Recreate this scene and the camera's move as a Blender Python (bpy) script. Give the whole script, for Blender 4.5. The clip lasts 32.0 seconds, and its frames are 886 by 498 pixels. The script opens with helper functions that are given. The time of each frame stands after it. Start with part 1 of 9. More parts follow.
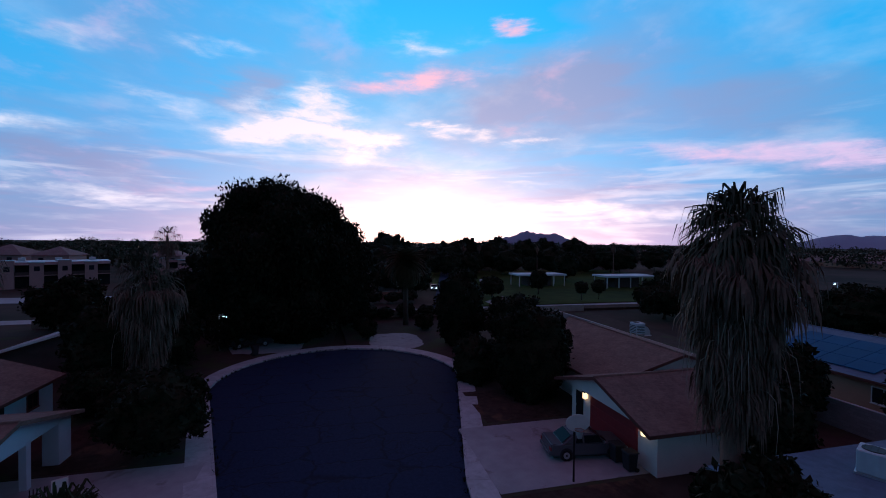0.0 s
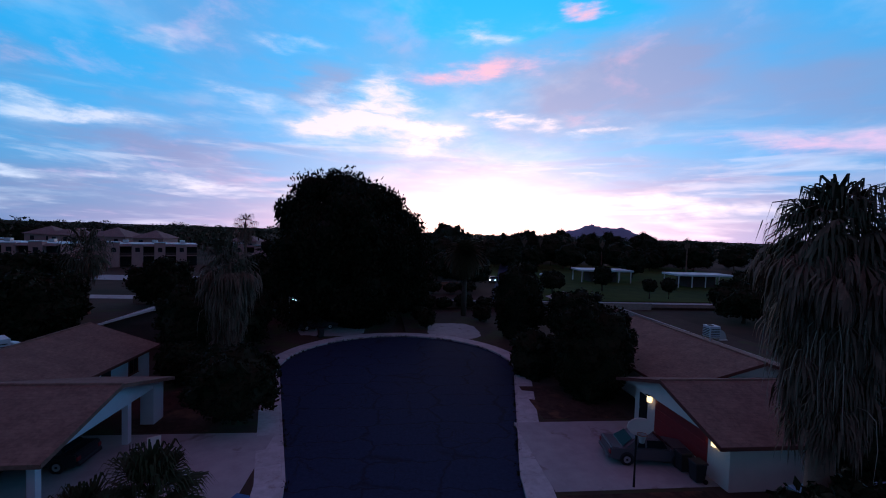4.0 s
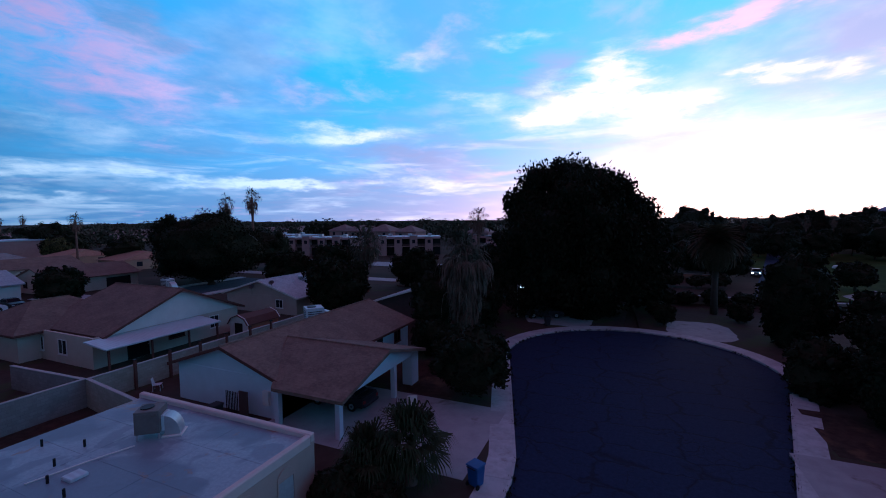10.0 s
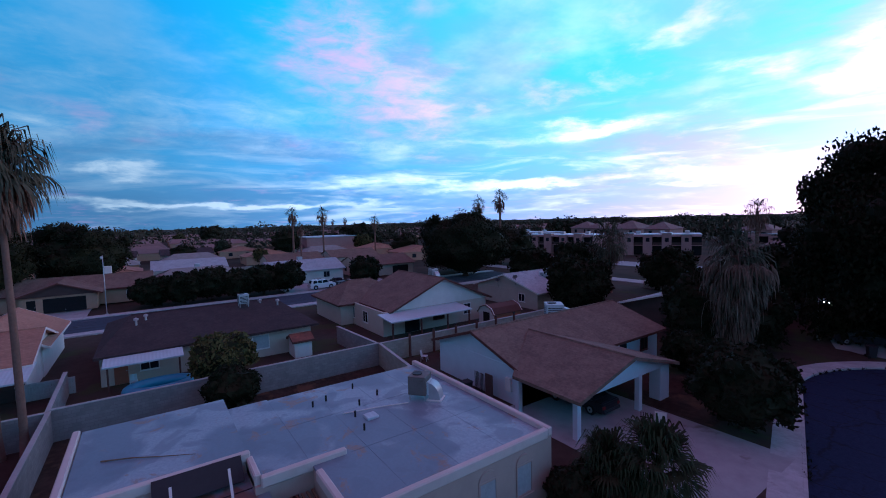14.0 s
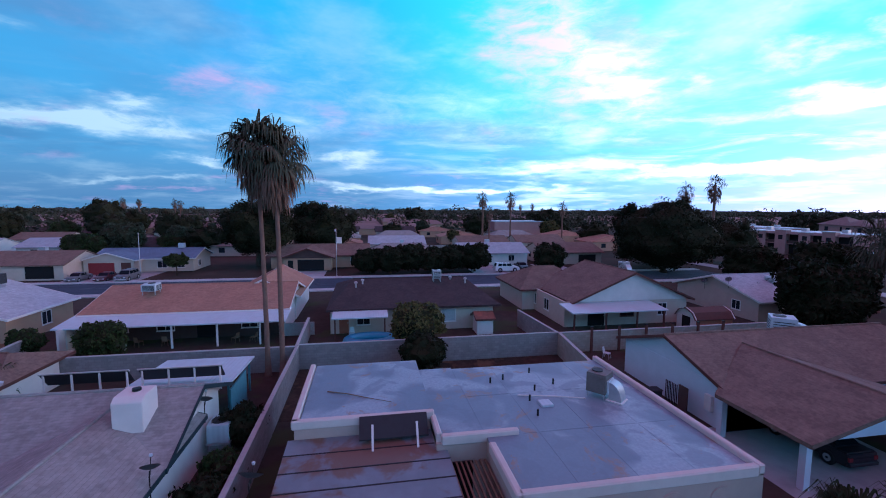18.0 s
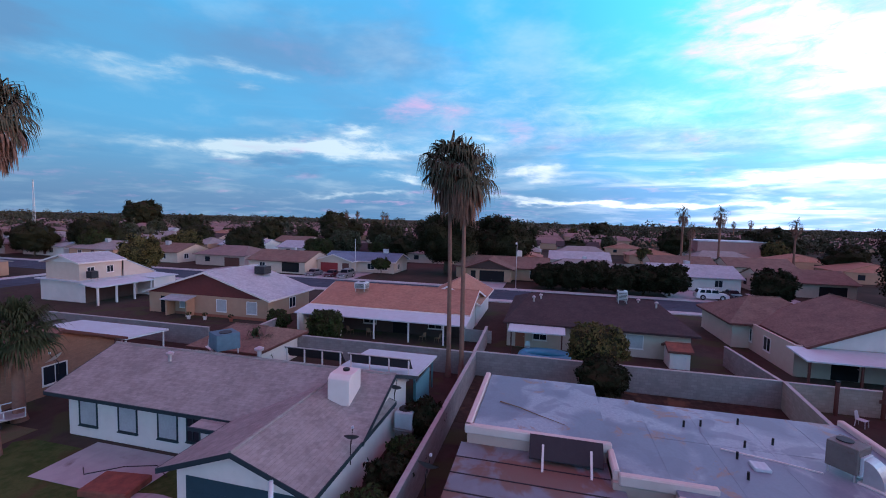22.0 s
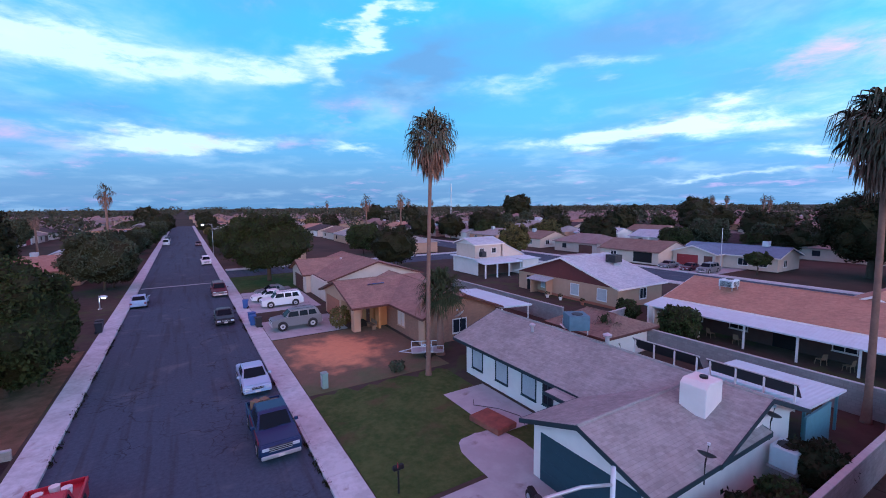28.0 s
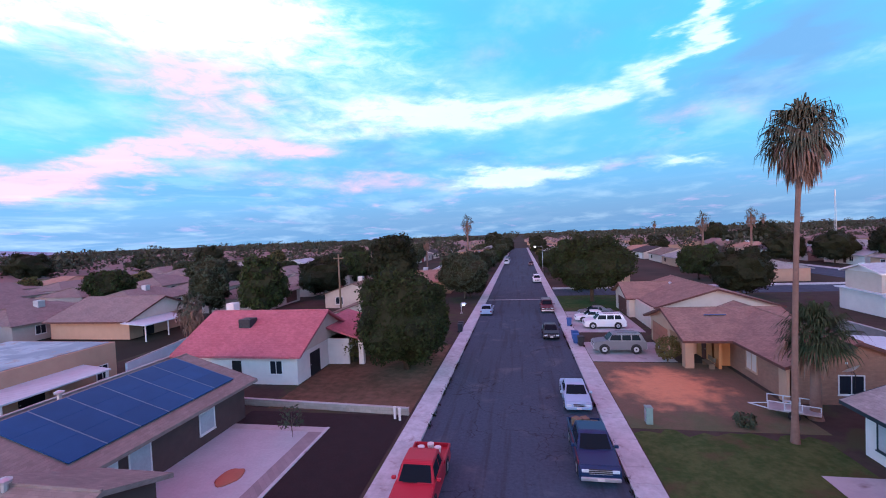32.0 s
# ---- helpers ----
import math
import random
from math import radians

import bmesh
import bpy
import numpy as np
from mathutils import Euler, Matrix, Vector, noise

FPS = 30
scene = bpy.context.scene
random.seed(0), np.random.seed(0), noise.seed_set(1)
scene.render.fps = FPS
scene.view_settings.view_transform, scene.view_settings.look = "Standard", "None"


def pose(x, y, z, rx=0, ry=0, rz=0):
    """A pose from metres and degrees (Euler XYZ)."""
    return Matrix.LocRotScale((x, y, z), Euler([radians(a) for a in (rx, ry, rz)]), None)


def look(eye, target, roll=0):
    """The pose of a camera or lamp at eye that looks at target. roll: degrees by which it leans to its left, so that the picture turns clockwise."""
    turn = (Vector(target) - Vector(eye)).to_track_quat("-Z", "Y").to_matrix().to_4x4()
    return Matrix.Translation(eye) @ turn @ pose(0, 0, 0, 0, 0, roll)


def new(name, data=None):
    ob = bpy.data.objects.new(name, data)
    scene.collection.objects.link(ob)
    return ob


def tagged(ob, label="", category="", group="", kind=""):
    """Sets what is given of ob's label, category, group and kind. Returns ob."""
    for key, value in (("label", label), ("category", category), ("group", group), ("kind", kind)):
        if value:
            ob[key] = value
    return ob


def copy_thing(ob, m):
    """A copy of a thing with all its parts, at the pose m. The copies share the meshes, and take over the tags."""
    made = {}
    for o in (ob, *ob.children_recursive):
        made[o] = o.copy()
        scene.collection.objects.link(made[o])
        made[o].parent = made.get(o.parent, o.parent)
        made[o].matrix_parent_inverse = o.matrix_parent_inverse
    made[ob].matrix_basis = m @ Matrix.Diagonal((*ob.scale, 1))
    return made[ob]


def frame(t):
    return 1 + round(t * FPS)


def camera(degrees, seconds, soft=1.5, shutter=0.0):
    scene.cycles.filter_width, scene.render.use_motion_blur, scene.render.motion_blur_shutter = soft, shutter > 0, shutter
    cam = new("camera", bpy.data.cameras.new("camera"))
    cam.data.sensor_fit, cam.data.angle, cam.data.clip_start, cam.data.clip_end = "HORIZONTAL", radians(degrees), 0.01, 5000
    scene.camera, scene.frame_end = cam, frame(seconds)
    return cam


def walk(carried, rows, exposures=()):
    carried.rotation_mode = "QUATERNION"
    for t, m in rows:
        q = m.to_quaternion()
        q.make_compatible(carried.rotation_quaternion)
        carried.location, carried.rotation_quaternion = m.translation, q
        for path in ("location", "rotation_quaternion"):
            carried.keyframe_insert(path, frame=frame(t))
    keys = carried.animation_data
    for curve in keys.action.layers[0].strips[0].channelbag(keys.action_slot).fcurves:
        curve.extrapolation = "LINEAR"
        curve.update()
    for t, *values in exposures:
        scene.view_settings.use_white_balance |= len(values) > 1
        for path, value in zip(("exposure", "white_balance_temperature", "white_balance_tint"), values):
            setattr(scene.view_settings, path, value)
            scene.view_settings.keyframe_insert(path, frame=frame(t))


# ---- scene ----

# ---- camera and its turn ----
H = 12.54
cam = camera(92.16, 32.0, soft=1.0)
TURNS = [
    # seconds, heading to the left of +y, pitch, lean
    (0, -14.03, -1.01, 0.55), (0.5, -14.66, -2.17, 1.90), (1, -14.98, -2.14, 0.19), (1.5, -14.57, -2.24, -0.34),
    (2, -13.99, -1.53, 1.16), (2.5, -14.37, -1.84, 0.94), (4.5, 0.63, -2.63, 1.83), (5, 8.88, -3.43, 1.44),
    (5.5, 17.35, -3.46, 1.23), (6, 24.24, -4.27, 1.16), (6.5, 24.22, -3.82, 1.55), (7, 24.33, -2.23, 0.15),
    (7.5, 23.60, -1.94, 1.49), (8, 24.08, -3.08, -0.61), (8.5, 23.70, -2.97, 1.34), (9, 22.95, -3.92, 1.05),
    (9.5, 22.90, -3.72, -0.40), (10, 23.60, -4.09, -0.54), (10.5, 26.22, -5.54, -1.38), (11, 29.46, -4.81, 0.19),
    (11.5, 33.18, -4.76, 1.04), (12, 37.49, -5.14, 1.24), (12.5, 42.09, -4.77, 1.27), (13, 46.29, -3.73, 1.21),
    (13.5, 50.71, -3.97, 1.06), (14, 55.26, -3.87, -1.51), (14.5, 58.59, -4.62, 0.83), (15, 62.15, -4.64, 1.07),
    (15.5, 66.88, -5.98, 2.53), (17.5, 76.53, -5.48, -0.39), (18, 79.83, -5.51, 0.32), (18.5, 83.48, -5.28, -0.43),
    (19, 86.64, -4.50, -0.75), (19.5, 88.82, -4.06, -0.37), (20, 91.13, -3.67, 0.31), (20.5, 94.20, -3.30, -0.18),
    (21, 96.99, -3.75, 1.18), (21.5, 100.14, -4.17, 1.09), (22, 103.79, -4.01, 1.37), (22.5, 108.37, -5.36, 1.90),
    (23, 112.97, -5.73, 0.56), (23.5, 116.84, -5.20, -0.75), (24, 120.68, -6.35, -0.82), (24.5, 124.84, -6.21, -1.23),
    (25, 129.35, -4.84, -0.12), (25.5, 132.98, -5.76, 0.79), (27.5, 145.16, -6.87, -1.66), (28, 148.73, -5.89, -0.50),
    (28.5, 153.59, -6.01, -0.26), (29, 159.55, -5.57, -0.53), (29.5, 164.68, -5.42, -0.62), (30, 168.93, -4.86, -0.30),
    (30.5, 173.16, -4.76, -0.81), (31, 178.87, -4.24, 0.21), (31.5, 184.69, -4.22, -2.06), (32, 190.23, -1.89, -2.42),
]


def aim(yaw, pitch, lean):
    a, p = radians(yaw), radians(pitch)
    way = Vector((-math.sin(a) * math.cos(p), math.cos(a) * math.cos(p), math.sin(p)))
    return look((0, 0, H), Vector((0, 0, H)) + way * 10, lean)


walk(cam, [(t, aim(a, p, r)) for t, a, p, r in TURNS],
     exposures=[(0, -1.95, 5200, 11), (2.5, -1.95, 5200, 11), (6, -1.8, 5050, 11), (10, -1.58, 5000, 13), (13, -1.12, 5100, 16), (16, -0.6, 5550, 19),
                (19, -0.25, 5500, 20), (22.4, -0.14, 6550, 27), (25, 0.06, 6000, 25), (28, 0.28, 6000, 25), (32, 0.48, 6400, 27)])

# ---- sky and sun ----
SUN_AZ = radians(-11.5)
SUN_DIR = Vector((-math.sin(SUN_AZ), math.cos(SUN_AZ), 0.03)).normalized()
world = bpy.data.worlds.new("evening_sky")
scene.world = world
world.use_nodes = True
wt = world.node_tree
wt.nodes.clear()


class Graph:
    """Short hand for node trees."""

    def __init__(self, tree):
        self.tree = tree

    def add(self, kind, ins=None):
        n = self.tree.nodes.new(kind)
        for k, v in (ins or {}).items():
            if isinstance(v, bpy.types.NodeSocket):
                self.tree.links.new(v, n.inputs[k])
            else:
                n.inputs[k].default_value = v
        return n

    def math(self, op, a, b=0.0, c=0.0):
        n = self.add("ShaderNodeMath", {0: a, 1: b, 2: c})
        n.operation = op
        return n.outputs[0]

    def vec(self, op, ins, out=0):
        n = self.add("ShaderNodeVectorMath", ins)
        n.operation = op
        return n.outputs[out]

    def mix(self, f, a, b, blend="MIX"):
        n = self.add("ShaderNodeMix")
        n.data_type, n.blend_type = "RGBA", blend
        if isinstance(f, bpy.types.NodeSocket):
            self.tree.links.new(f, n.inputs[0])
        else:
            n.inputs[0].default_value = f
        for k, v in ((6, a), (7, b)):
            if isinstance(v, bpy.types.NodeSocket):
                self.tree.links.new(v, n.inputs[k])
            else:
                n.inputs[k].default_value = (*v, 1) if len(v) == 3 else v
        return n.outputs[2]

    def ramp(self, f, stops, mode="EASE"):
        n = self.add("ShaderNodeValToRGB", {0: f})
        r = n.color_ramp
        r.interpolation = mode
        while len(r.elements) < len(stops):
            r.elements.new(0.5)
        for e, (p, c) in zip(r.elements, stops):
            e.position = p
            e.color = (*c, 1) if not isinstance(c, (int, float)) else (c, c, c, 1)
        return n.outputs[0]

    def noise(self, vec, scale, detail=4.0, rough=0.55, dist=0.0):
        return self.add("ShaderNodeTexNoise", {"Vector": vec, "Scale": scale, "Detail": detail, "Roughness": rough, "Distortion": dist}).outputs[0]


def sky_nodes():
    g = Graph(wt)
    d = g.add("ShaderNodeTexCoord").outputs["Generated"]
    sep = g.add("ShaderNodeSeparateXYZ", {0: d})
    z = g.math("MAXIMUM", sep.outputs[2], 0.0)
    # clouds lie on a flat deck, so that they crowd together towards the horizon
    k = g.math("DIVIDE", 1.0, g.math("ADD", z, 0.16))
    deck = g.vec("SCALE", {0: d, 3: k})
    flat = g.add("ShaderNodeMapping", {0: deck, 3: (1.0, 1.0, 0.0), 2: (0, 0, 0.5)}).outputs[0]
    streak = g.add("ShaderNodeMapping", {0: deck, 1: (3.1, 1.7, 0.0), 3: (1.15, 1.0, 0.0), 2: (0, 0, -0.35)}).outputs[0]
    big = g.noise(flat, 0.8, 4.0, 0.55, 0.2)
    mid = g.noise(streak, 1.35, 6.0, 0.58, 0.15)
    wisp = g.noise(streak, 3.2, 6.0, 0.6, 0.2)
    low = g.add("ShaderNodeMapping", {0: d, 3: (2.2, 2.2, 20.0)}).outputs[0]
    bars = g.noise(low, 1.6, 5.0, 0.6, 0.6)
    dot = g.vec("DOT_PRODUCT", {0: d, 1: tuple(SUN_DIR)}, 1)
    near = g.math("MULTIPLY", g.math("ADD", dot, 1.0), 0.5)
    tex = g.add("ShaderNodeTexSky")
    tex.sky_type, tex.sun_disc, tex.sun_elevation, tex.sun_rotation = "NISHITA", False, radians(2.0), -SUN_AZ
    sky = tex.outputs[0]
    clear = g.mix(0.02, g.ramp(z, [(0.0, (0.105, 0.30, 0.51)), (0.2, (0.075, 0.47, 0.80)), (0.45, (0.04, 0.51, 0.90))]), sky, "ADD")
    # heading and height of each direction, for the cloud banks
    az = g.math("ARCTAN2", g.math("MULTIPLY", sep.outputs[0], -1.0), sep.outputs[1])
    az = g.math("ADD", g.math("MULTIPLY", az, 57.296), g.math("MULTIPLY", g.math("LESS_THAN", az, -1.35), 360.0))
    el = g.math("MULTIPLY", g.math("ARCSINE", z), 57.296)
    # streaky unevenness: long and low near the horizon
    flow = g.add("ShaderNodeCombineXYZ", {0: g.math("MULTIPLY", az, 0.085), 1: g.math("MULTIPLY", el, 0.30)}).outputs[0]
    ragged = g.add("ShaderNodeTexNoise", {"Vector": flow, "Scale": 1.0, "Detail": 5.0, "Roughness": 0.58}).outputs["Color"]
    place = g.add("ShaderNodeCombineXYZ", {0: az, 1: el}).outputs[0]
    place = g.vec("MULTIPLY_ADD", {0: ragged, 1: (22.0, 6.5, 0.0), 2: place})

    def banks(rows):
        """Soft cloud banks: heading, height, half width and half height in degrees, slope, strength."""
        total = 0.0
        for a, e, w, h, lean, k in rows:
            off = g.vec("SUBTRACT", {0: place, 1: (a + 11.0, e + 3.25, 0.0)})
            u = g.vec("DOT_PRODUCT", {0: off, 1: (1 / w, 0.0, 0.0)}, 1)
            v = g.vec("DOT_PRODUCT", {0: off, 1: (-lean / h, 1 / h, 0.0)}, 1)
            fall = g.math("POWER", 0.4, g.math("ADD", g.math("MULTIPLY", u, u), g.math("MULTIPLY", v, v)))
            total = g.math("MULTIPLY_ADD", fall, k, total)
        return total

    white = banks([(6, 14.3, 5.5, 2.6, 0, 0.85), (20, 15.5, 5, 1.2, 0.1, 0.45), (27, 20.5, 5, 1.2, -0.1, 0.4), (-3, 12.5, 4, 1.2, 0, 0.8), (14, 21.5, 5, 1.0, 0, 0.4), (-12, 24.0, 7, 1.4, 0, 0.5), (10, 12.6, 6, 1.4, -0.15, 0.55), (1, 17.8, 4, 2.2, 0, 0.6), (34, 11.0, 10, 1.0, -0.1, 0.85), (-16, 15.1, 3.2, 1.0, 0.1, 0.8), (-25, 13.1, 2.5, 0.7, 0, 0.7),
                   (65, 5.4, 9, 0.7, 0, 0.7), (48, 4.6, 6, 0.5, 0.1, 0.7), (60, 6.4, 6, 0.6, 0.1, 0.6), (48, 3.9, 13, 0.6, 0, 0.6), (81, 2.6, 17, 0.5, 0.01, 1.2), (92, 6.1, 5, 0.8, 0, 0.8),
                   (122, 8.4, 14, 1.1, -0.03, 1.2), (116, 11.0, 4, 0.5, 0, 0.6), (110, 4.8, 4, 0.5, 0, 0.7), (117, 2.9, 9, 0.35, 0, 0.5), (140, 15.3, 8, 1.0, -0.08, 0.45), (127, 16.0, 5, 0.8, 0, 0.4),
                   (180, 7.3, 8, 1.0, 0, 1.3), (160, 6.9, 4, 0.5, 0, 0.7), (158, 20.6, 6.5, 1.7, -0.8, 0.9), (170, 16.6, 8, 1.4, -0.15, 0.8), (190, 15.2, 12, 2.2, 0, 1.0), (218, 25.5, 16, 4, 0, 1.3), (241, 22, 8, 4, 0, 0.8),
                   (24, 4.7, 8, 0.6, 0, 0.7), (-36, 4.2, 14, 1.2, 0, 0.8), (78, 12.5, 14, 2.5, 0, 0.25), (62, 9.5, 14, 1.5, 0, 0.3), (97, 16, 18, 4.0, 0, 0.28), (102, 9.5, 20, 2.6, 0, 0.3), (-8, 10, 16, 4, 0, 0.3), (205, 18, 18, 7, 0, 0.4)])
    rosy = banks([(-11, 20.3, 9, 1.3, -0.08, 0.75), (-23, 25.9, 3, 0.9, 0, 0.8), (-54, 9.7, 15, 1.3, 0.08, 0.9), (-66, 14, 5, 1.2, 0.2, 0.5), (67, 20.5, 7.5, 6.5, 0, 0.7), (58, 14.5, 6.5, 4.0, 0, 0.7), (95, 11.4, 4, 1.4, 0, 0.45),
                  (106, 14, 4.5, 2.3, 0, 0.65), (161, 12.6, 5, 1.5, 0, 0.35), (219, 18, 9, 5.5, 0, 0.7), (211, 11.6, 10, 1.5, -0.1, 0.9), (229, 9.0, 9, 1.4, -0.33, 0.85), (201, 7.6, 15, 1.0, 0.05, 0.55), (239, 6.3, 8, 1.1, 0, 0.75), (18, 6.0, 9, 0.7, 0, 0.6)])
    dull = banks([(11, 17.3, 3.5, 2.2, 0, 0.7), (-27, 18.3, 14, 4, 0, 0.8), (-50, 15, 12, 3, 0, 0.6), (59, 19.2, 3, 4, 0, 0.7), (75, 9.3, 11, 1.3, 0, 0.7), (128, 18.6, 12, 3.2, 0, 0.8), (111, 21, 9, 2.6, 0, 0.6), (149, 17.5, 6.5, 4.2, -0.3, 0.9),
                  (48, 19, 8, 5, 0, 0.5), (70, 4.0, 16, 0.5, 0, 0.6), (100, 8.0, 9, 0.9, 0, 0.5), (120, 6.2, 12, 0.7, 0, 0.5), (196, 10, 12, 1.2, 0, 0.35), (30, 8.2, 14, 1.2, 0, 0.5)])
    open_sky = banks([(89, 21, 9, 5, 0, 1.0), (78, 14.5, 6, 3.5, 0, 0.8), (-15, 26.5, 14, 3, 0, 0.8), (-66, 20, 8, 4, 0, 0.6), (168, 10.4, 13, 1.8, 0, 0.7), (185, 4, 28, 2.0, 0, 0.7), (36, 17, 8, 4, 0, 0.6), (135, 4, 25, 2.0, 0, 0.6)])
    grey = g.ramp(z, [(0.0, (0.10, 0.29, 0.50)), (0.3, (0.13, 0.37, 0.62))])
    haze = g.math("MULTIPLY", g.ramp(near, [(0.55, 0.0), (1.0, 1.0)]), 0.6)
    grey = g.mix(haze, grey, (0.46, 0.42, 0.54))
    soft = g.math("SUBTRACT", g.ramp(big, [(0.36, 0.0), (0.66, 0.5)]), open_sky)
    col = g.mix(g.math("MAXIMUM", g.math("MINIMUM", g.math("ADD", soft, dull), 0.95), 0.0), clear, grey)
    bright = g.ramp(near, [(0.0, (0.66, 0.95, 1.0)), (0.75, (0.85, 0.97, 1.0)), (1.0, (0.98, 0.90, 0.84))])
    pink = g.ramp(near, [(0.0, (0.80, 0.56, 0.84)), (0.6, (0.68, 0.47, 0.69)), (0.85, (0.90, 0.68, 0.82)), (1.0, (1.0, 0.56, 0.60))])
    streaks = g.ramp(mid, [(0.48, 0.0), (0.74, 0.26)])
    fibre = g.add("ShaderNodeCombineXYZ", {0: g.math("MULTIPLY", az, 0.17), 1: g.math("MULTIPLY", el, 0.48), 2: 3.0}).outputs[0]
    torn = g.ramp(g.noise(fibre, 1.3, 6.0, 0.66, 0.4), [(0.28, 0.4), (0.70, 1.35)], "LINEAR")
    col = g.mix(g.math("MINIMUM", g.math("ADD", streaks, g.ramp(g.math("MULTIPLY", white, torn), [(0.05, 0.0), (1.15, 1.0)])), 0.88), col, bright)
    faint = g.math("MULTIPLY", g.ramp(wisp, [(0.50, 0.0), (0.74, 0.4)]), g.ramp(big, [(0.46, 0.0), (0.64, 1.0)]))
    col = g.mix(g.math("MINIMUM", g.math("ADD", faint, g.ramp(g.math("MULTIPLY", rosy, torn), [(0.05, 0.0), (1.0, 0.95)])), 0.92), col, pink)
    fade = g.math("MULTIPLY", g.ramp(z, [(0.03, 1.0), (0.30, 0.0)]), g.ramp(near, [(0.0, 0.08), (0.35, 0.4), (0.7, 1.0)]))
    col = g.mix(g.math("MULTIPLY", g.ramp(bars, [(0.50, 0.0), (0.70, 0.6)]), fade), col, bright)
    shade = g.noise(g.add("ShaderNodeMapping", {0: d, 1: (4.0, 2.0, 1.0), 3: (2.6, 2.6, 24.0)}).outputs[0], 1.5, 5.0, 0.6, 0.4)
    col = g.mix(g.math("MULTIPLY", g.ramp(shade, [(0.50, 0.0), (0.66, 0.6)]), fade), col, grey)
    # brighter towards the place where the sun has gone down; dim lavender added overhead, out of view, to tint the
    # ground
    lift = g.ramp(near, [(0.0, 0.24), (0.4, 0.33), (0.55, 0.54), (0.7, 0.72), (0.9, 0.83), (1.0, 1.0)], "LINEAR")
    overhead_tint = g.ramp(z, [(0.46, 0.0), (0.70, 1.0)])
    col = g.mix(overhead_tint, g.mix(1.0, col, lift, "MULTIPLY"), (0.152, 0.046, 0.099))
    # warmer towards the sunset
    col = g.mix(1.0, col, g.ramp(near, [(0.7, (1.0, 1.0, 1.0)), (0.9, (1.12, 1.0, 0.97)), (1.0, (1.34, 1.03, 0.88))]), "MULTIPLY")
    aside = g.math("SUBTRACT", 1.0, near)
    halo = g.math("MULTIPLY", g.math("EXPONENT", g.math("MULTIPLY", aside, -55.0)), g.math("EXPONENT", g.math("MULTIPLY", z, -12.5)))
    wide = g.math("MULTIPLY", g.math("EXPONENT", g.math("MULTIPLY", aside, -11.0)), g.math("EXPONENT", g.math("MULTIPLY", z, -8.5)))
    col = g.mix(1.0, col, g.mix(halo, (0, 0, 0), (1.75, 1.0, 0.46)), "ADD")
    col = g.mix(1.0, col, g.mix(wide, (0, 0, 0), (1.0, 0.40, 0.33)), "ADD")
    under = g.math("LESS_THAN", sep.outputs[2], -0.02)
    col = g.mix(under, col, (0.05, 0.05, 0.06))
    bg = g.add("ShaderNodeBackground", {0: col, 1: 4.0})
    g.add("ShaderNodeOutputWorld", {0: bg.outputs[0]})


sky_nodes()
sun = new("sun", bpy.data.lights.new("sun", "SUN"))
sun.data.energy, sun.data.angle, sun.data.color = 0.5, radians(12), (1.0, 0.72, 0.55)
sun.matrix_world = look(SUN_DIR * 50 + Vector((0, 0, 4)), (0, 0, 0))


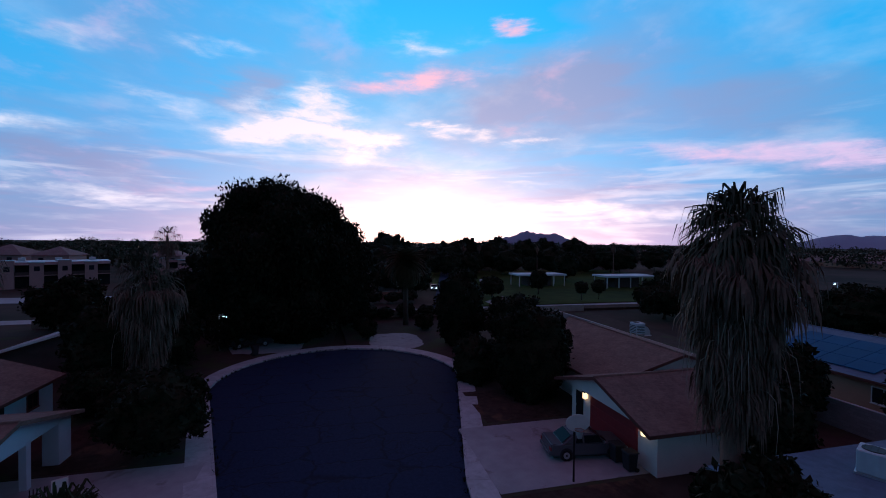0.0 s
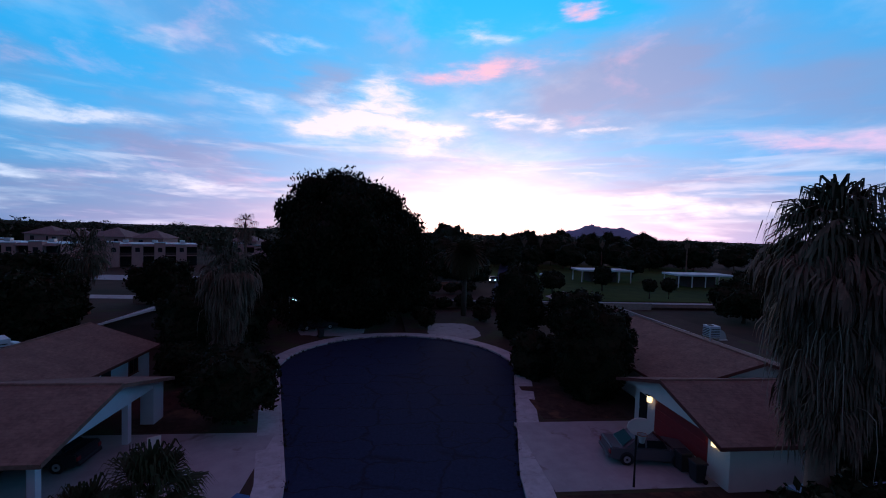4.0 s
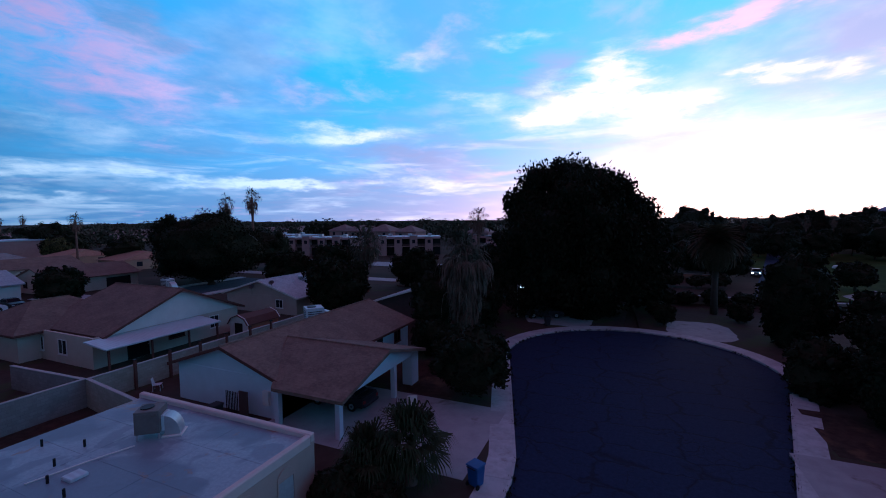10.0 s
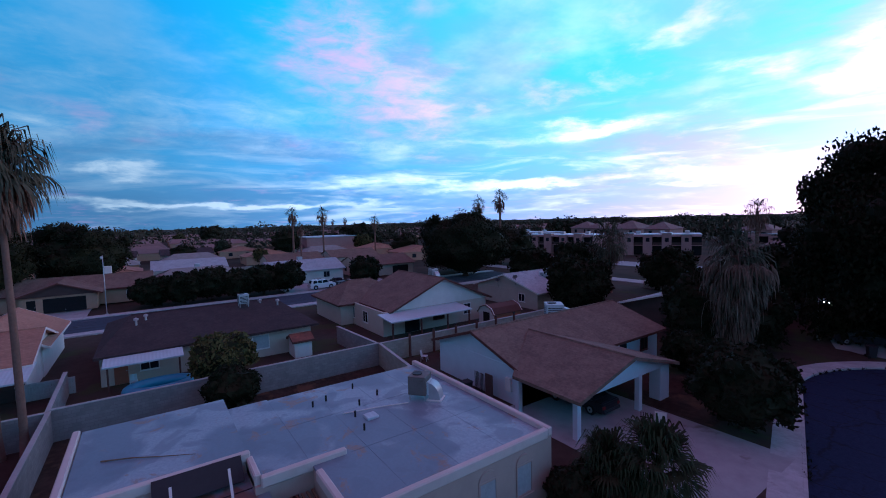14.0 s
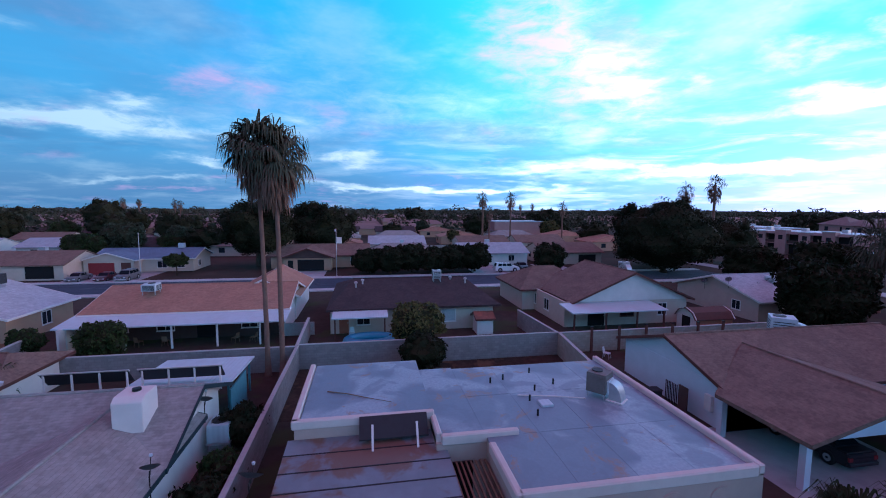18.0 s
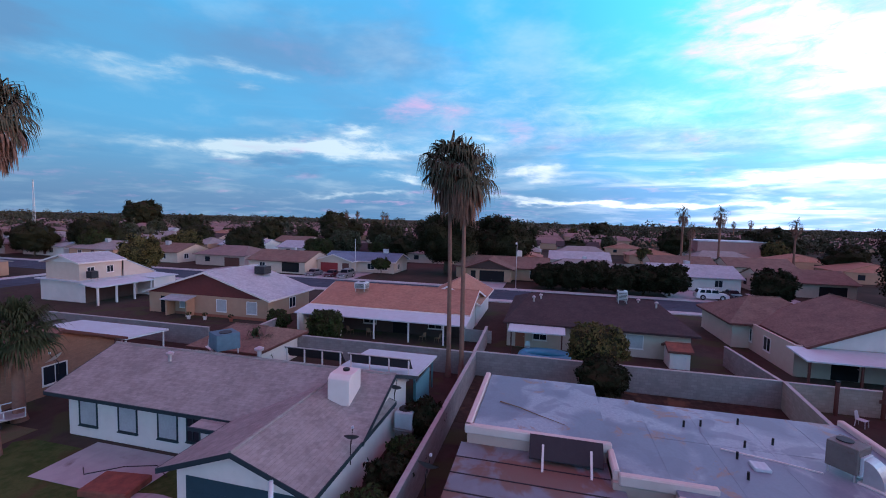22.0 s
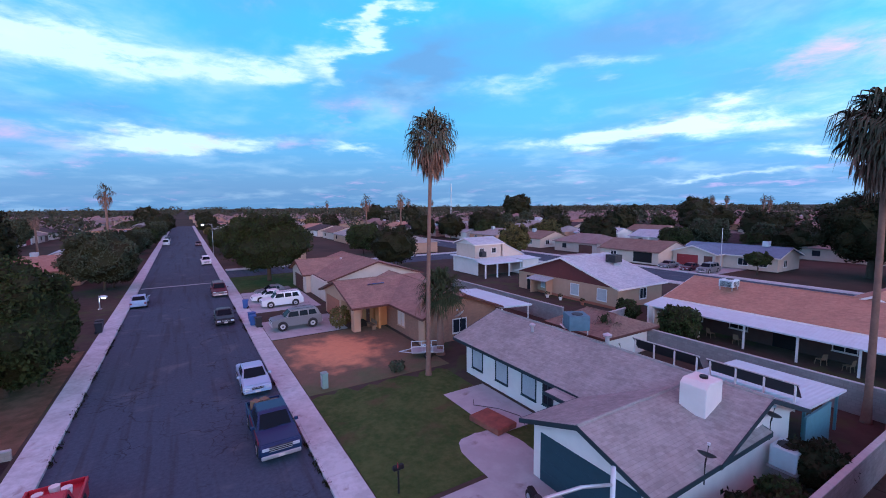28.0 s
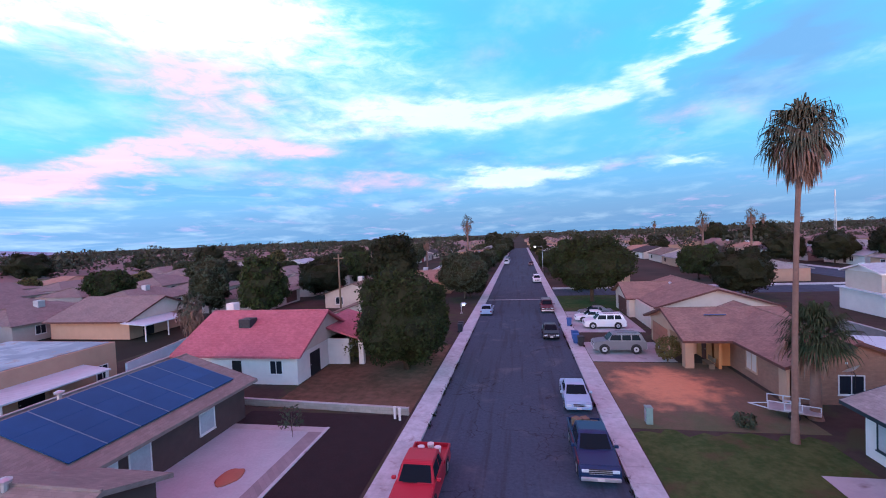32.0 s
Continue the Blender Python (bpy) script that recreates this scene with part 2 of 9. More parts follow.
# ---- materials ----
def mat(name, color, second=None, rough=0.85, metal=0.0, scale=3.0, amount=0.5, bump=0.0, bump_scale=None, spec=0.3, pieces=0.0, pattern=None, stain=None, stain_scale=0.5, stain_at=(0.52, 0.62)):
    """A worn surface: two colours mixed by noise at two scales, optional stains and a pattern of courses."""
    m = bpy.data.materials.new(name)
    m.use_nodes = True
    g = Graph(m.node_tree)
    bsdf = m.node_tree.nodes["Principled BSDF"]
    pos = g.add("ShaderNodeNewGeometry").outputs["Position"]
    second = second or tuple(c * 0.72 for c in color)
    n1, n2 = g.noise(pos, scale, 5.0, 0.6), g.noise(pos, scale * 0.16, 3.0, 0.55)
    f = g.math("ADD", g.math("MULTIPLY", n1, 0.55), g.math("MULTIPLY", n2, 0.45))
    col = g.mix(g.math("MULTIPLY", g.ramp(f, [(0.41, 0.0), (0.59, 1.0)], "LINEAR"), amount), color, second)
    if stain:
        ns = g.noise(pos, stain_scale, 4.0, 0.6, 0.3)
        col = g.mix(g.ramp(ns, [(stain_at[0], 0.0), (stain_at[1], 0.85)]), col, stain)
    height = n1
    if pattern:
        kind, w, h = pattern
        sep = g.add("ShaderNodeSeparateXYZ", {0: pos})
        along = g.math("ADD", sep.outputs[0], sep.outputs[1])
        if kind == "courses":
            vec = g.add("ShaderNodeCombineXYZ", {0: along, 1: g.math("MULTIPLY", sep.outputs[2], 1.0)}).outputs[0]
            br = g.add("ShaderNodeTexBrick", {"Vector": vec, "Color1": (0.55, 0.55, 0.55, 1), "Color2": (1, 1, 1, 1), "Mortar": (0.42, 0.42, 0.42, 1), "Scale": 1.0, "Mortar Size": h * 0.06, "Brick Width": w, "Row Height": h})
            col = g.mix(0.38, col, br.outputs[0], "MULTIPLY")
            height = br.outputs[0]
        elif kind == "ribs":
            wv = g.add("ShaderNodeTexWave", {"Vector": pos, "Scale": w, "Distortion": 0.0})
            wv.bands_direction = "Y" if h else "X"
            height = wv.outputs[0]
    if pieces:
        rnd = g.add("ShaderNodeObjectInfo").outputs["Random"]
        col = g.mix(g.math("MULTIPLY", rnd, pieces), col, tuple(c * 0.5 for c in color))
    g.tree.links.new(col, bsdf.inputs["Base Color"])
    bsdf.inputs["Roughness"].default_value = rough
    bsdf.inputs["Metallic"].default_value = metal
    bsdf.inputs["Specular IOR Level"].default_value = spec
    if bump:
        hb = height if pattern or not bump_scale else g.noise(pos, bump_scale, 4.0, 0.6)
        b = g.add("ShaderNodeBump", {"Height": hb, "Strength": bump, "Distance": 0.04})
        g.tree.links.new(b.outputs[0], bsdf.inputs["Normal"])
    return m


def leaf_mat(name, color, second):
    m = bpy.data.materials.new(name)
    m.use_nodes = True
    g = Graph(m.node_tree)
    bsdf = m.node_tree.nodes["Principled BSDF"]
    geo = g.add("ShaderNodeNewGeometry")
    f = g.math("ADD", g.math("MULTIPLY", geo.outputs["Random Per Island"], 0.6), g.math("MULTIPLY", g.noise(geo.outputs["Position"], 0.7, 2.0), 0.5))
    g.tree.links.new(g.mix(f, color, second), bsdf.inputs["Base Color"])
    bsdf.inputs["Roughness"].default_value = 0.7
    bsdf.inputs["Specular IOR Level"].default_value = 0.08
    return m


def glow_mat(name, color, strength):
    m = bpy.data.materials.new(name)
    m.use_nodes = True
    b = m.node_tree.nodes["Principled BSDF"]
    b.inputs["Base Color"].default_value = (*color, 1)
    b.inputs["Emission Color"].default_value = (*color, 1)
    b.inputs["Emission Strength"].default_value = strength
    return m


def worn_lawn():
    """Dry grass worn down to orange sand in the middle of one yard."""
    m = bpy.data.materials.new("worn_sandy_lawn")
    m.use_nodes = True
    g = Graph(m.node_tree)
    bsdf = m.node_tree.nodes["Principled BSDF"]
    pos = g.add("ShaderNodeNewGeometry").outputs["Position"]
    off = g.vec("MULTIPLY_ADD", {0: pos, 1: (1 / 4.8, 1 / 5.6, 0), 2: (10.8 / 4.8, 35.2 / 5.6, 0)})
    reach = g.math("ADD", g.vec("LENGTH", {0: off}, 1), g.math("MULTIPLY", g.math("SUBTRACT", g.noise(pos, 0.55, 5.0, 0.6), 0.5), 1.5))
    n = g.noise(pos, 2.4, 5.0, 0.65)
    grass = g.mix(n, (0.085, 0.068, 0.034), (0.165, 0.098, 0.062))
    # green again towards the neighbour's lawn
    sep = g.add("ShaderNodeSeparateXYZ", {0: pos})
    side = g.math("ADD", g.math("MULTIPLY", g.math("ADD", sep.outputs[1], 34.0), 0.1), g.math("MULTIPLY", g.math("SUBTRACT", g.noise(pos, 0.5, 5.0, 0.6), 0.5), 1.1))
    grass = g.mix(g.ramp(side, [(0.30, 0.0), (0.75, 0.9)]), grass, g.mix(n, (0.046, 0.072, 0.024), (0.092, 0.104, 0.042)))
    sand = g.mix(n, (0.66, 0.27, 0.125), (0.42, 0.19, 0.095))
    g.tree.links.new(g.mix(g.ramp(reach, [(0.35, 1.0), (1.35, 0.0)]), grass, sand), bsdf.inputs["Base Color"])
    bsdf.inputs["Roughness"].default_value = 0.95
    b = g.add("ShaderNodeBump", {"Height": g.noise(pos, 24, 3.0, 0.6), "Strength": 0.4, "Distance": 0.04})
    g.tree.links.new(b.outputs[0], bsdf.inputs["Normal"])
    return m


def roof_coat():
    """Pale worn roof coating: bluish grey, darker where water stood, with small rusty spots."""
    m = bpy.data.materials.new("roof_coating")
    m.use_nodes = True
    g = Graph(m.node_tree)
    bsdf = m.node_tree.nodes["Principled BSDF"]
    pos = g.add("ShaderNodeNewGeometry").outputs["Position"]
    fine, mid, big = g.noise(pos, 7.0, 6.0, 0.7), g.noise(pos, 0.7, 3.0, 0.5, 0.6), g.noise(pos, 0.24, 2.5, 0.5, 0.4)
    col = g.mix(g.ramp(fine, [(0.3, 0.0), (0.7, 1.0)], "LINEAR"), (0.33, 0.41, 0.46), (0.24, 0.30, 0.345))
    col = g.mix(g.ramp(big, [(0.46, 0.0), (0.56, 0.7)]), col, (0.12, 0.165, 0.215))
    col = g.mix(g.ramp(mid, [(0.52, 0.0), (0.60, 0.6)]), col, (0.15, 0.19, 0.235))
    rust = g.math("MULTIPLY", g.ramp(g.noise(pos, 0.55, 5.0, 0.65, 0.8), [(0.57, 0.0), (0.66, 0.8)]), g.ramp(fine, [(0.35, 0.4), (0.6, 1.0)]))
    col = g.mix(rust, col, (0.30, 0.17, 0.11))
    g.tree.links.new(col, bsdf.inputs["Base Color"])
    bsdf.inputs["Roughness"].default_value = 0.5
    b = g.add("ShaderNodeBump", {"Height": mid, "Strength": 0.12, "Distance": 0.05})
    g.tree.links.new(b.outputs[0], bsdf.inputs["Normal"])
    return m


def road_mat():
    """Old asphalt: crackled, with pale worn patches; the turning circle has a newer dark seal coat."""
    m = bpy.data.materials.new("asphalt")
    m.use_nodes = True
    g = Graph(m.node_tree)
    bsdf = m.node_tree.nodes["Principled BSDF"]
    pos = g.add("ShaderNodeNewGeometry").outputs["Position"]
    grain, blotch = g.noise(pos, 5.0, 6.0, 0.7), g.noise(pos, 0.35, 4.0, 0.6, 0.4)
    old = g.mix(g.ramp(grain, [(0.3, 0.0), (0.7, 1.0)], "LINEAR"), (0.038, 0.054, 0.080), (0.066, 0.090, 0.122))
    old = g.mix(g.ramp(blotch, [(0.54, 0.0), (0.72, 0.65)]), old, (0.105, 0.12, 0.14))
    # wheel tracks and oil drips along the lanes
    lane = g.noise(g.add("ShaderNodeMapping", {0: pos, 3: (1.1, 0.05, 1.0)}).outputs[0], 1.0, 3.0, 0.6)
    old = g.mix(g.ramp(lane, [(0.50, 0.0), (0.66, 0.5)]), old, (0.034, 0.034, 0.042))
    seal = g.mix(g.ramp(grain, [(0.3, 0.0), (0.7, 1.0)], "LINEAR"), (0.012, 0.020, 0.052), (0.021, 0.033, 0.078))
    sep = g.add("ShaderNodeSeparateXYZ", {0: pos})
    along = g.math("ADD", sep.outputs[1], g.math("MULTIPLY", blotch, 3.0))
    near = g.math("MULTIPLY", g.ramp(g.math("MULTIPLY", along, 0.01), [(0.10, 0.0), (0.13, 1.0)]), g.math("GREATER_THAN", sep.outputs[0], -40.0))
    col = g.mix(near, old, seal)
    warp = g.vec("MULTIPLY_ADD", {0: g.add("ShaderNodeTexNoise", {"Vector": pos, "Scale": 1.2, "Detail": 4.0}).outputs["Color"], 1: (1.1, 1.1, 0.0), 2: pos})
    lines = []
    for size, wide in ((0.24, 0.010), (0.9, 0.030)):
        v = g.add("ShaderNodeTexVoronoi", {"Vector": warp, "Scale": size})
        v.feature = "DISTANCE_TO_EDGE"
        lines.append(g.ramp(v.outputs[0], [(0.0, 1.0), (wide, 0.0)], "LINEAR"))
    fine = g.math("MULTIPLY", lines[1], g.ramp(g.noise(pos, 0.22, 3.0), [(0.48, 0.0), (0.60, 1.0)]))
    # long joints across the sealed circle, wavering like sawn cracks
    joints = g.add("ShaderNodeTexVoronoi", {"Vector": g.add("ShaderNodeMapping", {0: warp, 3: (0.22, 0.42, 1.0)}).outputs[0], "Scale": 1.0, "Randomness": 0.45})
    joints.feature = "DISTANCE_TO_EDGE"
    fine = g.math("MAXIMUM", fine, g.math("MULTIPLY", g.ramp(joints.outputs[0], [(0.0, 1.0), (0.035, 0.0)], "LINEAR"), near))
    crack = g.math("MULTIPLY", g.math("MINIMUM", g.math("ADD", g.math("MULTIPLY", lines[0], g.ramp(g.noise(pos, 0.12, 2.0), [(0.46, 0.1), (0.6, 1.0)])), fine), 1.0), 0.62)
    col = g.mix(crack, col, (0.010, 0.009, 0.011))
    g.tree.links.new(col, bsdf.inputs["Base Color"])
    bsdf.inputs["Roughness"].default_value = 0.9
    bsdf.inputs["Specular IOR Level"].default_value = 0.15
    b = g.add("ShaderNodeBump", {"Height": g.math("SUBTRACT", g.noise(pos, 40, 3.0, 0.6), g.math("MULTIPLY", crack, 2.0)), "Strength": 0.3, "Distance": 0.03})
    g.tree.links.new(b.outputs[0], bsdf.inputs["Normal"])
    return m


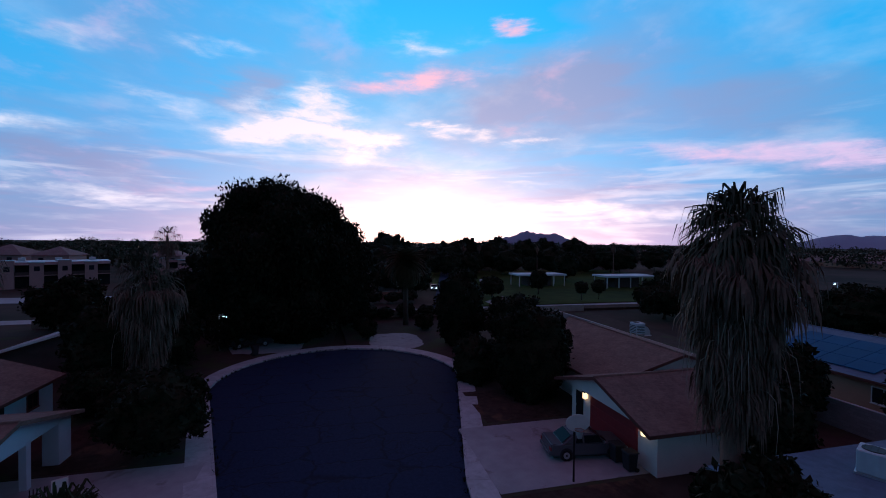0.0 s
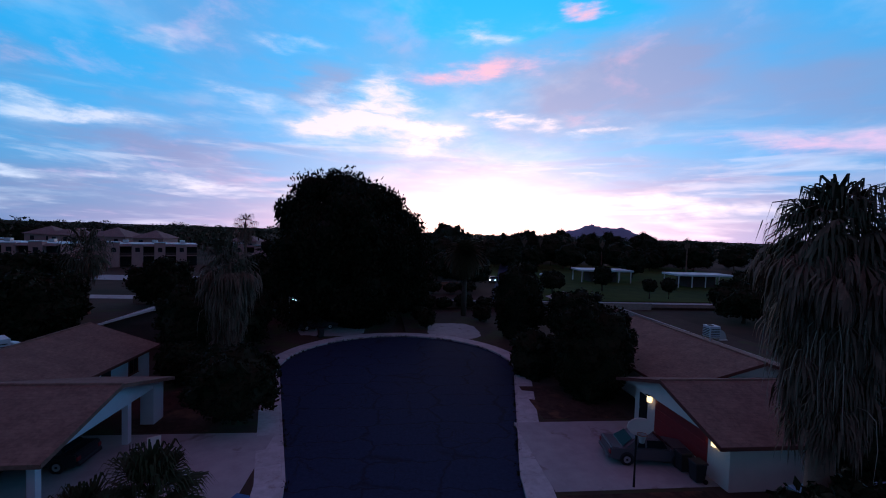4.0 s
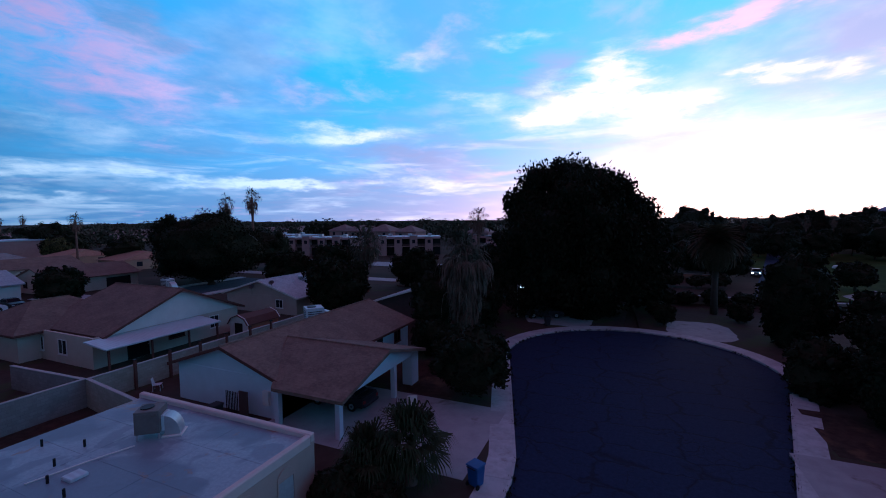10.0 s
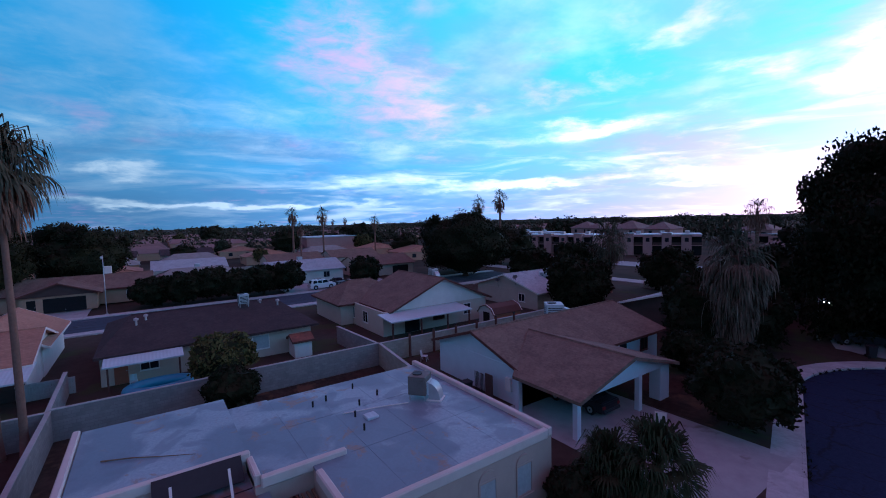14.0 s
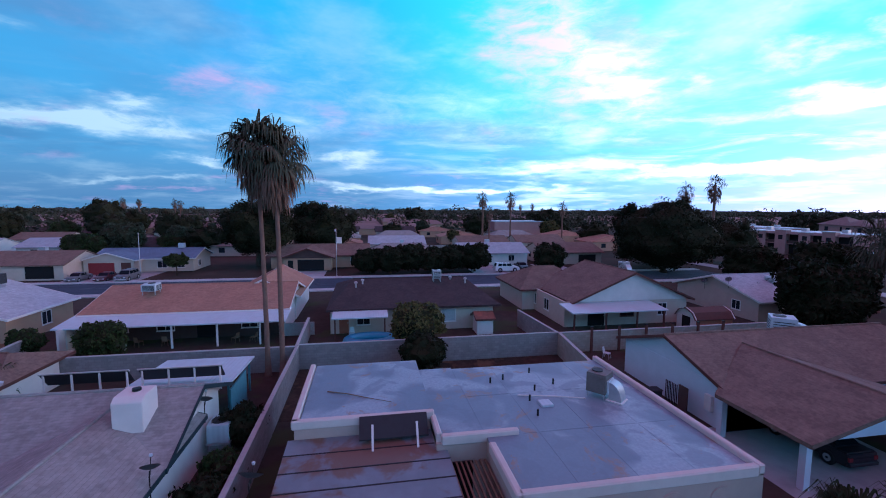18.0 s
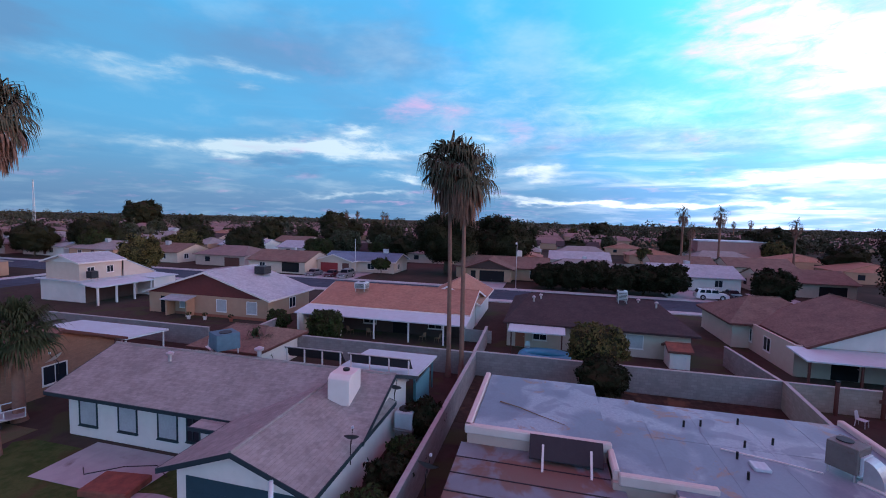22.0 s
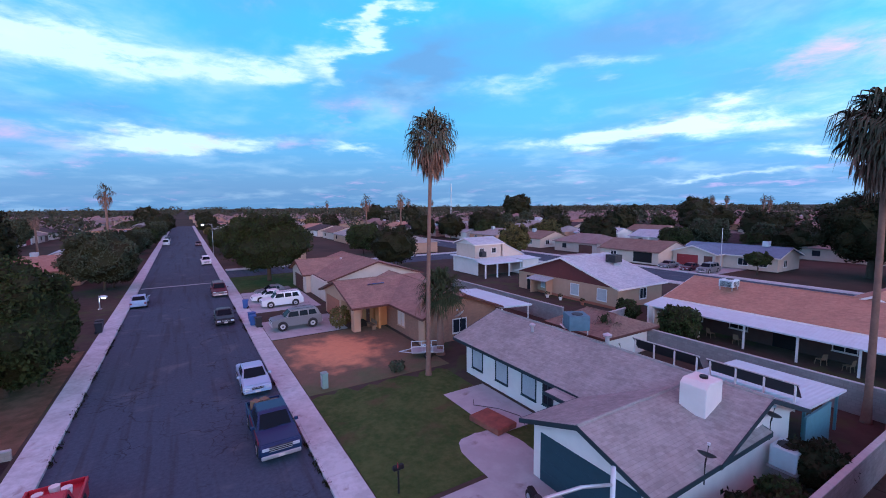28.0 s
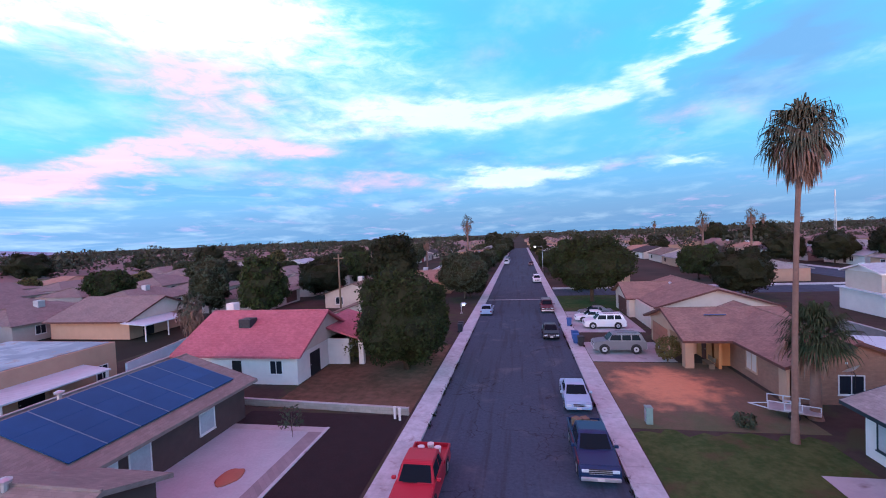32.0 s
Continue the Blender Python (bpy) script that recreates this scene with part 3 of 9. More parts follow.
M = dict(
    worn_lawn=worn_lawn(),
    soil=mat("desert_soil", (0.070, 0.056, 0.046), (0.038, 0.033, 0.027), 0.95, scale=1.2, bump=0.3, bump_scale=9, spec=0.06, stain=(0.06, 0.07, 0.035), stain_scale=0.25),
    far_ground=mat("far_ground", (0.075, 0.055, 0.045), (0.03, 0.033, 0.024), 0.95, scale=0.08, amount=0.9, spec=0.05),
    asphalt=road_mat(),
    concrete=mat("concrete", (0.52, 0.55, 0.565), (0.36, 0.38, 0.39), 0.9, scale=2.8, amount=0.8, bump=0.1, bump_scale=25, pieces=0.28, stain=(0.30, 0.275, 0.27), stain_scale=1.3, stain_at=(0.58, 0.72)),
    drive=mat("driveway_concrete", (0.36, 0.375, 0.385), (0.245, 0.25, 0.255), 0.9, scale=1.3, bump=0.1, bump_scale=25, stain=(0.17, 0.15, 0.14), stain_scale=0.5, stain_at=(0.60, 0.72)),
    lawn=mat("lawn", (0.038, 0.072, 0.022), (0.074, 0.102, 0.036), 0.95, scale=3.2, amount=1.0, bump=0.8, bump_scale=26, spec=0.05, stain=(0.085, 0.062, 0.036), stain_scale=0.3, stain_at=(0.55, 0.72)),
    field=mat("park_lawn", (0.050, 0.080, 0.016), (0.028, 0.046, 0.012), 0.95, scale=0.3, amount=0.9, spec=0.04),
    sand=mat("orange_sand", (0.45, 0.20, 0.085), (0.20, 0.13, 0.06), 0.95, scale=0.9, amount=0.75, bump=0.25, bump_scale=20),
    dry=mat("dry_grass", (0.16, 0.098, 0.064), (0.08, 0.06, 0.034), 0.95, scale=1.6, amount=0.9, bump=0.4, bump_scale=22, spec=0.05),
    earth=mat("dark_bare_earth", (0.074, 0.053, 0.042), (0.040, 0.033, 0.026), 0.95, scale=2.4, amount=1.0, bump=0.5, bump_scale=18, spec=0.05, stain=(0.14, 0.085, 0.055), stain_scale=0.5, stain_at=(0.55, 0.7)),
    mulch=mat("dark_gravel", (0.022, 0.010, 0.011), (0.011, 0.006, 0.007), 0.95, scale=9, bump=0.6, bump_scale=16),
    pad=mat("pale_gravel", (0.41, 0.425, 0.44), (0.32, 0.33, 0.345), 0.95, scale=6, bump=0.3, bump_scale=30),
    block=mat("block_wall", (0.29, 0.25, 0.25), (0.20, 0.175, 0.18), 0.92, scale=1.8, pattern=("courses", 0.4, 0.2), bump=0.3),
    block_tan=mat("tan_block_wall", (0.40, 0.34, 0.29), (0.30, 0.25, 0.22), 0.92, scale=1.8, pattern=("courses", 0.4, 0.2), bump=0.3),
    cap=mat("wall_cap", (0.40, 0.38, 0.37), None, 0.9, scale=4),
    stucco_pink=mat("pinkish_stucco", (0.46, 0.345, 0.30), (0.39, 0.285, 0.25), 0.93, scale=1.5, bump=0.25, bump_scale=45),
    stucco_white=mat("white_stucco", (0.70, 0.62, 0.585), (0.58, 0.51, 0.485), 0.92, scale=1.2, bump=0.2, bump_scale=45),
    stucco_tan=mat("tan_stucco", (0.46, 0.265, 0.18), (0.37, 0.21, 0.145), 0.93, scale=1.2, bump=0.2, bump_scale=45),
    stucco_orange=mat("orange_stucco", (0.60, 0.27, 0.11), (0.48, 0.21, 0.09), 0.93, scale=1.2, bump=0.2, bump_scale=45),
    stucco_cream=mat("cream_stucco", (0.55, 0.43, 0.36), (0.46, 0.355, 0.30), 0.93, scale=1.2, bump=0.2, bump_scale=45),
    # brown siding; also serves as painted shade at the back of porches
    stucco_brown=mat("dark_siding_and_porch_shade", (0.090, 0.052, 0.047), (0.064, 0.038, 0.035), 0.9, scale=2.0, bump=0.2, bump_scale=30),
    brick=mat("brown_brick", (0.32, 0.155, 0.105), (0.24, 0.115, 0.085), 0.92, scale=3.0, pattern=("courses", 0.25, 0.09), bump=0.4),
    membrane=roof_coat(),
    rust_metal=mat("rusting_sheet_metal", (0.20, 0.23, 0.26), (0.11, 0.125, 0.145), 0.42, 0.0, scale=1.0, spec=0.5, stain=(0.15, 0.07, 0.04), stain_scale=0.45, stain_at=(0.48, 0.58)),
    white_metal=mat("white_painted_metal", (0.50, 0.56, 0.60), (0.40, 0.445, 0.48), 0.5, scale=2.0, spec=0.5, bump=0.3, pattern=("ribs", 1.3, True)),
    galv=mat("galvanised_steel", (0.52, 0.53, 0.55), (0.38, 0.39, 0.41), 0.45, 0.7, scale=3.0),
    shingle_brown=mat("brown_shingles", (0.235, 0.155, 0.122), (0.155, 0.10, 0.08), 0.92, scale=5.0, amount=0.9, pattern=("courses", 0.32, 0.055), bump=0.5),
    shingle_rose=mat("rosy_brown_shingles", (0.31, 0.185, 0.145), (0.21, 0.125, 0.10), 0.92, scale=5.0, amount=0.9, pattern=("courses", 0.32, 0.055), bump=0.5),
    shingle_dark=mat("dark_brown_shingles", (0.066, 0.042, 0.044), (0.042, 0.028, 0.031), 0.92, scale=5.0, amount=0.9, pattern=("courses", 0.32, 0.055), bump=0.5),
    shingle_grey=mat("greyish_brown_shingles", (0.335, 0.315, 0.30), (0.245, 0.23, 0.22), 0.92, scale=4.0, amount=0.9, pattern=("courses", 0.36, 0.055), bump=0.5),
    shingle_orange=mat("orange_shingles", (0.42, 0.225, 0.155), (0.33, 0.175, 0.125), 0.92, scale=4.0, amount=0.9, pattern=("courses", 0.32, 0.055), bump=0.5),
    shingle_white=mat("pale_grey_shingles", (0.45, 0.485, 0.52), (0.36, 0.39, 0.42), 0.92, scale=4.0, amount=0.9, pattern=("courses", 0.32, 0.055), bump=0.4),
    shingle_mauve=mat("faded_tile", (0.265, 0.195, 0.18), (0.20, 0.148, 0.138), 0.92, scale=4.0, amount=0.9, pattern=("courses", 0.3, 0.08), bump=0.5),
    shingle_tan=mat("tan_brown_shingles", (0.265, 0.21, 0.185), (0.21, 0.165, 0.145), 0.92, scale=2.5, amount=0.8, pattern=("courses", 0.36, 0.055), bump=0.35),
    tile_red=mat("red_roof_tile", (0.47, 0.135, 0.16), (0.37, 0.10, 0.12), 0.8, scale=3.0, amount=0.8, pattern=("courses", 0.3, 0.11), bump=0.8),
    trim_white=mat("white_trim", (0.70, 0.64, 0.62), None, 0.7, scale=3.0, amount=0.3),
    gable_brown=mat("red_brown_siding", (0.150, 0.036, 0.034), (0.11, 0.028, 0.027), 0.85, scale=3.0),
    trim_green=mat("dark_green_trim", (0.018, 0.036, 0.045), None, 0.6, scale=3.0),
    trim_brown=mat("brown_trim", (0.115, 0.042, 0.034), None, 0.7, scale=3.0),
    teal=mat("dark_teal_paint", (0.018, 0.055, 0.075), (0.014, 0.042, 0.058), 0.6, scale=3.0),
    red_paint=mat("red_garage_paint", (0.26, 0.03, 0.035), (0.20, 0.025, 0.03), 0.6, scale=3.0),
    wood=mat("weathered_wood", (0.22, 0.14, 0.09), (0.13, 0.085, 0.06), 0.85, scale=6.0),
    dark=mat("dark_opening", (0.012, 0.012, 0.014), None, 0.9, scale=2.0),
    glass=mat("window_glass", (0.018, 0.022, 0.03), (0.012, 0.015, 0.02), 0.08, scale=1.0, spec=0.28),
    blind=mat("pale_blind", (0.40, 0.40, 0.42), None, 0.6, scale=8.0),
    black=mat("black_rubber", (0.015, 0.015, 0.016), None, 0.85, scale=6.0),
    iron=mat("black_iron", (0.02, 0.02, 0.022), None, 0.6, 0.5, scale=5.0),
    plastic_blue=mat("blue_plastic", (0.02, 0.09, 0.28), None, 0.5, scale=5.0, spec=0.5),
    plastic_dark=mat("dark_plastic", (0.03, 0.03, 0.035), None, 0.6, scale=5.0),
    solar=mat("solar_cell", (0.008, 0.07, 0.19), (0.006, 0.05, 0.14), 0.5, scale=1.0, spec=0.12, pieces=0.3),
    bark=mat("bark", (0.12, 0.085, 0.065), (0.06, 0.045, 0.035), 0.95, scale=8.0, bump=0.6, bump_scale=14),
    palm_bark=mat("palm_bark", (0.21, 0.115, 0.088), (0.12, 0.07, 0.055), 0.95, scale=6.0, bump=0.6, bump_scale=10),
    oxide=mat("rusty_plate", (0.36, 0.12, 0.075), (0.25, 0.09, 0.06), 0.85, scale=3.0),
    teal_metal=mat("turquoise_metal", (0.10, 0.26, 0.30), (0.07, 0.19, 0.22), 0.6, 0.2, scale=3.0),
    box_green=mat("pale_green_cabinet", (0.20, 0.30, 0.27), None, 0.7, scale=3.0),
    # rock lightened and blued: the haze of distance is in the colour
    hazed_rock=mat("far_rock_with_haze_tint", (0.29, 0.30, 0.41), (0.22, 0.23, 0.32), 0.95, scale=0.01),
    leaf=leaf_mat("green_leaves", (0.014, 0.026, 0.008), (0.046, 0.060, 0.020)),
    leaf_deep=leaf_mat("deep_green_leaves", (0.011, 0.019, 0.007), (0.040, 0.052, 0.018)),
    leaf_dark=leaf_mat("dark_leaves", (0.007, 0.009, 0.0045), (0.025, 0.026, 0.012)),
    leaf_olive=leaf_mat("olive_leaves", (0.075, 0.072, 0.025), (0.13, 0.105, 0.04)),
    leaf_grey=leaf_mat("grey_green_leaves", (0.035, 0.048, 0.03), (0.07, 0.08, 0.05)),
    leaf_far=leaf_mat("far_tree_tops", (0.024, 0.030, 0.018), (0.075, 0.070, 0.045)),
    frond=leaf_mat("palm_fronds", (0.034, 0.040, 0.025), (0.115, 0.100, 0.068)),
    frond_green=leaf_mat("green_palm_fronds", (0.016, 0.025, 0.011), (0.052, 0.062, 0.030)),
    date_frond=leaf_mat("date_palm_fronds", (0.05, 0.045, 0.024), (0.11, 0.085, 0.045)),
    thatch=leaf_mat("dead_palm_thatch", (0.12, 0.070, 0.052), (0.27, 0.155, 0.115)),
    thatch_grey=leaf_mat("old_grey_thatch", (0.05, 0.036, 0.028), (0.20, 0.14, 0.10)),
    cooler_slate=mat("dull_blue_enamel", (0.085, 0.17, 0.22), (0.06, 0.12, 0.16), 0.6, scale=3.0, amount=0.7),
    cooler_tan=mat("dull_tan_enamel", (0.17, 0.15, 0.14), (0.12, 0.105, 0.10), 0.6, scale=3.0, amount=0.7, stain=(0.12, 0.08, 0.06), stain_scale=2.2, stain_at=(0.58, 0.70)),
    parapet=mat("pale_parapet_paint", (0.62, 0.53, 0.49), (0.50, 0.42, 0.39), 0.9, scale=1.6, bump=0.15, bump_scale=40),
    rust=mat("dark_rust", (0.25, 0.088, 0.058), (0.13, 0.055, 0.042), 0.85, scale=2.6, amount=0.9),
    dish_grey=mat("dish_grey", (0.13, 0.13, 0.14), (0.09, 0.09, 0.10), 0.6, scale=4.0),
    roof_slate=mat("bluish_grey_roofing", (0.13, 0.19, 0.27), (0.095, 0.14, 0.20), 0.8, scale=2.2, amount=0.9, bump=0.3, bump_scale=10),
    car_glass=mat("car_glass", (0.007, 0.013, 0.018), (0.006, 0.011, 0.015), 0.18, scale=1.0, amount=0.2, spec=0.06),
    stucco_blue=mat("pale_blue_stucco", (0.60, 0.66, 0.74), (0.50, 0.55, 0.62), 0.92, scale=1.2, bump=0.2, bump_scale=45),
    pool=mat("teal_pool_plastic", (0.03, 0.24, 0.38), (0.05, 0.32, 0.44), 0.4, scale=1.5, spec=0.5),
    bag=mat("pale_plastic_bag", (0.45, 0.55, 0.65), (0.25, 0.32, 0.42), 0.45, scale=5.0, amount=0.9, spec=0.5),
    stucco_mauve=mat("mauve_stucco", (0.42, 0.235, 0.22), (0.33, 0.185, 0.175), 0.93, scale=1.2, bump=0.2, bump_scale=45),
    straw=mat("dry_flower_stalks", (0.34, 0.28, 0.22), (0.22, 0.18, 0.14), 0.9, scale=3.0),
    lamp_warm=glow_mat("warm_lamp_glass", (1.0, 0.62, 0.25), 9.0),
    lamp_white=glow_mat("white_lamp_glass", (0.85, 1.0, 0.9), 26.0),
)

# ---- mesh helpers ----


def box(bm, x0, y0, z0, x1, y1, z1):
    v = [bm.verts.new(p) for p in ((x0, y0, z0), (x1, y0, z0), (x1, y1, z0), (x0, y1, z0), (x0, y0, z1), (x1, y0, z1), (x1, y1, z1), (x0, y1, z1))]
    for f in ((3, 2, 1, 0), (4, 5, 6, 7), (0, 1, 5, 4), (1, 2, 6, 5), (2, 3, 7, 6), (3, 0, 4, 7)):
        bm.faces.new([v[i] for i in f])
    return bm


def prism(bm, ring, vec):
    """A closed solid: a ring of points pushed along vec."""
    vec = Vector(vec)
    a = [bm.verts.new(p) for p in ring]
    b = [bm.verts.new(Vector(p) + vec) for p in ring]
    n = len(a)
    bm.faces.new(a[::-1])
    bm.faces.new(b)
    for i in range(n):
        bm.faces.new((a[i], a[(i + 1) % n], b[(i + 1) % n], b[i]))
    return bm


def tube(bm, pts, radii, n=8, caps=True):
    """A round bar along points; radii: one or one each."""
    pts = [Vector(p) for p in pts]
    if not isinstance(radii, (list, tuple)):
        radii = [radii] * len(pts)
    rings = []
    for i, p in enumerate(pts):
        way = (pts[min(i + 1, len(pts) - 1)] - pts[max(i - 1, 0)]).normalized()
        q = way.to_track_quat("Z", "Y")
        rings.append([bm.verts.new(p + q @ Vector((math.cos(6.2832 * k / n), math.sin(6.2832 * k / n), 0)) * radii[i]) for k in range(n)])
    for a, b in zip(rings, rings[1:]):
        for k in range(n):
            bm.faces.new((a[k], a[(k + 1) % n], b[(k + 1) % n], b[k]))
    if caps:
        bm.faces.new(rings[0][::-1])
        bm.faces.new(rings[-1])
    return bm


def bevel(bm, w=0.02, seg=1):
    bmesh.ops.bevel(bm, geom=bm.edges[:], offset=w, segments=seg, affect="EDGES", clamp_overlap=True)
    return bm


def B():
    return bmesh.new()


def mesh_of(name, bm, material, smooth=False):
    bmesh.ops.recalc_face_normals(bm, faces=bm.faces[:])
    me = bpy.data.meshes.new(name)
    bm.to_mesh(me)
    bm.free()
    me.materials.append(material)
    if smooth:
        me.polygons.foreach_set("use_smooth", [True] * len(me.polygons))
    return me


def part(name, bm, material, parent, label="", smooth=False):
    me = bm if isinstance(bm, bpy.types.Mesh) else mesh_of(name, bm, material, smooth)
    ob = new(name, me)
    ob.parent = parent
    if label:
        ob["label"] = label
    return ob


def thing(name, x, y, z, label, category, group="", turn=0.0):
    ob = new(name)
    ob.empty_display_size = 0.2
    ob.matrix_basis = pose(x, y, z, 0, 0, turn)
    return tagged(ob, label, category, group)


def structure(name, bm, material, label, category, smooth=False):
    ob = new(name, mesh_of(name, bm, material, smooth))
    return tagged(ob, label, category, kind="structure")


YARD = 0.14

# ---- ground, road, pavements ----
structure("ground", box(B(), -2600, -2600, -0.5, 2600, 2600, -0.05), M["far_ground"], "dusty flat desert ground between the houses", "ground")

ROAD_L, ROAD_R, BULB_X, BULB_Y, BULB_R = 4.85, 6.35, 0.5, 39.3, 10.7


def kerb_line():
    """The kerb from the far end of the street, round the turning circle and back."""
    left = [(-ROAD_L, y) for y in range(-330, -86, 12)] + [(-ROAD_L, -86 + 1.5 * k) for k in range(71)]
    flare = [(-ROAD_L - 0.285 * (y - 20), y) for y in np.linspace(21, 36, 10)]
    ring = [(BULB_X + BULB_R * math.cos(a), BULB_Y + BULB_R * math.sin(a)) for a in np.linspace(radians(196), radians(-15), 28)]
    back = [(ROAD_R + 0.255 * (y - 20), y) for y in np.linspace(36, 21, 10)]
    right = [(ROAD_R, y) for x, y in left[::-1]]
    return left + flare + ring + back + right


def offset(line, d):
    """The line moved d metres outwards."""
    out = []
    for i, p in enumerate(line):
        a, b = Vector(line[max(i - 1, 0)]), Vector(line[min(i + 1, len(line) - 1)])
        w = (b - a).normalized()
        out.append((p[0] - w.y * d, p[1] + w.x * d))
    return out


KERB = kerb_line()
bm = B()
bm.faces.new([bm.verts.new((x, y, 0)) for x, y in KERB])
bmesh.ops.triangulate(bm, faces=bm.faces[:])
road = structure("road", bm, M["asphalt"], "worn dark asphalt street ending in a turning circle", "road")


def strip(line_a, line_b, z0, z1, bm=None):
    bm = bm or B()
    for (a, b), (c, d) in zip(zip(line_a, line_a[1:]), zip(line_b, line_b[1:])):
        prism(bm, [(*a, z0), (*b, z0), (*d, z0), (*c, z0)], (0, 0, z1 - z0))
    return bm


K0, K1 = offset(KERB, 0.0), offset(KERB, 0.16)
structure("kerb", strip(K0, K1, -0.06, 0.15), M["concrete"], "low concrete kerb with stained gutter edge", "kerb")
S1 = offset(KERB, 1.45)
pavement = new("pavement")
tagged(pavement, "cracked concrete pavement of separate slabs along the kerb", "pavement", kind="structure")
far_bm = B()
PAVE_SLABS = []
for i in range(len(KERB) - 1):
    ring = [(*K1[i], -0.06), (*K1[i + 1], -0.06), (*S1[i + 1], -0.06), (*S1[i], -0.06)]
    if -75 < KERB[i][1]:
        PAVE_SLABS.append(ring)
    else:
        prism(far_bm, ring, (0, 0, 0.215))
part("far_pavement", far_bm, M["concrete"], pavement)


def patch(name, x0, y0, x1, y1, material, label, category, z=0.0, wob=0.0, seed=1):
    """A piece of ground a few millimetres proud of the yard, with an uneven edge if wob."""
    bm = B()
    if wob:
        rnd = random.Random(seed)
        n, pts = 36, []
        for k in range(n):
            a = 6.2832 * k / n
            c, s = math.cos(a), math.sin(a)
            e = (abs(c) ** 3.2 + abs(s) ** 3.2) ** (-1 / 3.2)
            r = e * (1 + rnd.uniform(-wob, wob))
            pts.append(((x0 + x1) / 2 + (x1 - x0) / 2 * c * r, (y0 + y1) / 2 + (y1 - y0) / 2 * s * r, 0))
        prism(bm, pts, (0, 0, YARD + 0.012 + z))
    else:
        box(bm, x0, y0, 0, x1, y1, YARD + 0.012 + z)
    return structure(name, bm, material, label, category)


def slab_yard(name, pts, material, label):
    bm = B()
    prism(bm, [(x, y, -0.06) for x, y in pts], (0, 0, YARD + 0.06))
    bmesh.ops.triangulate(bm, faces=bm.faces[:])
    return structure(name, bm, material, label, "yard")


half = len(S1) // 2
west = [p for p in S1[:half] if p[1] > -84]
east = [p for p in S1[half:] if p[1] > -84]
slab_yard("yard_west", west + [(BULB_X, 69), (-64, 69), (-64, west[0][1])], M["soil"], "bare brown desert yards of the houses beside the street")
slab_yard("yard_east", [(BULB_X, 69)] + east + [(44, east[-1][1]), (44, 69)], M["soil"], "bare brown desert yards across the street")
# the street behind and the cross street
structure("street_behind", box(B(), -77, -330, -0.06, -67, 68, 0.0), M["asphalt"], "asphalt street behind the back yards", "road")
structure("street_pavement_east", box(B(), -67, -70, -0.06, -65.2, 66, 0.12), M["concrete"], "pale concrete pavement of the street behind", "pavement")
structure("street_pavement_west", box(B(), -78.8, -330, -0.06, -77, 68, 0.12), M["concrete"], "pale concrete pavement of the street behind", "pavement")
structure("cross_street", box(B(), -67, -93, -0.06, -ROAD_L, -83.5, -0.004), M["asphalt"], "asphalt side street crossing between the houses", "road")
structure("cross_pavement", box(B(), -65, -95.2, -0.06, -6.6, -93.2, 0.12), M["concrete"], "pale concrete pavement of the side street", "pavement")
structure("crossing_line", box(B(), -ROAD_L + 0.2, -80.0, 0.0, ROAD_R - 0.2, -79.4, 0.006), M["drive"], "pale concrete gutter strip across the street", "road marking")

# yards
bm = B()
edge = [(-6.35 - 0.5 * k, -26.6 - 0.9 * noise.noise(Vector((k * 0.37, 2.0, 0))) - (0.6 if k % 3 else 0.2)) for k in range(20)] + [(-16.4, -26.6)]
prism(bm, [(-6.35, -14.9, 0)] + [(x, y, 0) for x, y in edge] + [(-16.4, -14.9, 0)], (0, 0, YARD + 0.022))
structure("lawn_white_house", bm, M["lawn"], "patchy dark green front lawn", "lawn")
patch("lawn_brown_house", -17.2, -41.0, -6.35, -27.5, M["worn_lawn"], "dry brownish front lawn worn to orange sand", "lawn", 0.004)
patch("driveway_brown_house", -13.7, -48.4, -6.35, -41.3, M["drive"], "stained concrete driveway of the brown house", "driveway")
patch("driveway_corner_house", -14.2, -66.5, -6.35, -53.0, M["drive"], "wide concrete driveway of the corner house", "driveway")
patch("corner_lawn", -19, -82.5, -6.35, -67.2, M["lawn"], "dark green corner lawn under the tree", "lawn")
patch("driveway_white_house", -13.1, -14.6, -6.35, -6.9, M["drive"], "pale concrete driveway before a teal garage", "driveway", 0.006)
patch("path_white_house", -14.5, -18.0, -11.2, -13.0, M["drive"], "rounded pale concrete path to the porch", "path", 0.014, 0.02, 5)
patch("porch_slab", -17.1, -23.0, -13.9, -17.2, M["drive"], "pale concrete patio slab beside the house", "patio", 0.018)
patch("driveway_carport", -20.2, 18.1, -7.0, 26.1, M["drive"], "stained concrete driveway leading into a carport", "driveway")
patch("lawn_carport_house", -16.2, 26.4, -11.0, 37.0, M["earth"], "dark patchy grass before the carport house", "lawn", 0.004)
patch("driveway_bulb_west", -11.8, 49.6, -3.6, 58.0, M["drive"], "pale concrete driveway off the turning circle", "driveway", 0.0, 0.05, 8)
patch("driveway_bulb_north", 4.0, 48.5, 10.4, 57.0, M["drive"], "pale concrete driveway off the turning circle", "driveway", 0.0, 0.04, 9)
patch("driveway_garage", 7.9, 19.4, 16.6, 26.9, M["drive"], "pale concrete driveway before a red garage door", "driveway", 0.004)
patch("bare_bed", 10.1, 27.4, 16.0, 33.4, M["earth"], "bare brown bed beside the driveway", "bed")
patch("bare_bed_near", 8.0, 14.6, 15.8, 19.1, M["earth"], "bare brown earth strip with a timber edge", "bed")
patch("gravel_yard", 8.0, -28.1, 19.9, -5.0, M["mulch"], "dark brown gravel front yard", "gravel")
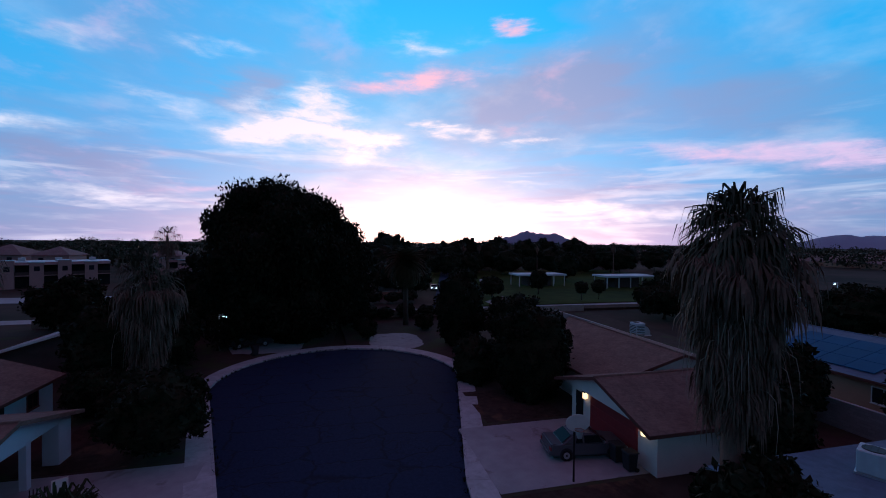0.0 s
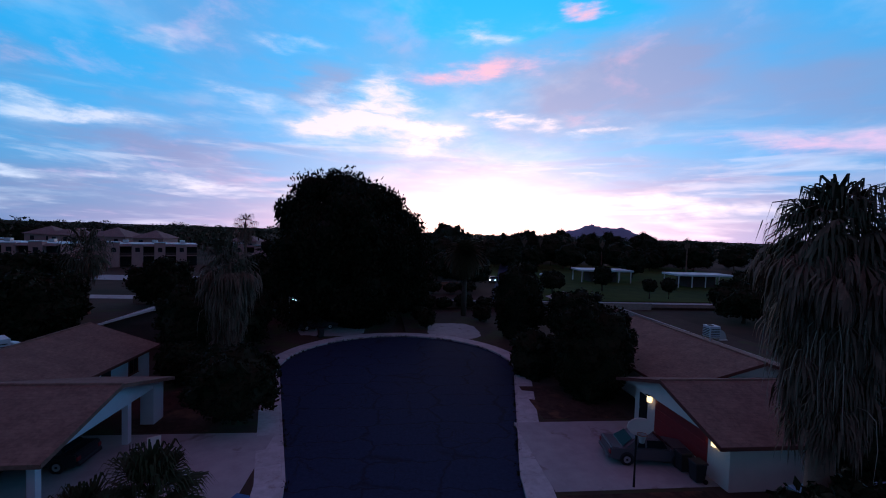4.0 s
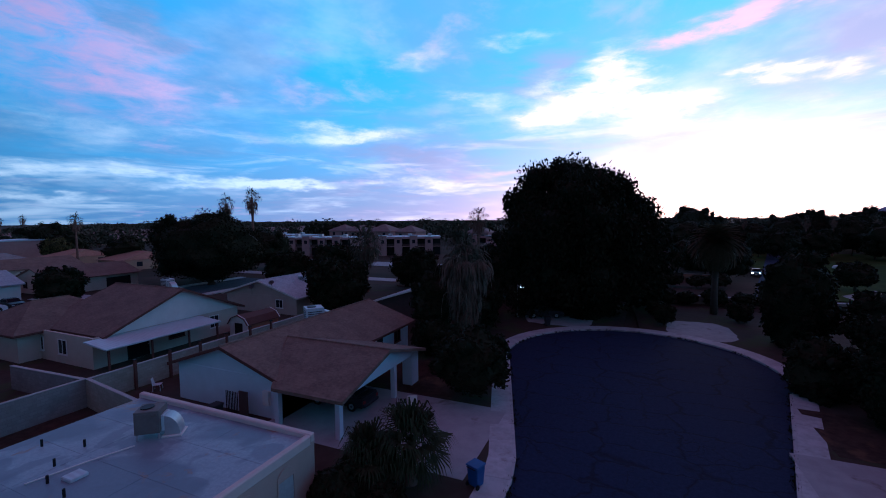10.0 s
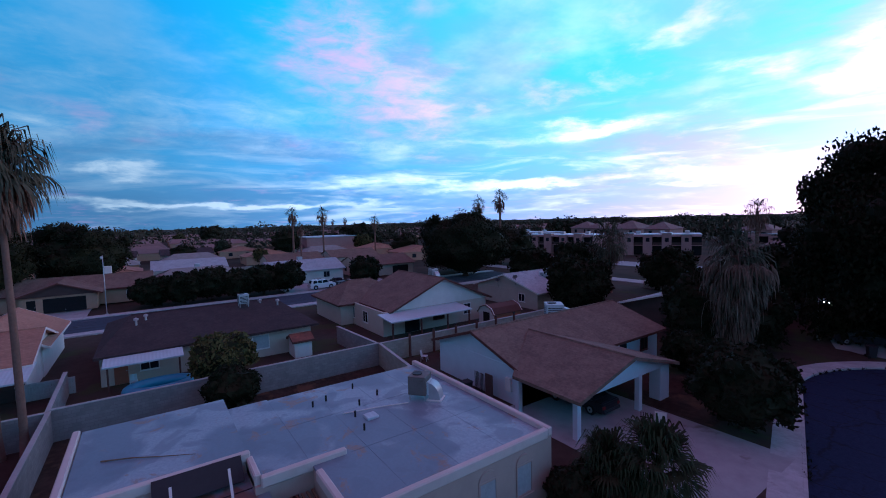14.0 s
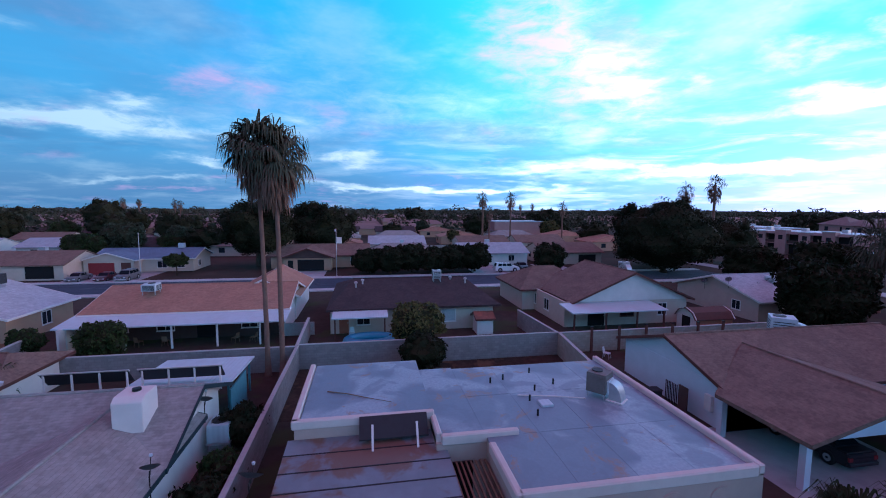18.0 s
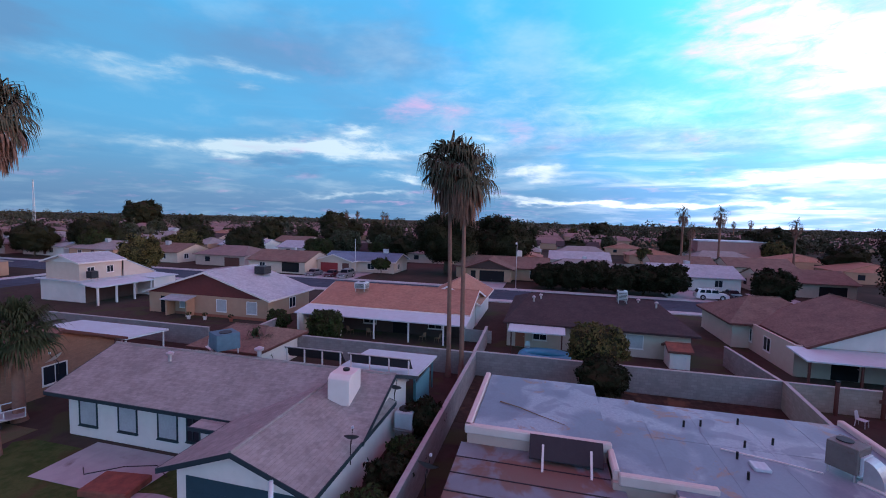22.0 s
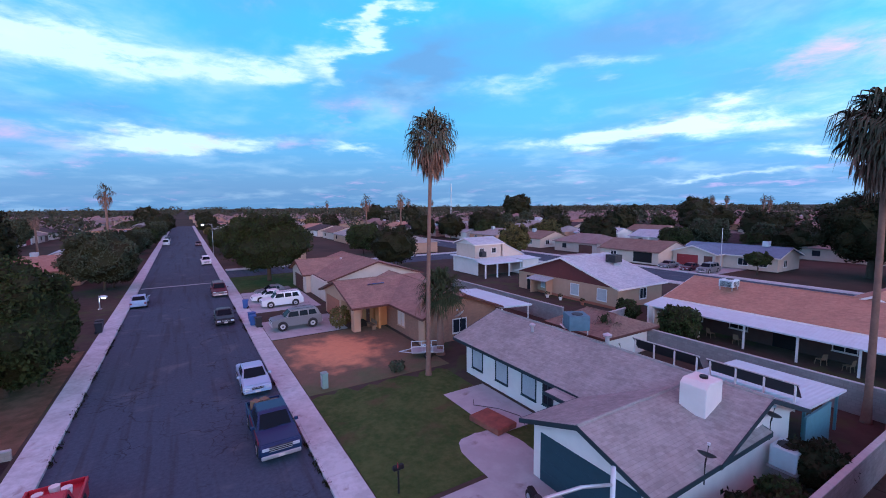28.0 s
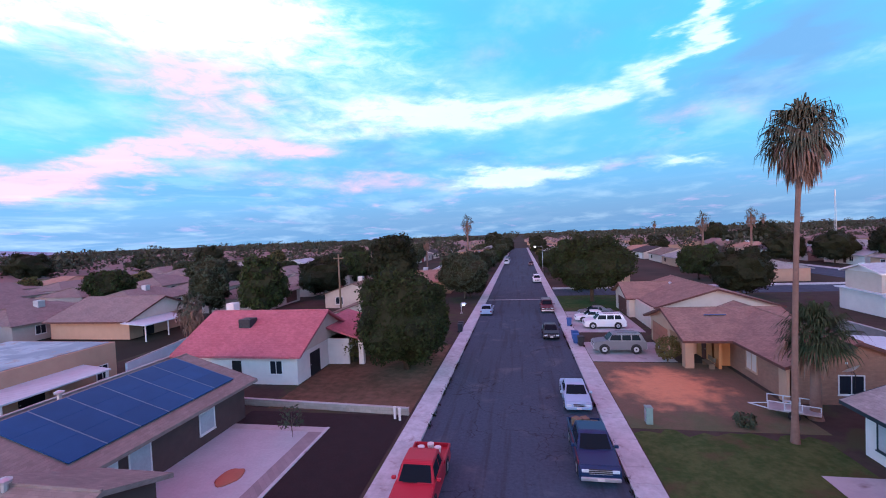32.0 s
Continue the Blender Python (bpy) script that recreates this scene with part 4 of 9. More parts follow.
patch("pale_pad", 13.9, -25.2, 19.8, -16.2, M["pad"], "pale pinkish gravel pad with a concrete rim", "pad", 0.012)
patch("pad_rim_east", 12.95, -25.2, 13.9, -16.2, M["block"], "grey paved rim beside the pale pad", "path", 0.02)
patch("pad_rim_south", 12.95, -16.2, 17.6, -15.4, M["block"], "grey paved rim beside the pale pad", "path", 0.028)
patch("pad_kerb", 12.75, -25.9, 12.95, -15.4, M["concrete"], "narrow pale kerb round the paved rim", "kerb", 0.05)
patch("pad_rim_north", 12.95, -25.9, 19.8, -25.2, M["cap"], "worn concrete rim beside the pale pad", "path", 0.024)
patch("lawn_red_house", 8.0, -47.0, 19.0, -28.6, M["dry"], "dry brown front lawn with a few green blades", "lawn", 0.006)
patch("back_yard_carpet", -33.0, -5.2, -24.9, 14.2, M["earth"], "bare brown back yard with fallen leaves", "yard")
# dirt road, canal bank and park beyond the turning circle
structure("canal_bank", box(B(), -40, 70.4, -0.06, 160, 74, 0.35), M["earth"], "long bare earth canal bank", "bank")
structure("bank_road", box(B(), -300, 74, -0.06, 300, 77.6, 0.03), M["drive"], "pale hard track beside the canal", "road")
structure("park_street", prism(B(), [(17.5, 77.7, -0.05), (25.5, 77.7, -0.05), (70.0, 250, -0.05), (62.5, 250, -0.05)], (0, 0, 0.13)), M["asphalt"], "grey street that leads away beside the park", "road")
structure("corner_lawn", box(B(), -4, 97.5, -0.06, 12, 108, 0.05), M["field"], "small green lawn beyond a reddish wall", "lawn")
structure("park_lawn", box(B(), 28, 79, -0.06, 120, 175, 0.05), M["field"], "wide mown green park lawn", "lawn")
structure("highway", box(B(), -330, 98, -0.06, -34, 107, 0.02), M["drive"], "pale road in front of the apartment blocks", "road")


# ---- houses ----
class House:
    """Collects the parts of one house; places are given in the plan and kept relative to its base."""

    def __init__(self, name, x, y, label, category="house", group="", shift=(0, 0)):
        self.o = Vector((x, y, YARD))
        self.ob = thing(name, x + shift[0], y + shift[1], YARD, label, category, group)

    def p(self, x, y, z):
        return (x - self.o.x, y - self.o.y, z - self.o.z)

    def block(self, name, x0, y0, z0, x1, y1, z1, m, label="", parent=None, bev=0.0):
        bm = box(B(), *self.p(x0, y0, z0), *self.p(x1, y1, z1))
        if bev:
            bevel(bm, bev)
        return part(name, bm, M[m], parent or self.ob, label)

    def slab(self, name, corners, thick, m, label="", parent=None):
        bm = prism(B(), [self.p(*c) for c in corners], (0, 0, -thick))
        return part(name, bm, M[m], parent or self.ob, label)

    def walls(self, x0, y0, x1, y1, z, m, t=0.2, skip=""):
        """Four walls with thickness; skip: sides left open, of n s e w."""
        for side, c in (("s", (x0, y0, x1, y0 + t)), ("n", (x0, y1 - t, x1, y1)), ("w", (x0, y0 + t, x0 + t, y1 - t)), ("e", (x1 - t, y0 + t, x1, y1 - t))):
            if side not in skip:
                self.block("wall", c[0], c[1], YARD, c[2], c[3], z, m)

    def gable(self, axis, x0, x1, y0, y1, ze, zr, m, wall, over=0.45, trim="trim_brown", ends="ab", ridge=None, hip=0.0, thick=0.16, reach=0.0):
        """A pitched roof over its outline; axis: the way the ridge runs. Gable walls close the ends named; hip pulls the ridge in."""
        if axis == "x":
            r = (y0 + y1) / 2 if ridge is None else ridge
            a, b = (x0 + hip - reach, r, zr), (x1 - hip, r, zr)
            slopes = [[(x0, y0, ze), (x1, y0, ze), b, a], [(x1, y1, ze), (x0, y1, ze), a, b]]
            hips = [[(x0, y1, ze), (x0, y0, ze), a], [(x1, y0, ze), (x1, y1, ze), b]]
            ins = [((x0 + over, y0 + over, ze), (x0 + over, y1 - over, ze), (x0 + over, r, zr), (0.2, 0, 0)), ((x1 - over - 0.2, y0 + over, ze), (x1 - over - 0.2, y1 - over, ze), (x1 - over - 0.2, r, zr), (0.2, 0, 0))]
        else:
            r = (x0 + x1) / 2 if ridge is None else ridge
            a, b = (r, y0 + hip, zr), (r, y1 - hip, zr)
            slopes = [[(x0, y1, ze), (x0, y0, ze), a, b], [(x1, y0, ze), (x1, y1, ze), b, a]]
            hips = [[(x0, y0, ze), (x1, y0, ze), a], [(x1, y1, ze), (x0, y1, ze), b]]
            ins = [((x0 + over, y0 + over, ze), (x1 - over, y0 + over, ze), (r, y0 + over, zr), (0, 0.2, 0)), ((x0 + over, y1 - over - 0.2, ze), (x1 - over, y1 - over - 0.2, ze), (r, y1 - over - 0.2, zr), (0, 0.2, 0))]
        for s in slopes + (hips if hip else []):
            roof = self.slab("roof_slope", s, thick, m)
            e0, e1 = Vector(s[0]), Vector(s[1])
            out = (e1 - e0).cross(Vector((0, 0, 1))).normalized() * 0.03
            bm = prism(B(), [self.p(*(e0 + out)), self.p(*(e1 + out)), self.p(*(e1 + out - Vector((0, 0, 0.2)))), self.p(*(e0 + out - Vector((0, 0, 0.2))))], -out)
            part("fascia", bm, M[trim], roof)
            if not hip:
                for u, v, sgn in ((s[0], s[3], -1), (s[1], s[2], 1)):
                    u, v = Vector(u), Vector(v)
                    along = (e1 - e0).normalized() * 0.03 * sgn
                    bm = prism(B(), [self.p(*(u + Vector((0, 0, 0.015)))), self.p(*(v + Vector((0, 0, 0.015)))), self.p(*(v - Vector((0, 0, 0.2)))), self.p(*(u - Vector((0, 0, 0.2))))], along)
                    part("bargeboard", bm, M[trim], roof)
        # ridge cap
        part("ridge_cap", tube(B(), [self.p(a[0], a[1], a[2] + 0.0), self.p(b[0], b[1], b[2] + 0.0)], 0.08, 6), M[m], self.ob)
        if not hip:
            for k, (u, v, w, vec) in zip("ab", ins):
                if k in ends:
                    lo = 0.05
                    ring = [self.p(u[0], u[1], u[2] - lo), self.p(v[0], v[1], v[2] - lo), self.p(w[0], w[1], w[2] - 0.1)]
                    part("gable_wall", prism(B(), ring, vec), M[wall], self.ob)

    def window(self, side, at, along, z0, w, h, trim="trim_white", pane="glass", name="window"):
        """A window on a wall face: side n s e w, at: the face's x or y, along: its middle on the face."""
        f, d = 0.07, 0.05
        sgn = 1 if side in "ne" else -1

        def slabs(a0, a1, b0, b1, o0, o1):
            lo, hi = sorted((at + sgn * o0, at + sgn * o1))
            if side in "ns":
                return (*self.p(a0, lo, b0), *self.p(a1, hi, b1))
            return (*self.p(lo, a0, b0), *self.p(hi, a1, b1))

        a0, a1, z1 = along - w / 2, along + w / 2, z0 + h
        bm = B()
        for r in ((a0 - f, a0, z0 - f, z1 + f), (a1, a1 + f, z0 - f, z1 + f), (a0, a1, z0 - f, z0), (a0, a1, z1, z1 + f), (along - 0.02, along + 0.02, z0, z1))[:4 if pane == "blind" else 5]:
            box(bm, *slabs(r[0], r[1], r[2], r[3], -0.02, d))
        win = part(name, bm, M[trim], self.ob)
        part("pane", box(B(), *slabs(a0, a1, z0, z1, -0.02, 0.015)), M[pane], win)
        part("sill", box(B(), *slabs(a0 - 0.1, a1 + 0.1, z0 - f - 0.05, z0 - f, -0.02, 0.1)), M[trim], win)
        return win

    def door(self, side, at, along, w, h, m, name="door", panels=0, label=""):
        sgn = 1 if side in "ne" else -1

        def slabs(a0, a1, b0, b1, o0, o1):
            lo, hi = sorted((at + sgn * o0, at + sgn * o1))
            if side in "ns":
                return (*self.p(a0, lo, b0), *self.p(a1, hi, b1))
            return (*self.p(lo, a0, b0), *self.p(hi, a1, b1))

        z0 = YARD + 0.02
        d = part(name, box(B(), *slabs(along - w / 2, along + w / 2, z0, z0 + h, -0.02, 0.03)), M[m], self.ob, label)
        for k in range(panels):
            zz = z0 + h * k / panels
            part("panel", bevel(box(B(), *slabs(along - w / 2 + 0.06, along + w / 2 - 0.06, zz + 0.04, zz + h / panels - 0.02, 0.02, 0.05)), 0.01), M[m], d)
        part("handle", box(B(), *slabs(along - 0.08 if panels else along + w / 2 - 0.12, along + 0.08 if panels else along + w / 2 - 0.06, z0 + (0.3 if panels else 1.0), z0 + (0.34 if panels else 1.06), 0.03, 0.08)), M["galv"], d)
        return d

    def vent(self, x, y, z, h=0.35, r=0.06, cap=False):
        v = part("roof_vent", tube(B(), [self.p(x, y, z - 0.1), self.p(x, y, z + h)], r, 8), M["galv"], self.ob)
        if cap:
            part("cowl", tube(B(), [self.p(x, y, z + h), self.p(x, y, z + h + 0.12), self.p(x, y, z + h + 0.22)], [r * 2.1, r * 2.3, r * 0.6], 10), M["galv"], v)


def cooler(x, y, z, turn=0, m="galv", label="boxy galvanised evaporative cooler on a roof", elbow=True, w=0.95, h=0.95, louvres=True):
    """An evaporative cooler: louvred box on a stand, top grille and a fat duct elbow."""
    t = thing("evaporative_cooler", x, y, z, label, "cooler", "roof coolers", turn)
    leg_me = mesh_of("leg", box(B(), -0.03, -0.03, -0.35, 0.03, 0.03, 0.02), M["galv"])
    for a in (-1, 1):
        for b in (-1, 1):
            leg = part("leg", leg_me, None, t)
            leg.location = (a * w * 0.42, b * w * 0.42, 0)
    body = part("cabinet", bevel(box(B(), -w / 2, -w / 2, 0, w / 2, w / 2, h), 0.025), M[m], t)
    for k in range(5 if louvres else 0):
        zz = h * (0.14 + 0.15 * k)
        for sx, sy in ((1, 0), (-1, 0), (0, 1), (0, -1)):
            q = w / 2 + 0.012
            bm = box(B(), -0.012 if sx else -w * 0.4, -0.012 if sy else -w * 0.4, -0.03, 0.012 if sx else w * 0.4, 0.012 if sy else w * 0.4, 0.03)
            lv = part("louvre", bm, M["plastic_dark"], body)
            lv.location = (sx * q, sy * q, zz)
    part("top_grille", tube(B(), [(-w * 0.12, 0, h), (-w * 0.12, 0, h + 0.05)], w * 0.27, 16), M["plastic_dark"], body)
    if elbow:
        # a neck, then a quarter-round hood that turns down into the roof
        part("duct_neck", bevel(box(B(), w * 0.5, -w * 0.36, h * 0.02, w * 0.62, w * 0.36, h * 0.72), 0.02), M["white_metal"], t)
        arc = [(w * 0.62 + w * 0.62 * math.sin(a), -w * 0.33, -0.22 + (h * 0.66 + 0.22) * math.cos(a)) for a in np.linspace(0, math.pi / 2, 9)]
        hood = part("duct_hood", prism(B(), arc + [(w * 0.62, -w * 0.33, -0.22)], (0, w * 0.66, 0)), M["galv"], t, "shiny curved sheet metal duct hood")
        part("flashing", bevel(box(B(), w * 0.5, -w * 0.42, -0.28, w * 1.32, w * 0.42, -0.2), 0.02), M["trim_white"], hood)
    if not louvres:
        for sx, sy in ((1, 0), (-1, 0), (0, 1), (0, -1)):
            q = w / 2 + 0.006
            pn = part("side_panel", bevel(box(B(), -0.008 if sx else -w * 0.42, -0.008 if sy else -w * 0.42, h * 0.1, 0.008 if sx else w * 0.42, 0.008 if sy else w * 0.42, h * 0.9), 0.004), M[m], body)
            pn.location = (sx * q, sy * q, 0)
    return t


def ac_unit(x, y, z, turn=0, label="pale grey air conditioning unit with a top fan"):
    t = thing("air_conditioner", x, y, z, label, "air conditioner", "air conditioners", turn)
    part("cabinet", bevel(box(B(), -0.55, -0.5, 0.08, 0.55, 0.5, 1.0), 0.04), M["white_metal"], t)
    part("base", box(B(), -0.6, -0.55, 0, 0.6, 0.55, 0.08), M["galv"], t)
    fan = part("fan_ring", tube(B(), [(0, 0, 0.99), (0, 0, 1.03)], 0.4, 18), M["plastic_dark"], t)
    for k in range(4):
        part("grille_bar", box(B(), -0.38, -0.3 + 0.2 * k - 0.01, 1.03, 0.38, -0.3 + 0.2 * k + 0.01, 1.045), M["iron"], fan)
    return t


def dish(x, y, z, turn=0, r=0.32, m="dish_grey"):
    t = thing("satellite_dish", x, y, z, "small grey satellite dish on a bent mast", "satellite dish", "satellite dishes", turn)
    part("mast", tube(B(), [(0, 0, -0.35), (0, 0, 0.45), (0.12, 0, 0.62)], 0.025, 6), M["iron"], t)
    bm = B()
    rings = []
    for j in range(5):
        q = r * j / 4
        rings.append([bm.verts.new((0.12 + 0.35 * q * q / r, q * math.cos(6.2832 * k / 18), 0.66 + 1.15 * q * math.sin(6.2832 * k / 18))) for k in range(18)] if j else [bm.verts.new((0.12, 0, 0.66))])
    for k in range(18):
        bm.faces.new((rings[0][0], rings[1][k], rings[1][(k + 1) % 18]))
        for j in range(1, 4):
            bm.faces.new((rings[j][k], rings[j + 1][k], rings[j + 1][(k + 1) % 18], rings[j][(k + 1) % 18]))
    bmesh.ops.solidify(bm, geom=bm.faces[:], thickness=0.015)
    bmesh.ops.rotate(bm, verts=bm.verts[:], cent=(0.12, 0, 0.66), matrix=Matrix.Rotation(radians(-52), 3, "Y"))
    part("reflector", bm, M[m], t, smooth=True)
    part("feed_arm", tube(B(), [(0.14, 0, 0.45), (0.42, 0, 1.0)], 0.014, 6), M["iron"], t)
    part("feed_head", bevel(box(B(), 0.37, -0.05, 0.98, 0.47, 0.05, 1.08), 0.01), M["white_metal"], t)
    return t


def block_wall(name, x0, y0, x1, y1, h, m="block", label="grey concrete block garden wall with a flat cap", t=0.2):
    """A straight garden wall with a cap and pilasters."""
    w = new(name)
    tagged(w, label, "wall", kind="structure")
    L = math.hypot(x1 - x0, y1 - y0)
    w.matrix_basis = pose(x0, y0, YARD - 0.1, 0, 0, math.degrees(math.atan2(y1 - y0, x1 - x0)))
    part("wall_panel", box(B(), 0, -t / 2, 0, L, t / 2, h - 0.06), M[m], w)
    n = max(1, int(L / 2.4))
    for k in range(n):
        part("cap_stone", bevel(box(B(), L * k / n + 0.004, -t / 2 - 0.025, h - 0.06, L * (k + 1) / n - 0.004, t / 2 + 0.025, h), 0.012), M["cap"], w)
    return w


# -- flat-roofed stucco house
h = House("flat_roofed_house", -18.5, 6, "pinkish stucco house with a flat grey coated roof and parapets", shift=(0.1, 0.2))
h.block("main_wall", -23.8, 4.6, YARD, -12.45, 13.9, 3.0, "stucco_pink")
h.block("hall_wall", -24.0, 2.5, YARD, -16.35, 4.6, 3.0, "stucco_pink")
h.block("wing_wall", -24.7, -3.3, YARD, -18.0, 2.5, 3.3, "stucco_pink")
h.block("roof_main", -23.9, 4.6, 3.0, -12.65, 13.7, 3.12, "membrane", "pale blue-grey roof coating with darker worn patches")
h.block("roof_hall", -24.1, 2.5, 3.0, -16.55, 4.6, 3.11, "membrane")
h.block("roof_wing", -24.8, -3.1, 3.3, -18.2, 2.6, 3.44, "membrane")
for c in ((-24.1, 13.68, -12.45, 13.98), (-12.69, 4.6, -12.41, 13.68), (-15.6, 4.46, -12.41, 4.74)):
    h.block("parapet", c[0], c[1], 2.9, c[2], c[3], 3.34, "parapet", bev=0.05)
h.block("parapet", -16.56, 2.7, 2.9, -16.28, 6.0, 3.34, "parapet", bev=0.05)
h.block("parapet", -24.7, -3.42, 3.2, -18.0, -3.14, 3.6, "parapet", bev=0.05)
h.block("parapet", -18.24, -3.42, 3.2, -17.96, 2.66, 3.6, "parapet", bev=0.05)
h.block("parapet", -18.1, 2.5, 2.8, -16.5, 2.74, 3.4, "parapet", bev=0.05)
for k in range(7):
    x0, x1 = -18.0 + 1.086 * k, -18.0 + 1.086 * (k + 1)
    za, zb = 2.78 - 0.0457 * k, 2.78 - 0.0457 * (k + 1)
    h.slab("metal_sheet", [(x0, -3.55, za), (x1 + 0.05, -3.55, zb), (x1 + 0.05, 2.96, zb), (x0, 2.96, za)], 0.05 + 0.004 * (k % 2), "rust_metal", "grey sheet metal patio roofing with rust stains")
    h.slab("sheet_lap", [(x1, -3.56, zb + 0.02), (x1 + 0.05, -3.56, zb + 0.02), (x1 + 0.05, 2.97, zb + 0.02), (x1, 2.97, zb + 0.02)], 0.03, "plastic_dark")
for y in (-3.3, 0.0, 2.7):
    h.block("patio_post", -10.7, y - 0.06, YARD, -10.58, y + 0.06, 2.42, "trim_white")
for y in (10.2, 12.2):
    w = h.window("e", -12.45, y, 1.0, 0.8, 1.25, "stucco_pink", "blind")
    arch = B()
    prism(arch, [h.p(-12.47, y + 0.47 * math.cos(a), 2.3 + 0.42 * math.sin(a)) for a in np.linspace(0, math.pi, 12)], (0.06, 0, 0))
    part("arch_moulding", arch, M["stucco_pink"], w)
for k in range(9):
    h.block("trellis_slat", -16.2, 2.85 + 0.2 * k, 2.2, -12.2, 2.92 + 0.2 * k, 2.26, "wood")
h.block("door_frame", -16.3, 3.1, YARD, -16.2, 4.0, 2.2, "dark")
for x, y in ((-21.6, 6.3), (-21.9, 7.1), (-22.6, 8.9), (-20.3, 8.3), (-19.2, 7.6), (-20.9, 9.6), (-17.7, 7.4)):
    part("vent_pipe", tube(B(), [h.p(x, y, 3.05), h.p(x, y, 3.42)], 0.05, 8), M["iron"], h.ob)
# overlapped seams of the coating and a dropped branch
for x0, y0, x1, y1, z in ((-23.8, 6.9, -12.8, 6.9, 3.122), (-23.8, 9.2, -12.8, 9.2, 3.122), (-23.8, 11.5, -12.8, 11.5, 3.122), (-20.2, 4.7, -20.2, 13.6, 3.124), (-16.4, 6.2, -16.4, 13.6, 3.124), (-24.7, -1.2, -18.3, -1.2, 3.442), (-24.7, 0.8, -18.3, 0.8, 3.442)):
    h.block("roof_seam", x0, y0, z - 0.01, x1 + (0.07 if x0 == x1 else 0), y1 + (0.07 if y0 == y1 else 0), z + 0.006, "membrane")
part("branch", tube(B(), [h.p(-21.1, -2.2, 3.47), h.p(-20.6, -1.2, 3.50), h.p(-20.1, -0.3, 3.47), h.p(-19.4, 0.9, 3.48)], [0.03, 0.025, 0.02, 0.01], 6), M["wood"], h.ob, "dry brown branch lying on the roof")
part("roof_hatch", bevel(box(B(), *h.p(-19.0, 7.9, 3.1), *h.p(-18.4, 8.5, 3.25)), 0.03), M["white_metal"], h.ob)
part("conduit", tube(B(), [h.p(-19.8, 7.2, 3.17), h.p(-19.4, 9.0, 3.16), h.p(-18.9, 10.4, 3.17)], 0.03, 6), M["trim_white"], h.ob)
for y in (-0.1, 1.75):
    h.slab("panel_strut", [(-17.3, y, 3.55), (-17.3, y + 0.09, 3.55), (-16.7, y + 0.09, 2.75), (-16.7, y, 2.75)], 0.06, "trim_white")
h.slab("solar_heater_panel", [(-17.92, -0.6, 3.62), (-17.92, 2.3, 3.62), (-17.25, 2.3, 2.95), (-17.25, -0.6, 2.95)], 0.06, "plastic_dark", "dark tilted solar heater panel")
cooler(-19.1, 11.5, 3.4, 38, m="cooler_tan", label="tan evaporative cooler with a shiny duct elbow on the flat roof", w=0.98, h=1.0, louvres=False)
dish(-14.8, -4.1, 2.5, 170, 0.42)

# -- carport house
h = House("carport_house", -23, 27, "white house with brown shingle roof and an open carport", shift=(0.8, 0.5))
h.walls(-29.6, 18.9, -20.4, 35.6, 2.7, "stucco_blue")
h.gable("y", -30.2, -19.8, 18.5, 36.0, 2.7, 4.4, "shingle_brown", "stucco_blue")
h.gable("x", -20.0, -14.9, 17.9, 28.3, 2.66, 4.05, "shingle_brown", "stucco_blue", ends="b", trim="shingle_brown", reach=3.6)
for x, y in ((-15.6, 18.5), (-15.6, 24.6), (-20.1, 18.5)):
    h.block("carport_post", x - 0.16, y - 0.16, YARD, x + 0.16, y + 0.16, 2.55, "stucco_blue")
h.block("carport_post", -16.2, 26.9, YARD, -15.4, 28.0, 2.55, "stucco_blue", bev=0.03)
h.block("carport_beam", -15.75, 18.3, 2.4, -15.45, 28.0, 2.62, "stucco_blue")
# dark brown along the carport bay, over the pale blue house wall
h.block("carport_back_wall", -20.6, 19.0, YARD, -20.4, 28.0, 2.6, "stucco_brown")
h.window("e", -20.4, 33.5, 1.2, 1.0, 1.1, "trim_brown")
h.door("e", -20.4, 30.5, 0.95, 2.05, "dark")
h.block("meter_box", -21.6, 18.7, 1.0, -21.1, 18.9, 1.9, "trim_white")
cooler(-26.0, 30.2, 3.45, 50, label="white evaporative cooler with a duct on the brown roof", m="white_metal", w=1.55, h=1.25)
for k in range(8):
    h.block("side_gate_bar", -24.2 + 0.14 * k, 18.2, YARD, -24.16 + 0.14 * k, 18.24, 1.75, "iron")
h.block("side_gate", -23.0, 18.15, YARD, -22.3, 18.25, 1.9, "stucco_brown")

# -- house with a white patio cover
h = House("gabled_house", -45, 25, "cream house with brown gable roof and a white patio cover", shift=(-1.4, 1.3))
h.walls(-51.6, 19.0, -39.5, 33.4, 2.8, "stucco_cream")
h.gable("x", -50.0, -39.0, 19.6, 34.0, 2.8, 5.85, "shingle_brown", "stucco_white", trim="trim_brown")
h.gable("y", -57.0, -47.0, 16.9, 27.0, 2.75, 4.9, "shingle_brown", "stucco_cream", hip=3.5)
h.walls(-56.4, 17.4, -47.6, 26.4, 2.7, "stucco_cream")
h.slab("patio_cover", [(-39.4, 18.3, 2.72), (-39.4, 28.7, 2.72), (-36.3, 28.7, 2.42), (-36.3, 18.3, 2.42)], 0.12, "white_metal", "white sheet metal patio cover")
for y in (18.6, 22.0, 25.4, 28.4):
    h.block("patio_post", -36.6, y - 0.07, YARD, -36.46, y + 0.07, 2.36, "trim_brown")
h.window("e", -39.5, 30.4, 1.1, 1.0, 1.2, "trim_white", "glass")
h.window("e", -39.5, 26.2, 1.1, 1.5, 1.1, "trim_brown", "glass")
h.door("e", -39.5, 22.6, 1.9, 2.1, "dark", "sliding_door")
h.window("s", 19.0, -44.0, 1.0, 1.2, 1.2)
